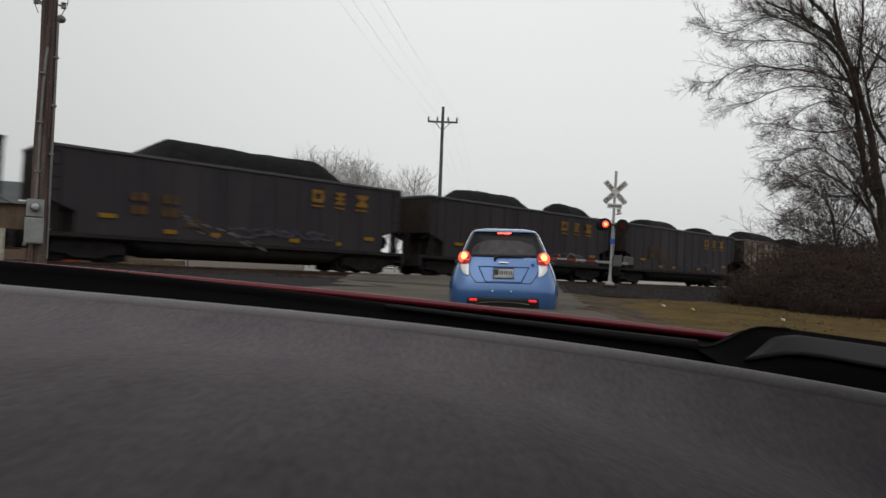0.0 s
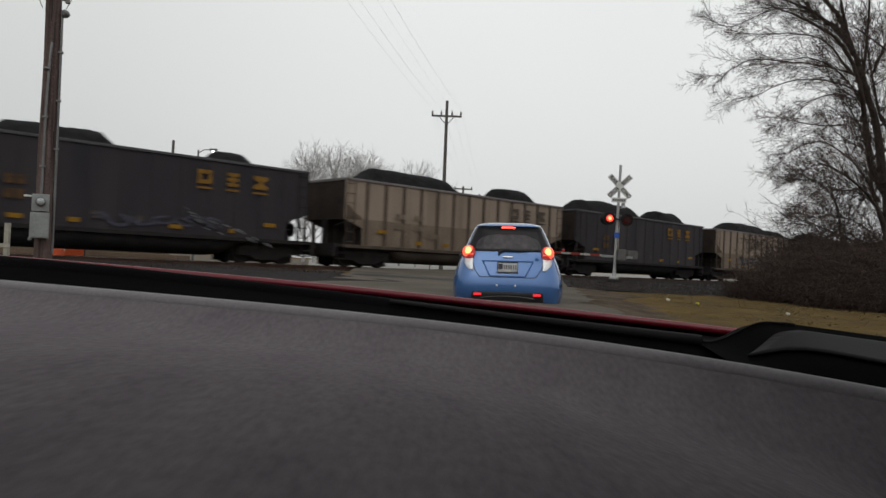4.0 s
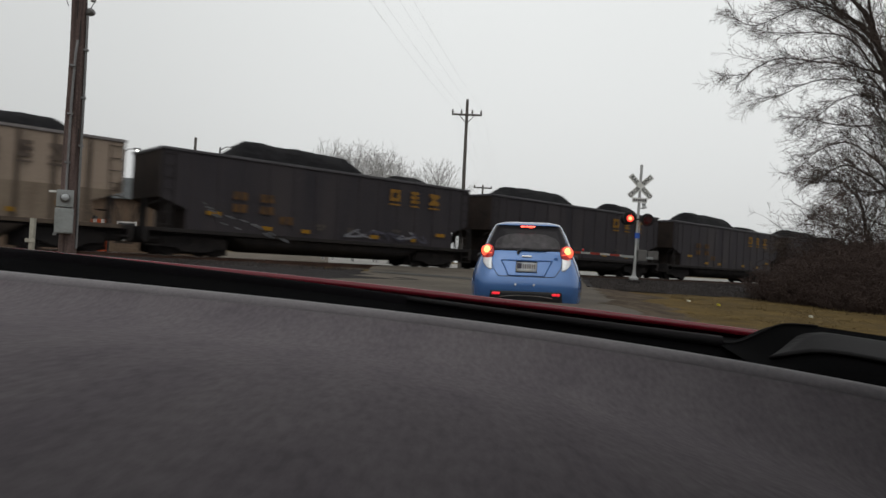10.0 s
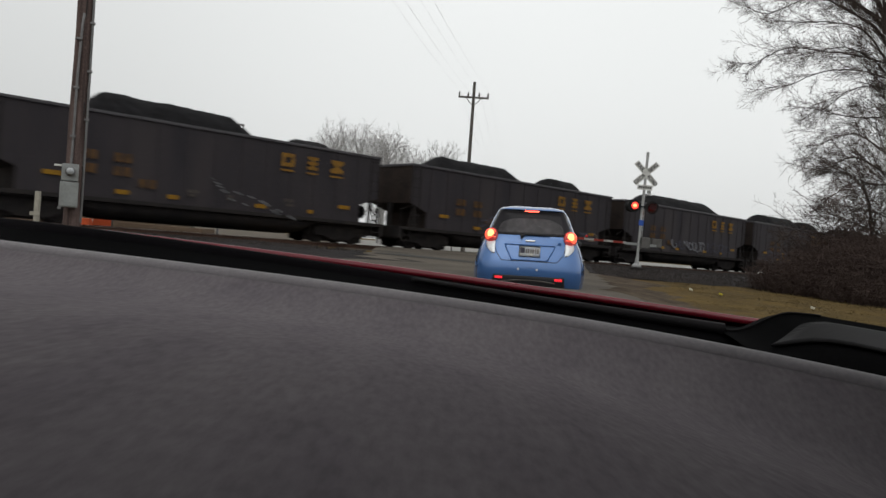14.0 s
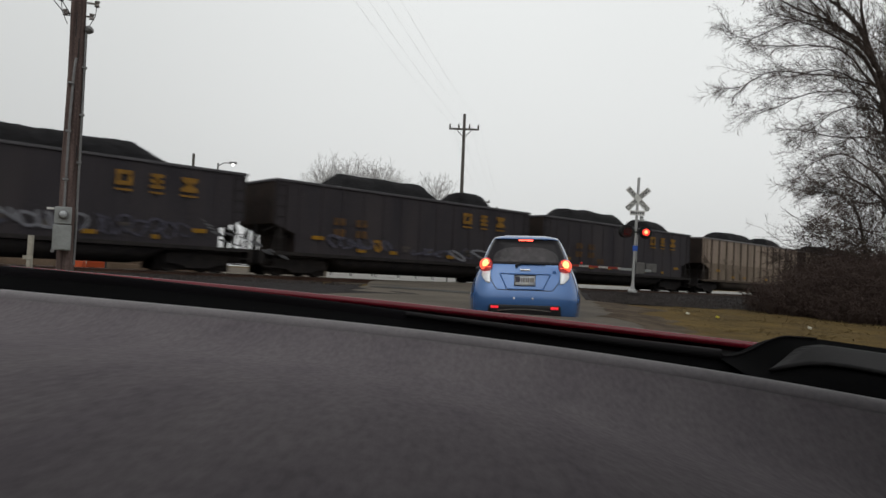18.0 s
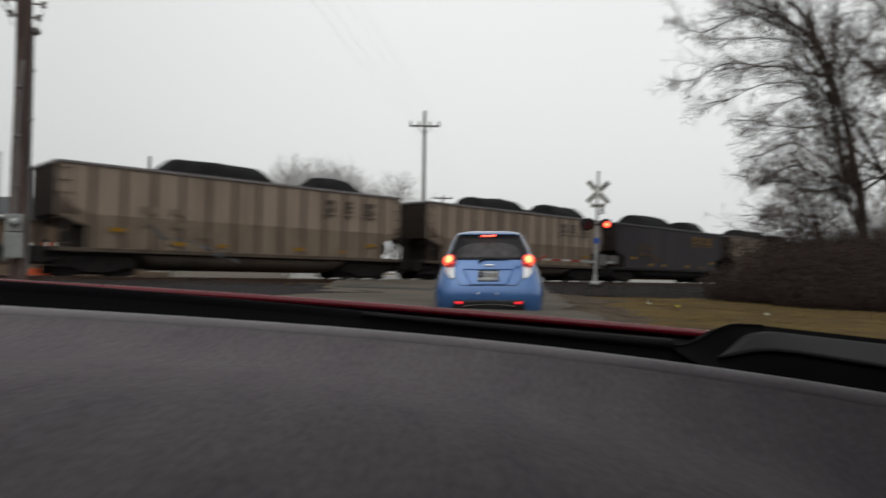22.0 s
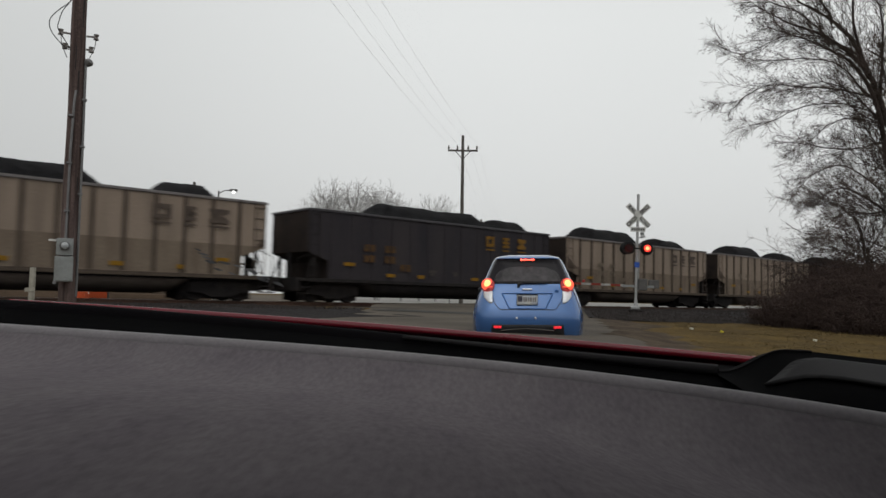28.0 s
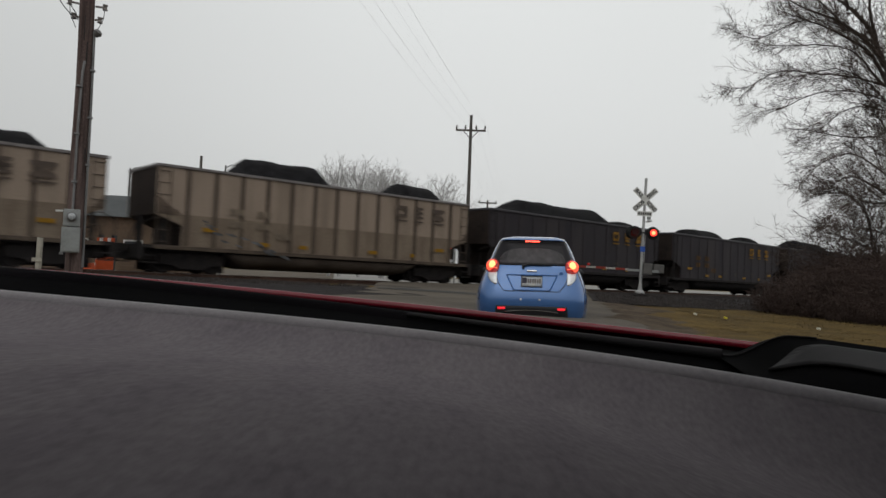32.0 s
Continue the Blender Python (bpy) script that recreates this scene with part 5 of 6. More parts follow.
# ---- utility poles, wires, boxes ----
def build_near_pole():
    x, y = -6.46, 11.95
    z = ground_z(x, y)
    root = empty("utility_pole", pose(x, y, z, 0, -0.6, 28), "weathered wooden utility pole with conduits and meter box", "utility pole")
    pts = [(0.008 * math.sin(k), 0.006 * math.cos(2 * k), h) for k, h in enumerate(lin(-0.3, 13.2, 28))]
    part("pole", tubem(pts, [0.142 - 0.0022 * i for i in range(28)], 20), M["wood"], root, smooth=True)
    # checks and old nail plates along the face
    r = random.Random(3)
    for k in range(16):
        a = -1.57 + r.uniform(-0.9, 0.9)
        h = r.uniform(1.5, 9.5)
        rr = 0.139 - 0.0042 * h
        l = r.uniform(0.15, 0.6)
        part("wood_check", boxm(rr * math.cos(a) - 0.007, rr * math.cos(a) + 0.007, rr * math.sin(a) - 0.006, rr * math.sin(a) + 0.004, h, h + l, bevel=0.003), M["ink"], root)
    # conduits
    part("conduit", tubem([(-0.055, -0.165, 1.42), (-0.045, -0.155, 2.9), (-0.02, -0.135, 3.75), (0.0, -0.12, 3.95)], 0.021, 10), M["zinc"], root, "grey steel conduit")
    part("conduit", tubem([(0.135, -0.08, 0.5), (0.135, -0.08, 3.0), (0.128, -0.075, 4.42)], 0.020, 10), M["zinc"], root, "grey steel conduit")
    wh = lathe(bmesh.new(), [(0.03, -0.05), (0.05, -0.03), (0.075, 0.02), (0.06, 0.06), (0.02, 0.08)], 14, 'z', pose(0.16, -0.08, 4.45, 0, 35, 0))
    part("weatherhead", wh, M["zinc"], root)
    for h in (1.9, 2.7, 3.5):
        part("conduit_strap", boxm(-0.10, -0.01, -0.195, -0.12, h, h + 0.03), M["zinc"], root)
        part("conduit_strap", boxm(0.09, 0.17, -0.115, -0.04, h + 0.3, h + 0.33), M["zinc"], root)
    # insulator brackets
    for h, w in ((4.93, 0.27), (4.70, 0.20)):
        for d in (-1, 1):
            bm = tubem([(d * 0.12, -0.03, h), (d * w, -0.05, h)], 0.018, 8)
            lathe(bm, [(0.02, -0.05), (0.045, -0.045), (0.025, 0.0), (0.045, 0.045), (0.02, 0.05)], 12, 'z', pose(d * w, -0.05, h))
            part("insulator_bracket", bm, M["insul"], root)
    # service drop loops
    for o in (0.0, 0.06):
        loop = [(-0.13, -0.16, 4.62), (-0.22 + o, -0.2, 4.66 + 0.6 * o), (-0.40 + 1.6 * o, -0.22, 4.86 + o), (-0.43 + 2.2 * o, -0.22, 5.06), (-0.30 + 0.9 * o, -0.2, 5.26), (-0.15, -0.2, 5.42), (-0.13, -0.2, 5.56), (-0.26, -0.22, 5.80), (-0.9, -0.3, 6.25), (-4.0, -1.0, 7.0)]
        cu = []
        for i in range(len(loop) - 1):
            p0, p1, p2, p3 = (Vector(loop[max(0, min(len(loop) - 1, j))]) for j in (i - 1, i, i + 1, i + 2))
            for t in lin(0, 1, 7)[:-1]:
                cu.append(0.5 * ((2 * p1) + (p2 - p0) * t + (2 * p0 - 5 * p1 + 4 * p2 - p3) * t * t + (3 * p1 - p0 - 3 * p2 + p3) * t ** 3))
        part("service_wire", tubem(cu, 0.0075, 6), M["wire"], root)
    for d in (-1, 1):
        part("drip_wire", tubem([(d * 0.27, -0.05, 4.93), (d * 0.25, -0.06, 4.72), (d * 0.16, -0.09, 4.50)], 0.006, 6), M["wire"], root)
    # crossarm at the head, above the picture
    part("crossarm", boxm(-1.2, 1.2, -0.24, -0.14, 12.55, 12.67, bevel=0.01), M["wood"], root)
    # meter socket and breaker box
    meter = part("meter_box", boxm(-0.185, 0.065, -0.30, -0.15, 1.17, 1.45, bevel=0.012), M["box"], root, "grey electric meter box with round glass meter")
    part("meter_ring", lathe(bmesh.new(), [(0.078, 0.0), (0.078, -0.05), (0.066, -0.06), (0.05, -0.06)], 24, 'y', pose(-0.06, -0.30, 1.325)), M["zinc"], meter)
    part("meter_glass", lathe(bmesh.new(), [(0.058, -0.06), (0.056, -0.10), (0.042, -0.115), (0.005, -0.12)], 24, 'y', pose(-0.06, -0.30, 1.325)), M["meter_glass"], meter, smooth=True)
    bx = part("breaker_box", boxm(-0.20, 0.075, -0.31, -0.15, 0.74, 1.155, bevel=0.012), M["box"], root, "grey steel breaker box")
    part("box_cover", boxm(-0.185, 0.06, -0.32, -0.312, 0.76, 1.14, bevel=0.004), M["box"], bx)
    part("box_hasp", boxm(-0.215, -0.16, -0.325, -0.29, 0.70, 0.745, bevel=0.004), M["zinc"], bx)
    part("side_bracket", boxm(-0.30, -0.19, -0.25, -0.19, 1.40, 1.43, bevel=0.004), M["white"], root)
    return root


M["meter_glass"] = mk("meter_dome_glass", (0.42, 0.44, 0.45), 0.08, var=0.2, scale=15, fine=60, bump=0)
build_near_pole()


def build_far_pole():
    x, y = 0.45, 60.0
    z = 0.1
    root = empty("utility_pole", pose(x, y, z, 0, -0.5, 0), "tall grey wooden utility pole with a crossarm", "utility pole")
    part("pole", tubem([(0, 0, 0), (0, 0, 14.5)], [0.19, 0.12], 12), M["wood_far"], root)
    part("crossarm", boxm(-1.25, 1.25, -0.20, -0.10, 13.12, 13.27), M["wood_far"], root)
    for d in (-1, 1):
        part("crossarm_brace", tubem([(d * 0.62, -0.15, 13.14), (0, -0.15, 12.45)], 0.035, 6), M["wood_far"], root)
    for xx in (-1.18, -0.45, 0.45, 1.18):
        part("insulator", lathe(bmesh.new(), [(0.03, 13.27), (0.07, 13.33), (0.09, 13.42), (0.05, 13.5), (0.06, 13.58), (0.02, 13.62)], 10, 'z', pose(xx, -0.15, 0)), M["wood_far"], root)
    bm = boxm(-0.62, -0.16, -0.3, 0.1, 6.35, 6.85, bevel=0.04)
    tube(bm, [(-0.2, 0, 6.3), (0, 0, 6.2)], 0.04, 6)
    part("flood_lamp", bm, M["zinc"], root)
    # line wires up to the near pole
    for i, xx in enumerate((-1.18, -0.45, 0.45, 1.18)):
        a = Vector((x + xx, y - 0.15, z + 13.6))
        b = Vector((-6.46 + xx * 0.85, 11.75 + xx * 0.45, 12.8))
        pts = [a + (b - a) * t - Vector((0, 0, 4 * 0.55 * t * (1 - t))) for t in lin(0, 1, 40)]
        w = part("line_wire", tubem(pts, 0.0042 if i != 2 else 0.0034, 5), M["wire_far"])
        tagged(w, "overhead line wire slung between two utility poles", "overhead wire", "line wires")
        # onward from the far pole, dropping away
        c = Vector((x + 6 + xx, y + 55, 11.5))
        pts = [a + (c - a) * t - Vector((0, 0, 4 * 1.0 * t * (1 - t))) for t in lin(0, 1, 24)]
        w = part("line_wire", tubem(pts, 0.005, 5), M["wire_far"])
        tagged(w, "overhead line wire running on behind the train", "overhead wire", "line wires")


build_far_pole()


def small_pole(x, y, h, arm, z=0.0):
    root = empty("utility_pole", pose(x, y, z), "grey wooden utility pole far behind the train", "utility pole", "distant poles")
    part("pole", tubem([(0, 0, 0), (0, 0, h)], [0.17, 0.11], 10), M["wood_far"], root)
    if arm:
        part("crossarm", boxm(-arm, arm, -0.15, -0.05, h - 0.45, h - 0.28), M["wood_far"], root)
        for d in (-0.9, 0.9):
            part("insulator", boxm(d * arm - 0.06, d * arm + 0.06, -0.16, -0.04, h - 0.28, h - 0.08), M["wood_far"], root)


def street_lamp(x, y, h, z=0.0):
    root = empty("street_lamp", pose(x, y, z), "grey street lamp with a lit white head", "street lamp", "street lamps")
    part("pole", tubem([(0, 0, 0), (0, 0, h)], [0.10, 0.07], 10), M["zinc"], root)
    part("arm", tubem([(0, 0, h - 0.25), (0.5, 0, h + 0.05), (1.1, 0, h + 0.05)], 0.04, 8), M["zinc"], root)
    part("head", boxm(0.95, 1.55, -0.16, 0.16, h - 0.02, h + 0.16, bevel=0.04), M["zinc"], root)
    part("lit_globe", lathe(bmesh.new(), [(0.04, -0.20), (0.11, -0.14), (0.125, -0.03), (0.08, 0.0)], 14, 'z', pose(1.25, 0, h - 0.0)), M["street"], root)


def white_post():
    root = empty("marker_post", pose(-6.44, 10.9, ground_z(-6.44, 10.9)), "short white wooden marker post with a cross peg", "marker post")
    part("post", boxm(-0.033, 0.033, -0.033, 0.033, -0.1, 0.97, bevel=0.007), M["post"], root)
    part("cross_peg", boxm(-0.085, 0.07, -0.048, -0.035, 0.60, 0.66, bevel=0.005), M["post"], root)


white_post()


street_lamp(-20.1, 60.0, 9.4, 0.1)
street_lamp(-31.0, 66.0, 9.6, 0.1)
small_pole(-22.2, 60.0, 10.2, 0, 0.0)
small_pole(3.0, 90.0, 10.9, 1.15, -0.1)
small_pole(5.4, 96.0, 10.6, 0, -0.1)
small_pole(8.2, 100.0, 10.2, 1.1, -0.1)

# ---- bare trees and brush ----
class Twigs:
    """Collects tapered three- to seven-sided bars as raw mesh data."""

    def __init__(self):
        self.v, self.f = [], []

    def bar(self, pts, r0, r1, n):
        base = len(self.v)
        m = len(pts)
        d = (pts[-1] - pts[0]).normalized()
        a = d.orthogonal().normalized()
        b = d.cross(a)
        for i, p in enumerate(pts):
            r = r0 + (r1 - r0) * i / (m - 1)
            for k in range(n):
                t = 2 * math.pi * k / n
                self.v.append(p + (a * math.cos(t) + b * math.sin(t)) * r)
        for i in range(m - 1):
            for k in range(n):
                o = base + i * n
                self.f.append((o + k, o + (k + 1) % n, o + n + (k + 1) % n, o + n + k))

    def to(self, name, material, parent=None, label=""):
        me = bpy.data.meshes.new(name)
        me.from_pydata([tuple(p) for p in self.v], [], self.f)
        me.materials.append(material)
        ob = new(name, me)
        if parent:
            ob.parent = parent
        if label:
            ob["label"] = label
        return ob


def limb(wood, fine, start, way, length, r, level, rng, pull, droop, minr=0.006):
    """One limb that arches over, tapers to a thin tip and bears smaller ones on both sides."""
    n = (10, 10, 7, 4, 2)[min(level, 4)]
    step = length / n
    pts, p, d = [start.copy()], start.copy(), way.normalized()
    wob = (0.05, 0.07, 0.085, 0.12, 0.15)[min(level, 4)]
    for i in range(n):
        jit = Vector((rng.gauss(0, 1), rng.gauss(0, 1), rng.gauss(0, 0.8))) * wob
        d = (d + jit + pull * 0.05 + Vector((0, 0, -droop * (0.5 + i / n)))).normalized()
        p = p + d * step
        pts.append(p.copy())
    r1 = max(minr * 0.8, r * 0.16)
    (wood if r > 0.03 else fine).bar(pts, r, r1, 9 if r > 0.08 else (6 if r > 0.03 else 3))
    if level >= 4:
        return
    kids = (12, 13, 7, 4)[level]
    turn = rng.uniform(0, 6.283)
    for k in range(kids):
        t = 0.16 + 0.84 * (k + rng.random()) / kids
        i = min(n - 1, int(t * n))
        q = pts[i] + (pts[i + 1] - pts[i]) * min(1.0, t * n - i)
        dd = (pts[i + 1] - pts[i]).normalized()
        side = dd.orthogonal().normalized()
        turn += 2.4 + rng.uniform(-0.5, 0.5)
        side.rotate(Matrix.Rotation(turn, 3, dd))
        ang = rng.uniform(0.42, 0.95) * (1.1 - 0.35 * t if level < 3 else 1.1)
        nd = dd * math.cos(ang) + side * math.sin(ang)
        ll = length * (rng.uniform(0.30, 0.55) * (1.15 - 0.75 * t) if level < 2 else rng.uniform(0.38, 0.68) * (1.1 - 0.5 * t))
        if level == 3:
            ll = max(ll, 0.22)
        rr = r + (r1 - r) * t
        limb(wood, fine, q, nd, ll, max(minr, rr * rng.uniform(0.35, 0.55)), level + 1, rng, pull * 0.8, droop * 0.25, minr)


def bare_tree(base, stems, seed, pull, label, droop=0.05, minr=0.007, lev=1, group="bare trees by the track", mats=("bark", "twig")):
    """stems: (lean way, length, radius, [(share along the stem, limb way, length, radius)...])"""
    rng = random.Random(seed)
    root = empty("bare_tree", Matrix.Translation(base), label, "tree", group)
    wood, fine = Twigs(), Twigs()
    for way, length, r, limbs in stems:
        pts, p, d = [Vector((0, 0, -0.3))], Vector((0, 0, -0.3)), Vector(way[0]).normalized()
        d1 = Vector(way[1]).normalized()
        for i in range(16):
            t = i / 15
            dd = (d * (1 - t) + d1 * t).normalized() + Vector((rng.gauss(0, 0.05), rng.gauss(0, 0.05), 0))
            p = p + dd.normalized() * length / 16
            pts.append(p.copy())
        wood.bar(pts, r, r * 0.22, 11)
        for sh, lw, ll, lr in limbs:
            i = min(15, int(sh * 16))
            limb(wood, fine, pts[i], Vector(lw), ll, lr, lev, rng, pull, droop, minr)
        for k in range(5):
            i = rng.randint(9, 15)
            a = rng.uniform(0, 6.283)
            limb(wood, fine, pts[i], Vector((math.cos(a), math.sin(a), 0.8)), length * rng.uniform(0.2, 0.35), r * 0.22, lev + 1, rng, pull, droop, minr)
    wood.to("trunk", M[mats[0]], root, "dark trunk and limbs")
    fine.to("crown", M[mats[1]], root, "bare fine twigs")
    return root


def smooth_line(pts, n=6):
    """A rounded line through points."""
    out = []
    for i in range(len(pts) - 1):
        p0, p1, p2, p3 = (pts[max(0, min(len(pts) - 1, j))] for j in (i - 1, i, i + 1, i + 2))
        for t in lin(0, 1, n + 1)[:-1]:
            out.append(0.5 * ((2 * p1) + (p2 - p0) * t + (2 * p0 - 5 * p1 + 4 * p2 - p3) * t * t + (3 * p1 - p0 - 3 * p2 + p3) * t ** 3))
    return out + [pts[-1]]


def bough_tree(base, boughs, seed, label, minr=0.0042, density=3.0, reach_in=0.93):
    """boughs: (outline as (x, z) pairs, radius at the foot and at the tip, bare share, depth drift)."""
    rng = random.Random(seed)
    root = empty("bare_tree", Matrix.Translation(base), label, "tree", "bare trees by the track")
    wood, fine = Twigs(), Twigs()
    for line, r0, r1, bare, drift in boughs:
        line = [(x if x > -2.5 else -2.5 + reach_in * (x + 2.5), z) for x, z in line]
        if r0 < 0.06:
            # spring from inside the stem
            line = [(line[0][0] + 0.20, line[0][1] - 0.42)] + line
        x0 = line[0][0]
        pts = [Vector((x + rng.gauss(0, 0.05), drift[0] + drift[1] * abs(x - x0) + rng.gauss(0, 0.12), z + rng.gauss(0, 0.05))) for x, z in line]
        pts = [p + Vector((rng.gauss(0, 0.008), rng.gauss(0, 0.01), rng.gauss(0, 0.008))) for p in smooth_line(pts)]
        m = len(pts)
        rad = [r0 + (r1 - r0) * (i / (m - 1)) ** 0.8 for i in range(m)]
        for i in range(m - 1):
            d = (pts[i + 1] - pts[i]) * 0.06
            wood.bar([pts[i] - d, pts[i + 1] + d], rad[i], rad[i + 1], 9 if r0 > 0.08 else 6)
        total = sum((q - p).length for p, q in zip(pts, pts[1:]))
        turn = rng.uniform(0, 6.283)
        # long branches that keep near the bough's own way, then short twigs all along
        for share, reach, spread, thick in ((0.42, (1.4, 2.9), (0.18, 0.55), (0.011, 0.021)), (0.58, (0.6, 1.5), (0.4, 0.95), (0.0075, 0.0115))):
            kids = int(total * density * share)
            for k in range(kids):
                t = bare + (1 - bare) * (k + rng.random()) / kids
                i = min(m - 2, int(t * (m - 1)))
                dd = (pts[i + 1] - pts[i]).normalized()
                side = dd.orthogonal().normalized()
                turn += 2.4 + rng.uniform(-0.6, 0.6)
                side.rotate(Matrix.Rotation(turn, 3, dd))
                ang = rng.uniform(*spread)
                way = dd * math.cos(ang) + side * math.sin(ang) + Vector((0, 0, 0.10))
                limb(wood, fine, pts[i] + (pts[i + 1] - pts[i]) * rng.random(), way, rng.uniform(*reach) * (1.15 - 0.75 * t), min(rad[i] * 0.8, rng.uniform(*thick)), 2, rng, Vector((-0.10, 0, 0.22)), 0.02, minr)
        limb(wood, fine, pts[-1], pts[-1] - pts[-3], 0.5, r1, 2, rng, Vector((-0.1, 0, 0.2)), 0.02, minr)
    wood.to("trunk", M["bark"], root, "dark trunk and limbs")
    fine.to("crown", M["twig"], root, "bare fine twigs")
    return root


def inner_boughs(seed):
    """Shorter boughs all round the two stems, on the far and the right side too."""
    r = random.Random(seed)
    out = []
    for k in range(11):
        z = 3.6 + 0.52 * k
        x = np.interp(z, (1.2, 5.5, 6.9, 8.4, 9.7, 11.4), (-0.2, -0.7, -0.9, -1.4, -1.9, -3.2))
        way = 1 if k % 4 else -1
        reach = r.uniform(1.6, 3.0) * (1.0 if way > 0 else 0.7)
        lift = r.uniform(0.5, 1.3)
        out.append(([(float(x), z), (float(x) + way * reach * 0.4, z + lift * 0.7), (float(x) + way * reach * 0.75, z + lift * 1.2), (float(x) + way * reach, z + lift * 1.9)], 0.04, 0.010, 0.1, (0.0, r.uniform(-0.8, 0.8))))
    return out


def build_trees():
    # the tall tree leaning out beside the track: two stems and long limbs swept to one side
    bough_tree((17.6, 27.5, 0.2), [
        ([(0.0, -0.3), (-0.2, 1.2), (-0.5, 3.8), (-0.7, 5.5), (-0.9, 6.9), (-1.4, 8.4), (-1.9, 9.7), (-2.7, 10.7), (-3.8, 11.4), (-5.3, 11.9), (-6.8, 12.7)], 0.25, 0.012, 0.5, (0, 0.05)),
        ([(-0.55, 4.2), (-0.9, 5.2), (-1.3, 6.5), (-1.7, 7.9), (-2.1, 9.2), (-2.7, 10.1), (-3.9, 10.7), (-5.2, 11.0), (-6.4, 11.3)], 0.15, 0.012, 0.45, (0, -0.12)),
        ([(-1.9, 9.7), (-2.3, 10.8), (-2.7, 11.4), (-3.5, 12.2), (-4.4, 12.8), (-5.3, 13.6)], 0.12, 0.02, 0.2, (0, 0.2)),
        ([(-2.3, 10.8), (-2.5, 11.8), (-2.7, 13.6), (-2.8, 14.9)], 0.07, 0.012, 0.1, (0, -0.3)),
        ([(-1.5, 8.8), (-1.3, 10.6), (-1.5, 12.2), (-1.9, 14.1)], 0.07, 0.012, 0.15, (0, 0.6)),
        ([(1.7, 3.4), (1.2, 4.7), (0.4, 6.2), (-0.3, 7.4), (-0.8, 8.6), (-0.9, 9.8), (-1.2, 11.2)], 0.11, 0.02, 0.3, (0.4, 0.1)),
        ([(-1.1, 9.0), (-0.7, 9.9), (-0.2, 10.4), (0.5, 10.1), (1.1, 9.2)], 0.06, 0.02, 0.1, (0.1, 0.3)),
        ([(1.6, 7.0), (1.3, 9.9), (0.9, 11.6), (0.1, 12.6), (-0.9, 13.4)], 0.09, 0.02, 0.1, (0.5, 0.1)),
        ([(-0.5, 4.2), (0.6, 5.2), (1.5, 6.4), (2.3, 8.0)], 0.07, 0.02, 0.2, (0, -0.3)),
        ([(-2.0, 8.8), (-3.3, 9.3), (-4.6, 9.3), (-5.9, 9.4), (-7.0, 8.9), (-7.7, 8.6)], 0.050, 0.010, 0.15, (0, 0.12)),
        ([(-1.9, 8.5), (-3.0, 9.0), (-4.2, 9.1), (-5.4, 8.8), (-6.6, 8.5)], 0.042, 0.010, 0.15, (0, -0.3)),
        ([(-2.1, 9.1), (-3.3, 10.0), (-4.6, 10.2), (-5.9, 10.0), (-7.0, 10.0)], 0.045, 0.010, 0.15, (0, -0.15)),
        ([(-2.7, 10.7), (-4.0, 11.3), (-5.1, 11.4), (-6.5, 10.9), (-7.4, 11.3)], 0.042, 0.010, 0.15, (0, 0.3)),
        ([(-3.8, 11.4), (-5.0, 12.0), (-6.0, 12.3), (-7.2, 12.9)], 0.05, 0.012, 0.1, (0, -0.2)),
        ([(-1.9, 8.2), (-3.0, 8.7), (-4.3, 8.5), (-5.4, 8.1), (-6.4, 7.9)], 0.04, 0.010, 0.15, (0, 0.25)),
        ([(-1.7, 7.6), (-2.7, 7.9), (-3.7, 7.7), (-4.5, 7.1), (-5.0, 6.8)], 0.036, 0.010, 0.15, (0, -0.1)),
        ([(-1.4, 7.0), (-2.2, 6.9), (-3.1, 6.9), (-4.0, 7.2), (-4.8, 7.3)], 0.045, 0.012, 0.15, (0, 0.3)),
        ([(-3.5, 12.2), (-4.2, 13.2), (-5.2, 13.9), (-6.3, 14.2)], 0.05, 0.012, 0.1, (0.2, 0.1))] + inner_boughs(17),
        4, "tall bare tree leaning out beside the railway, winter twigs", minr=0.0048, density=5.0)
    # smaller tree in front of it, low spreading crown
    bough_tree((17.4, 27.1, 0.2), [
        ([(0.1, -0.3), (-0.2, 1.4), (-0.5, 2.8), (-0.9, 4.4), (-1.2, 5.6), (-1.5, 6.8), (-2.0, 7.8)], 0.11, 0.015, 0.35, (0, 0.1)),
        ([(-0.45, 2.6), (-0.9, 3.8), (-1.5, 4.4), (-2.3, 4.9), (-3.3, 5.2), (-4.3, 5.0), (-5.2, 4.5)], 0.07, 0.012, 0.2, (0, -0.1)),
        ([(-0.9, 4.4), (-1.5, 5.3), (-2.2, 5.8), (-3.2, 6.1), (-4.2, 5.9), (-5.0, 5.5)], 0.055, 0.012, 0.15, (0, 0.2)),
        ([(-1.5, 4.4), (-2.2, 4.3), (-3.2, 4.3), (-4.2, 4.0), (-4.8, 3.6)], 0.045, 0.012, 0.1, (0, -0.3)),
        ([(-0.5, 2.8), (0.5, 4.0), (0.9, 5.2), (0.7, 6.4)], 0.05, 0.012, 0.2, (0, 0.2)),
        ([(-0.2, 1.8), (-0.9, 2.8), (-1.9, 3.4), (-3.0, 3.6), (-3.9, 3.4)], 0.045, 0.012, 0.1, (0, 0.3)),
        ([(0.0, 1.6), (0.7, 2.6), (1.2, 3.6), (1.4, 4.8)], 0.045, 0.012, 0.1, (0, -0.2))],
        9, "small bare tree with a low spreading crown", minr=0.0050, density=8.0, reach_in=0.74)
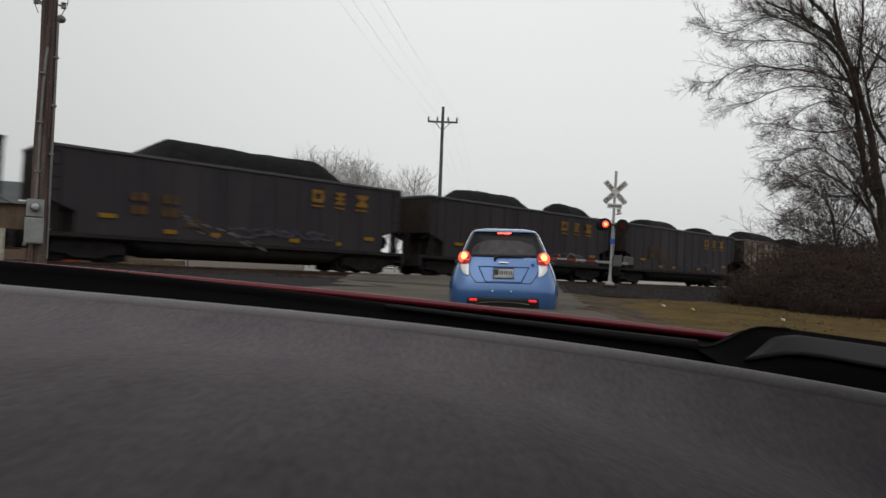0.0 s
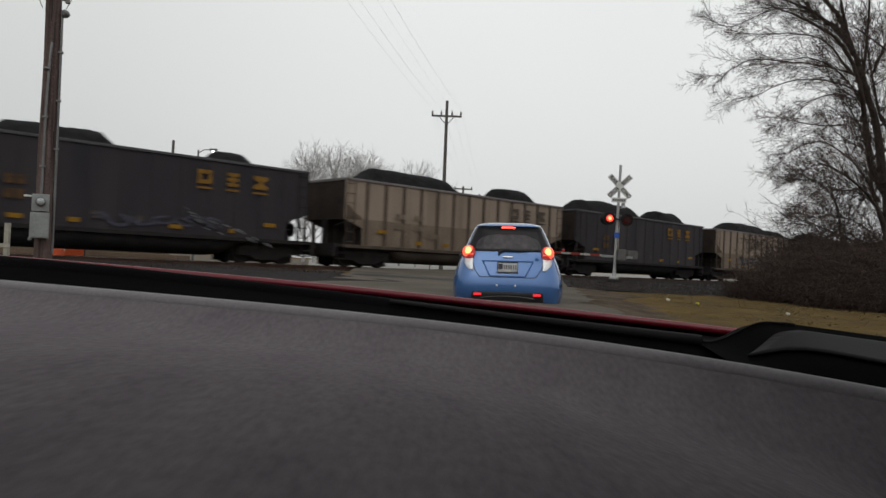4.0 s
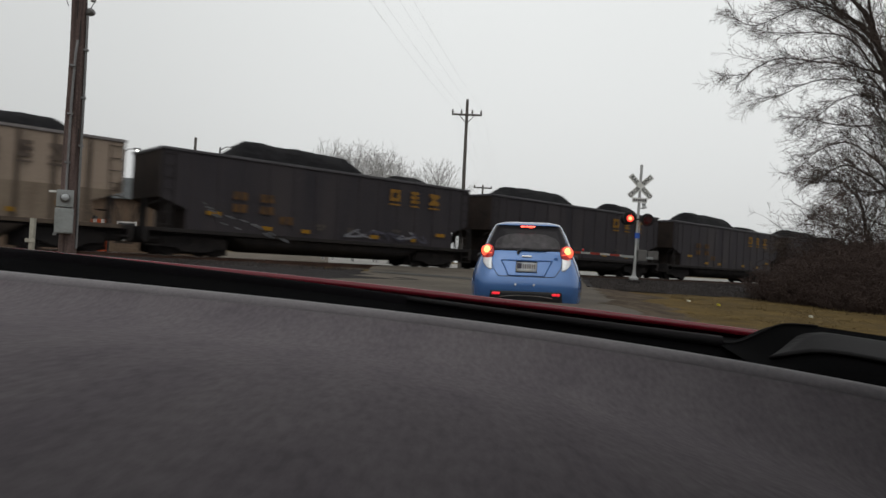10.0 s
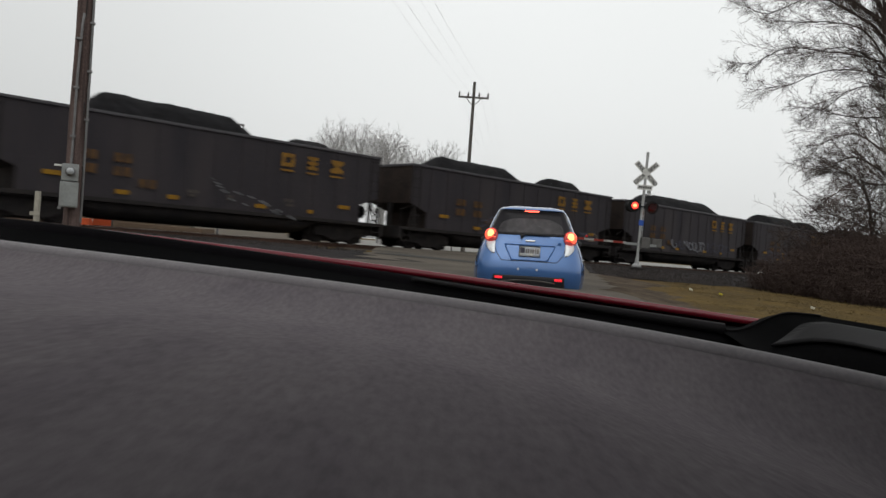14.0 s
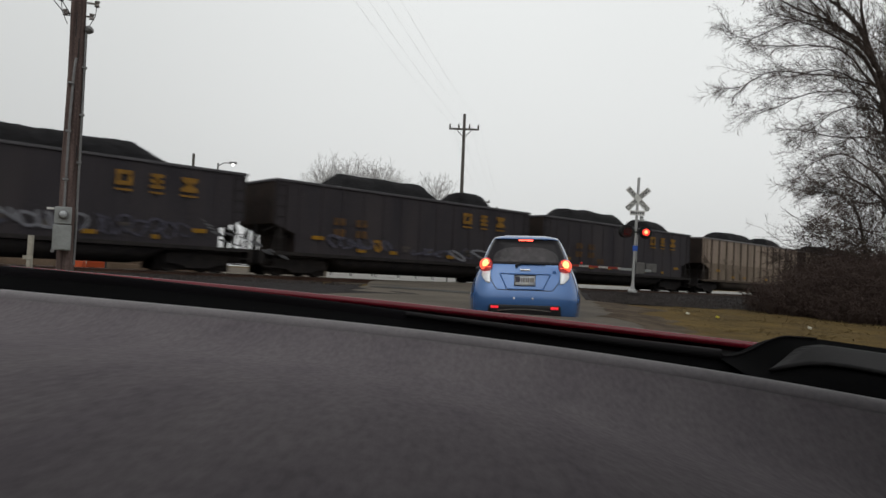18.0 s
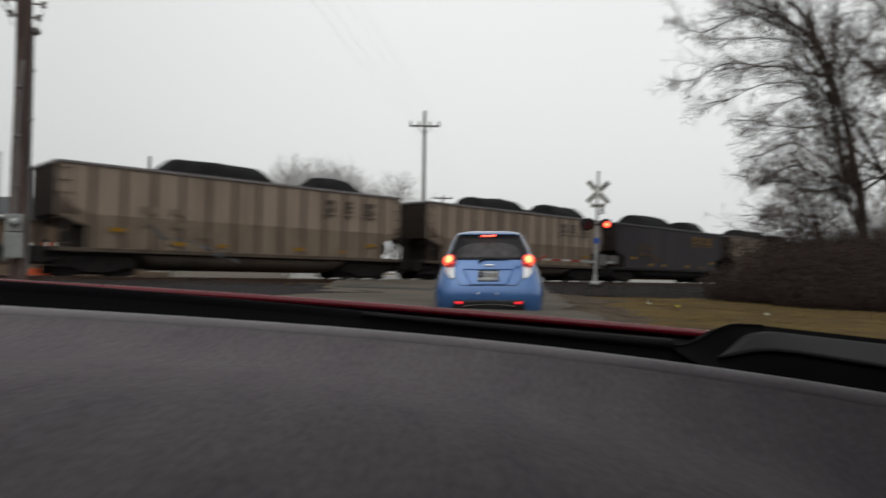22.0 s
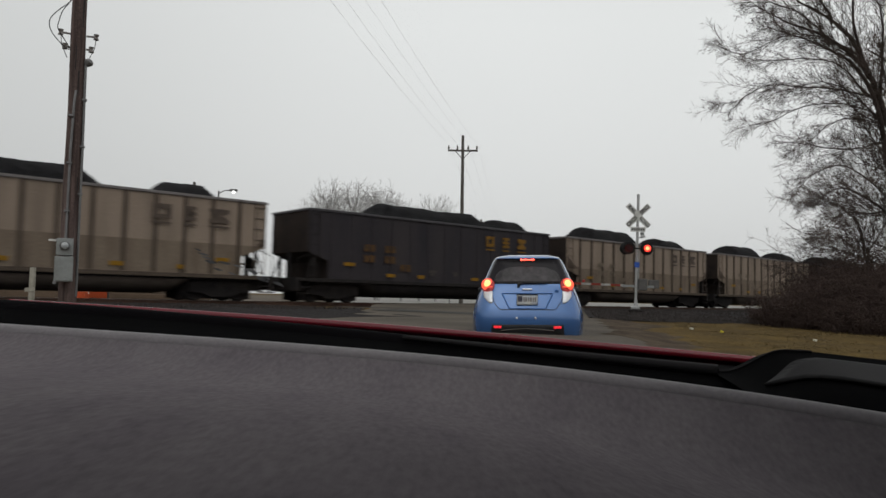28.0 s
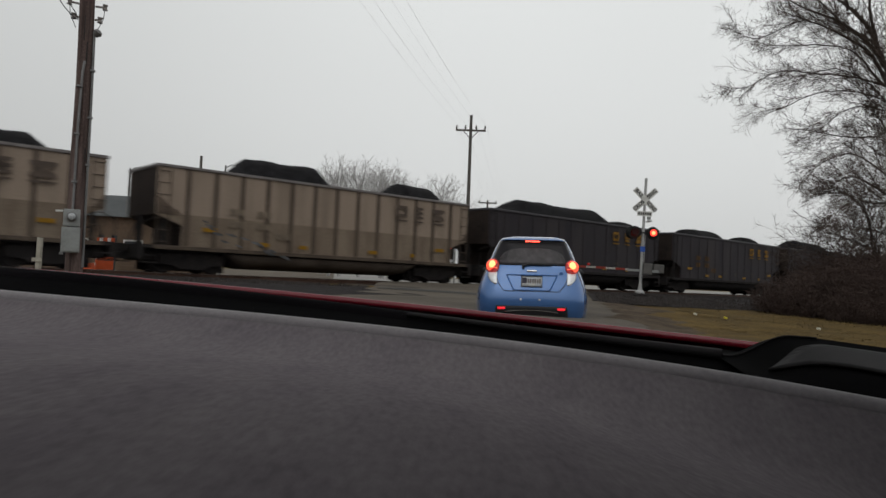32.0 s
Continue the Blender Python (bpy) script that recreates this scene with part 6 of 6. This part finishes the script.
    # a young tree with a slanting stem among the brush
    bough_tree((16.2, 27.9, 0.2), [
        ([(0.1, -0.3), (-0.1, 1.6), (-0.4, 2.8), (-0.7, 3.8), (-1.3, 4.6), (-2.2, 4.8)], 0.09, 0.012, 0.3, (0, 0.1)),
        ([(-0.3, 2.4), (-1.0, 2.8), (-1.9, 3.0), (-2.9, 3.1)], 0.04, 0.012, 0.1, (0, -0.2)),
        ([(-0.1, 1.6), (-0.8, 2.1), (-1.7, 2.3), (-2.8, 2.5), (-3.6, 2.3)], 0.04, 0.012, 0.1, (0, 0.2)),
        ([(-0.4, 2.8), (0.2, 3.8), (0.5, 4.8)], 0.04, 0.012, 0.1, (0, 0.2))],
        12, "young bare tree among the brush", minr=0.0050, density=8.0, reach_in=0.74)
    # right-hand tree
    bare_tree((18.6, 24.5, 0.1), [
        (((0.02, 0, 1), (-0.12, 0, 1)), 16.0, 0.21, [(0.45, (-1, 0.1, 0.9), 5.5, 0.09), (0.55, (0.9, 0.1, 0.8), 6, 0.11), (0.62, (-0.9, 0.2, 0.9), 5.0, 0.10), (0.72, (0.8, -0.2, 1), 5, 0.09), (0.8, (-0.7, 0.2, 1), 4.5, 0.08)])],
        21, Vector((-0.3, 0, 0.5)), "tall bare tree with an upright trunk", droop=0.03)
    bare_tree((20.5, 30.0, 0.2), [
        (((0.05, 0, 1), (0.1, 0, 1)), 13.0, 0.26, [(0.4, (-1, 0.1, 0.9), 5.5, 0.10), (0.5, (0.9, 0.1, 0.8), 5, 0.10), (0.65, (-0.9, 0.2, 1.0), 4.5, 0.08)])],
        27, Vector((-0.2, 0, 0.5)), "bare tree behind the brush", droop=0.03)

    # the brush: a dense brown thicket of thin stems
    rng = random.Random(8)
    for bi, (cx, cy, rx, ry, h, n) in enumerate(BRUSH):
        tw = Twigs()
        root = empty("brush_thicket", Matrix.Translation((cx, cy, ground_z(cx, cy))), "dense brown leafless brush beside the gravel", "bush", "brush by the track")
        for k in range(n):
            a, rr = rng.uniform(0, 6.283), math.sqrt(rng.random())
            p = Vector((rx * rr * math.cos(a), ry * rr * math.sin(a), -0.05))
            d = Vector((p.x / rx * 0.45 + rng.gauss(0, 0.25), p.y / ry * 0.3 + rng.gauss(0, 0.25), 1)).normalized()
            ln_ = h * (1 - 0.45 * rr * rr) * rng.uniform(0.55, 1.08)
            pts = [p]
            for i in range(5):
                d = (d + Vector((rng.gauss(0, 0.16), rng.gauss(0, 0.16), rng.gauss(0, 0.05)))).normalized()
                pts.append(pts[-1] + d * ln_ / 5)
            tw.bar(pts, 0.014, 0.004, 3)
            for j in range(13):
                i = rng.randint(1, 4)
                d2 = Vector((rng.gauss(0, 1), rng.gauss(0, 1), rng.uniform(-0.3, 1.0))).normalized()
                q = pts[i] + (pts[i + 1] - pts[i]) * rng.random()
                l2 = ln_ * rng.uniform(0.12, 0.30)
                q2 = q + d2 * l2 * 0.5
                d3 = (d2 + Vector((rng.gauss(0, 0.4), rng.gauss(0, 0.4), rng.gauss(0, 0.3)))).normalized()
                tw.bar([q, q2, q2 + d3 * l2 * 0.5], 0.009, 0.004, 3)
        tw.to("stems", M["brush"], root)


BRUSH = [(11.6, 24.4, 1.5, 1.3, 1.6, 420), (13.4, 24.2, 1.9, 1.6, 2.3, 620), (15.6, 24.0, 2.0, 1.8, 2.7, 700), (17.8, 23.6, 2.0, 1.8, 3.0, 700), (13.0, 22.6, 1.6, 1.0, 1.3, 380), (15.2, 22.0, 1.9, 1.0, 1.5, 420), (17.5, 21.4, 1.9, 1.2, 1.7, 420), (19.6, 22.6, 2.0, 2.0, 3.0, 520), (15.0, 26.8, 2.2, 1.5, 3.0, 500), (18.3, 26.5, 2.2, 1.5, 3.4, 600), (16.5, 29.5, 2.4, 1.6, 3.6, 600), (19.5, 29.0, 2.6, 1.6, 4.4, 600), (22.0, 26.0, 2.4, 2.0, 4.2, 600)]
build_trees()


def far_trees():
    rng = random.Random(31)
    protos_ = []
    for k in range(3):
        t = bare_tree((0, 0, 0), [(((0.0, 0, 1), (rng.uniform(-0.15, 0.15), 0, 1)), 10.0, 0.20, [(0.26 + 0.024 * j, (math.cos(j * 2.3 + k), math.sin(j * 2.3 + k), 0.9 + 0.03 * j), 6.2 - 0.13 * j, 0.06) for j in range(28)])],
                      50 + k, Vector((0, 0, 0.35)), "pale bare tree behind the train, haze put into its colour", droop=0.0, minr=0.012, lev=2, group="distant trees", mats=("twig_far", "twig_far"))
        protos_.append(t)
    for i, (x, y, sc) in enumerate(FAR_TREES):
        if i < 3:
            t = protos_[i]
            t.matrix_basis = pose(x, y, 0.0, 0, 0, i * 77)
        else:
            t = copy_thing(protos_[i % 3], pose(x, y, 0.0, 0, 0, i * 77))
        t.scale = (sc * 1.15, sc * 1.15, sc * 1.32)


FAR_TREES = [(-20.2, 120, 1.34), (-17.5, 124, 1.40), (-12.6, 118, 1.30), (-9.4, 124, 1.2), (-3.4, 120, 1.22), (-14.5, 130, 1.38), (-23.4, 128, 1.38), (-6.5, 128, 1.08)]
far_trees()


# ---- beyond the train ----
def house(x, y, w, d, h, rh, yaw, wall, label, z=0.2):
    root = empty("house", pose(x, y, z, 0, 0, yaw), label, "building")
    part("wall", boxm(-w / 2, w / 2, -d / 2, d / 2, -0.5, h), wall, root)
    bm = bmesh.new()
    e = 0.4
    a = [bm.verts.new(p) for p in ((-w / 2 - e, -d / 2 - e, h), (w / 2 + e, -d / 2 - e, h), (w / 2 + e, 0, h + rh), (-w / 2 - e, 0, h + rh), (-w / 2 - e, d / 2 + e, h), (w / 2 + e, d / 2 + e, h))]
    for f in ((0, 1, 2, 3), (3, 2, 5, 4), (0, 3, 4), (1, 5, 2), (0, 4, 5, 1)):
        bm.faces.new([a[i] for i in f])
    part("roof", bm, M["roof_grey"], root)
    for i, xx in enumerate(lin(-w / 2 + 1.4, w / 2 - 1.4, max(2, int(w / 3)))):
        wi = part("window", boxm(xx - 0.55, xx + 0.55, -d / 2 - 0.04, -d / 2 + 0.02, 1.0, 2.1, bevel=0.01), M["white"], root)
        part("pane", boxm(xx - 0.47, xx + 0.47, -d / 2 - 0.05, -d / 2 - 0.041, 1.08, 2.02), M["dark_win"], wi)
    return root


def container(x, y, l, h, yaw, mat, label, z=0.2):
    root = empty("shipping_container", pose(x, y, z, 0, 0, yaw), label, "container")
    part("body", boxm(-l / 2, l / 2, -1.2, 1.2, 0.1, h, bevel=0.02), mat, root)
    for xx in lin(-l / 2 + 0.3, l / 2 - 0.3, int(l / 0.5)):
        part("corrugation", boxm(xx - 0.09, xx + 0.09, -1.235, -1.201, 0.25, h - 0.15), mat, root)


def drum(x, y, z=0.45):
    root = empty("traffic_drum", pose(x, y, z), "orange traffic drum with pale bands", "traffic drum", "traffic drums")
    part("body", lathe(bmesh.new(), [(0.28, 0.0), (0.28, 0.06), (0.25, 0.08), (0.24, 0.9), (0.12, 0.95), (0.04, 1.0)], 18), M["orange"], root)
    for h in (0.35, 0.65):
        part("band", lathe(bmesh.new(), [(0.252, h), (0.252, h + 0.12)], 18), M["white"], root)


def barricade(x, y, yaw, z=0.4):
    root = empty("road_barricade", pose(x, y, z, 0, 0, yaw), "orange and white striped road barricade beyond the tracks", "barricade")
    for xx in (-0.26, 0.26):
        part("leg", boxm(xx - 0.05, xx + 0.05, -0.25, 0.25, 0.0, 1.75, bevel=0.01), M["sig_black"], root)
    for z0, z1 in ((1.40, 1.62), (0.25, 0.95)):
        bd = part("board", boxm(-0.36, 0.36, -0.29, -0.26, z0, z1, bevel=0.008), M["orange"], root)
        if z0 > 1:
            for xx in (-0.18, 0.14):
                part("stripe", boxm(xx - 0.07, xx + 0.07, -0.296, -0.291, z0 + 0.01, z1 - 0.01), M["white"], bd)


def build_back():
    house(-25.6, 45.0, 15.0, 8.0, 3.4, 1.6, 6, M["tan_wall"], "low tan house with a grey shingle roof behind the tracks", z=0.2)
    house(-42.0, 60.0, 14.0, 9.0, 3.4, 2.2, -4, M["pale_wall"], "pale house with a grey roof far behind the tracks", z=0.2)
    container(-19.85, 38.5, 1.1, 0.72, 2, M["orange"], "low orange skip beside the tracks", z=0.15)
    container(-16.4, 40.5, 4.6, 0.66, 3, M["tan_wall"], "long tan timber stack on the lot", z=0.15)
    barricade(-15.35, 31.0, 12)
    drum(-16.6, 33.0)


build_back()

# ---- the red car the view is taken from ----
def build_red_car():
    root = empty("red_car", pose(0, 0, 0), "red car seen over its grey dashboard and black cowl", "car")
    dy = lambda x: 0.682 - 0.25 * x - 0.25 * x * x - 0.25 * x ** 3
    dz = lambda x: 0.9890 - 0.0480 * x - 0.0574 * x * x - 0.0517 * x ** 3
    xs = lin(-0.85, 0.62, 60)

    def clampx(x):
        return max(-0.62, min(0.5, x))

    def dash(x, v):
        c = clampx(x)
        y0, z0 = dy(c) - 0.35 * (x - c), dz(c) - 0.03 * (x - c)
        # v from 0 (forward lip, turned under) to 1 (towards the seat)
        if v < 0.3:
            a = (v / 0.3) * 2.0 - 1.0
            return Vector((x, y0 + 0.012 - 0.016 * (a + 1) * 0.6, z0 - 0.012 * max(0.0, -a) ** 1.6 - 0.05 * max(0.0, -a) ** 4))
        t = (v - 0.3) / 0.7
        bead = 0.005 * (1 - min(1.0, t / 0.022)) ** 1.5
        # behind the edge a shallow trough, deeper to the right, then the padded swell and the roll-off to the seat
        d = t * (y0 + 0.34)
        trough = 0.018 * (1 - math.exp(-(d / 0.046) ** 1.5)) + 0.24 * max(0.0, x + 0.12) ** 2 * (1 - math.exp(-(d / 0.06) ** 1.5))
        rise = min(1.0, max(0.0, (d - 0.08) / 0.30))
        swell = 0.016 * rise * rise * (3 - 2 * rise)
        return Vector((x, y0 - 0.0072 - d, z0 - 0.0035 + bead * 0.7 - trough + swell - 0.20 * max(0.0, d - 0.50) ** 2))
    ob = part("dashboard", grid(bmesh.new(), dash, xs, lin(0, 0.3, 13) + lin(0.302, 0.322, 10) + lin(0.335, 1, 60)), M["dash"], root, "dashboard top under a grey carpet mat", smooth=True)
    # light caught along the mat's edge, painted as a paler roll
    part("mat_binding", tubem([(x, dy(clampx(x)) - 0.35 * (x - clampx(x)) - 0.002, dz(clampx(x)) - 0.03 * (x - clampx(x)) - 0.0030) for x in lin(-0.85, 0.62, 90)], 0.0098, 14), M["dash_edge"], root, "edge of the dash mat, its bright rim put into a paler colour", smooth=True)
    # dark gap behind the dash, down to the foot of the glass
    cy = lambda x: 0.955 - 0.2 * x - 0.2 * x * x
    cz = lambda x: 0.9959 - 0.0677 * x + 0.0076 * x * x + 0.0343 * x ** 3

    def gap(x, v):
        c = clampx(x)
        ya, za = dy(c) - 0.35 * (x - c) + 0.02, dz(c) - 0.03
        yb, zb = cy(c) - 0.012 - 0.3 * (x - c), cz(c) - 0.010
        return Vector((x, ya + (yb - ya) * v, za + (zb - za) * v - 0.012 * math.sin(math.pi * v)))
    part("glass_border", grid(bmesh.new(), gap, xs, lin(0, 1, 8)), M["frit"], root, "black border at the foot of the windshield")

    def cowl(x, v):
        c = clampx(x)
        y0, z0 = cy(c) - 0.3 * (x - c), cz(c)
        a = v * math.pi
        return Vector((x, y0 - 0.02 * math.cos(a) - 0.0, z0 - 0.034 + 0.034 * math.sin(a) ** 0.7))
    part("cowl", grid(bmesh.new(), cowl, [x for x in xs if x < 0.33], lin(0, 1, 13)), M["cowl"], root, "black plastic cowl", smooth=True)

    hy = lambda x: 1.58 - 0.22 * x - 0.1 * x * x
    hz = lambda x: 0.9807 - 0.0472 * x - 0.0077 * x * x

    def cowl_back(x, v):
        c = clampx(x)
        ya, za = cy(c) - 0.3 * (x - c) + 0.02, cz(c) - 0.03
        yb, zb = hy(x) + 0.020, hz(x) - 0.0225
        return Vector((x, ya + (yb - ya) * v, za + (zb - za) * v ** 0.8))
    part("hood_seal", grid(bmesh.new(), cowl_back, xs, lin(0, 1, 10)), M["frit"], root, "black strip behind the hood")
    # wiper lying on the cowl
    part("wiper_arm", tubem([(x, cy(x) - 0.015, cz(x) - 0.0035) for x in lin(-0.06, 0.318, 24)], [0.003 + 0.0035 * i / 23 for i in range(24)], 8), M["trim_panel"], root, "thin dark wiper arm", smooth=True)
    # hood, its rear edge rolled under
    def hood(x, v):
        y0, z0 = hy(x), hz(x)
        if v < 0.25:
            # undercut below the roll
            k = 1 - v / 0.25
            return Vector((x, y0 - 0.0047 + 0.034 * k, z0 - 0.0141 - 0.012 * k))
        if v < 0.5:
            a = (1 - (v - 0.25) / 0.25) * math.pi * 0.8
            return Vector((x, y0 - 0.008 * math.sin(a), z0 - 0.0078 * (1 - math.cos(a))))
        t = (v - 0.5) / 0.5
        return Vector((x, y0 + 0.75 * t, z0 - 0.05 * t - 0.10 * t * t))
    part("hood", grid(bmesh.new(), hood, lin(-1.05, 0.85, 40), lin(0, 0.5, 22) + lin(0.52, 1, 14)), M["red"], root, "glossy red hood with a rolled rear edge", smooth=True)
    # raised end of the cowl with its textured cover
    def endp(u, v):
        x = 0.315 + 0.42 * u
        rise = 0.5 - 0.5 * math.cos(math.pi * min(1, max(0, (x - 0.325) / 0.065)))
        top = 0.9705 + 0.0285 * rise - 0.085 * max(0, x - 0.41) - 0.0 * u
        y0 = 0.868 - 0.32 * (x - 0.315)
        prof = ((-0.16, -0.055), (-0.11, -0.030), (-0.045, -0.012), (-0.012, -0.004), (0.0, 0.0), (0.02, -0.004), (0.06, -0.05))
        k = v * (len(prof) - 1)
        i = min(len(prof) - 2, int(k))
        f = k - i
        return Vector((x, y0 + prof[i][0] + (prof[i + 1][0] - prof[i][0]) * f, top + (prof[i][1] + (prof[i + 1][1] - prof[i][1]) * f) * (0.4 + 0.6 * rise)))
    part("cowl_end", grid(bmesh.new(), endp, lin(0, 1, 50), lin(0, 1, 25)), M["frit"], root, "raised black cowl end", smooth=True)

    # lighter grey thread along the raised edge, a painted highlight
    part("cowl_lip", tubem([endp(u, 0.62) + Vector((0, -0.001, 0.001)) for u in lin(0.0, 0.24, 24)], 0.0014, 6), M["trim_panel"], root, smooth=True)

    def cover(u, v):
        x = 0.338 + 0.07 * v + (0.374 - 0.07 * v) * u
        p = endp((x - 0.315) / 0.42, 0.40 - (0.165 + 0.10 * min(1.0, 1.6 * u)) * (1 - v))
        return p + Vector((0, -0.002, 0.004))
    so = part("cowl_cover", grid(bmesh.new(), cover, lin(0, 1, 24), lin(0, 1, 10)), M["trim_panel"], root, "grey textured cover plate", smooth=True)
    md = so.modifiers.new("thick", 'SOLIDIFY')
    md.thickness, md.offset = 0.003, -1
    # glass, roof and cabin shell around the viewer
    def shield(u, v):
        x = -0.95 + 1.75 * u
        return Vector((x, 0.93 - 0.28 * abs(u - 0.5) - 0.86 * v, 0.955 + 0.46 * v + 0.06 * math.sin(v * math.pi)))
    gl = part("windshield", grid(bmesh.new(), shield, lin(0, 1, 14), lin(0, 1, 10)), M["glass"], root, "clear windshield glass", smooth=True)
    gl.visible_shadow = False
    # dried streaks on the glass
    r = random.Random(2)
    for k in range(16):
        t = k / 15
        u0, v0 = 0.396 + 0.042 * t + r.uniform(-0.004, 0.004), 0.212 - 0.046 * t + r.uniform(-0.008, 0.008)
        c = shield(u0, v0)
        n_ = (shield(u0 + 0.01, v0) - c).cross(shield(u0, v0 + 0.01) - c).normalized()
        if n_.y > 0:
            n_ = -n_
        a = (shield(u0 + 0.0016 + r.uniform(0, 0.0018), v0 - 0.002) - c)
        bm = bmesh.new()
        w = Vector((0, 0.0004, 0.0012)) * r.uniform(0.7, 1.5)
        q = [c + n_ * 0.002 + d for d in (-a - w * 0.3, -w, a - w * 0.3, a + w * 0.3, w, -a + w * 0.3)]
        bm.faces.new([bm.verts.new(p) for p in q])
        part("glass_streak", bm, M["smear"], gl, "pale dried streak on the glass")
    # the forward right piece is an added unseen board that shades the mat
    part("roof_lining", box(boxm(-1.0, 0.85, -2.4, 0.08, 1.42, 1.47), 0.16, 0.85, 0.08, 0.50, 1.40, 1.45), M["cabin"], root)
    for x in (-1.04, 0.54):
        if x < 0:
            part("side_panel", boxm(x, x + 0.05, -2.4, 0.62, 0.2, 0.92), M["cabin"], root)
        else:
            # unseen right wall set inwards and full height to keep light off the mat
            sp = part("side_panel", slab(bmesh.new(), [(-2.4, 0.2), (0.56, 0.2), (0.58, 0.99), (0.06, 1.415), (-2.4, 1.415)], -0.02, 0.02), M["cabin"], root)
            sp.matrix_basis = pose(0.455, 0, 0, 0, 0, 90)
        part("pillar", tubem([(x, 0.66, 0.95), (x, 0.04, 1.43)], 0.06, 8), M["cabin"], root)
    # added flap out of view that dims the right of the mat
    vs = part("sun_visor", boxm(-0.25, 0.25, -0.008, 0.008, -0.20, 0.0, bevel=0.006), M["cabin"], root)
    vs.matrix_basis = pose(0.28, 0.02, 1.42, 70, 0, 0)
    part("rear_panel", boxm(-1.0, 0.85, -2.45, -2.4, 0.2, 1.53), M["cabin"], root)
    part("cabin_floor", boxm(-1.0, 0.85, -2.4, 0.5, 0.18, 0.22), M["cabin"], root)
    for x in (-0.72, 0.12):
        s = part("seat_back", boxm(x - 0.25, x + 0.25, -0.95, -0.75, 0.3, 1.05, bevel=0.06), M["cabin"], root)
        part("headrest", boxm(x - 0.13, x + 0.13, -0.97, -0.86, 1.09, 1.28, bevel=0.04), M["cabin"], s)
    # outer body
    part("front_bumper", boxm(-1.1, 0.7, 2.05, 2.3, 0.25, 0.80, bevel=0.06), M["red"], root)
    for x in (-1.1, 0.62):
        part("fender", boxm(x, x + 0.12, -2.5, 2.1, 0.3, 0.80, bevel=0.04), M["red"], root)
    for x in (-1.0, 0.66):
        for y in (-1.6, 1.35):
            part("wheel", lathe(bmesh.new(), [(0.2, -0.1), (0.31, -0.1), (0.32, 0.0), (0.31, 0.1), (0.2, 0.1)], 24, 'x', pose(x, y, 0.32)), M["rubber"], root)


build_red_car()



# ---- what moves ----
def motions():
    for n, car in CARS:
        walk(car, [(t, Matrix.Translation(at(car_s(n, t), -1.6, RAIL_Z)) @ pose(0, 0, 0, 0, 0, HEAD)) for t in range(0, 33, 4)])
    period, first = 1.4258, 5.955
    for which, shutter in enumerate(FLASHERS):
        rows, t, shut = [], -period, None
        base = shutter.matrix_basis.copy()
        times = []
        k = -6
        while first + k * period / 2 < 34:
            # left goes dark when the right lights up, and back
            on = (k % 2 == 0) == (which == 1)
            times.append((first + k * period / 2, on))
            k += 1
        for (ta, on) in times:
            for dt, f in ((-0.035, 0), (0.0, 0.5), (0.035, 1)):
                tt = ta + dt
                if 0 <= tt <= 32:
                    rows.append((tt, base @ pose(0, 0, 0, 0, 0, (f if not on else 1 - f) * 170)))
        on0 = rows[0][1]
        rows = [(0.0, on0)] + [r for r in rows if r[0] > 0.02] if rows[0][0] > 0.02 else rows
        if rows[-1][0] < 31.98:
            rows.append((32.0, rows[-1][1]))
        walk(shutter, rows)


motions()
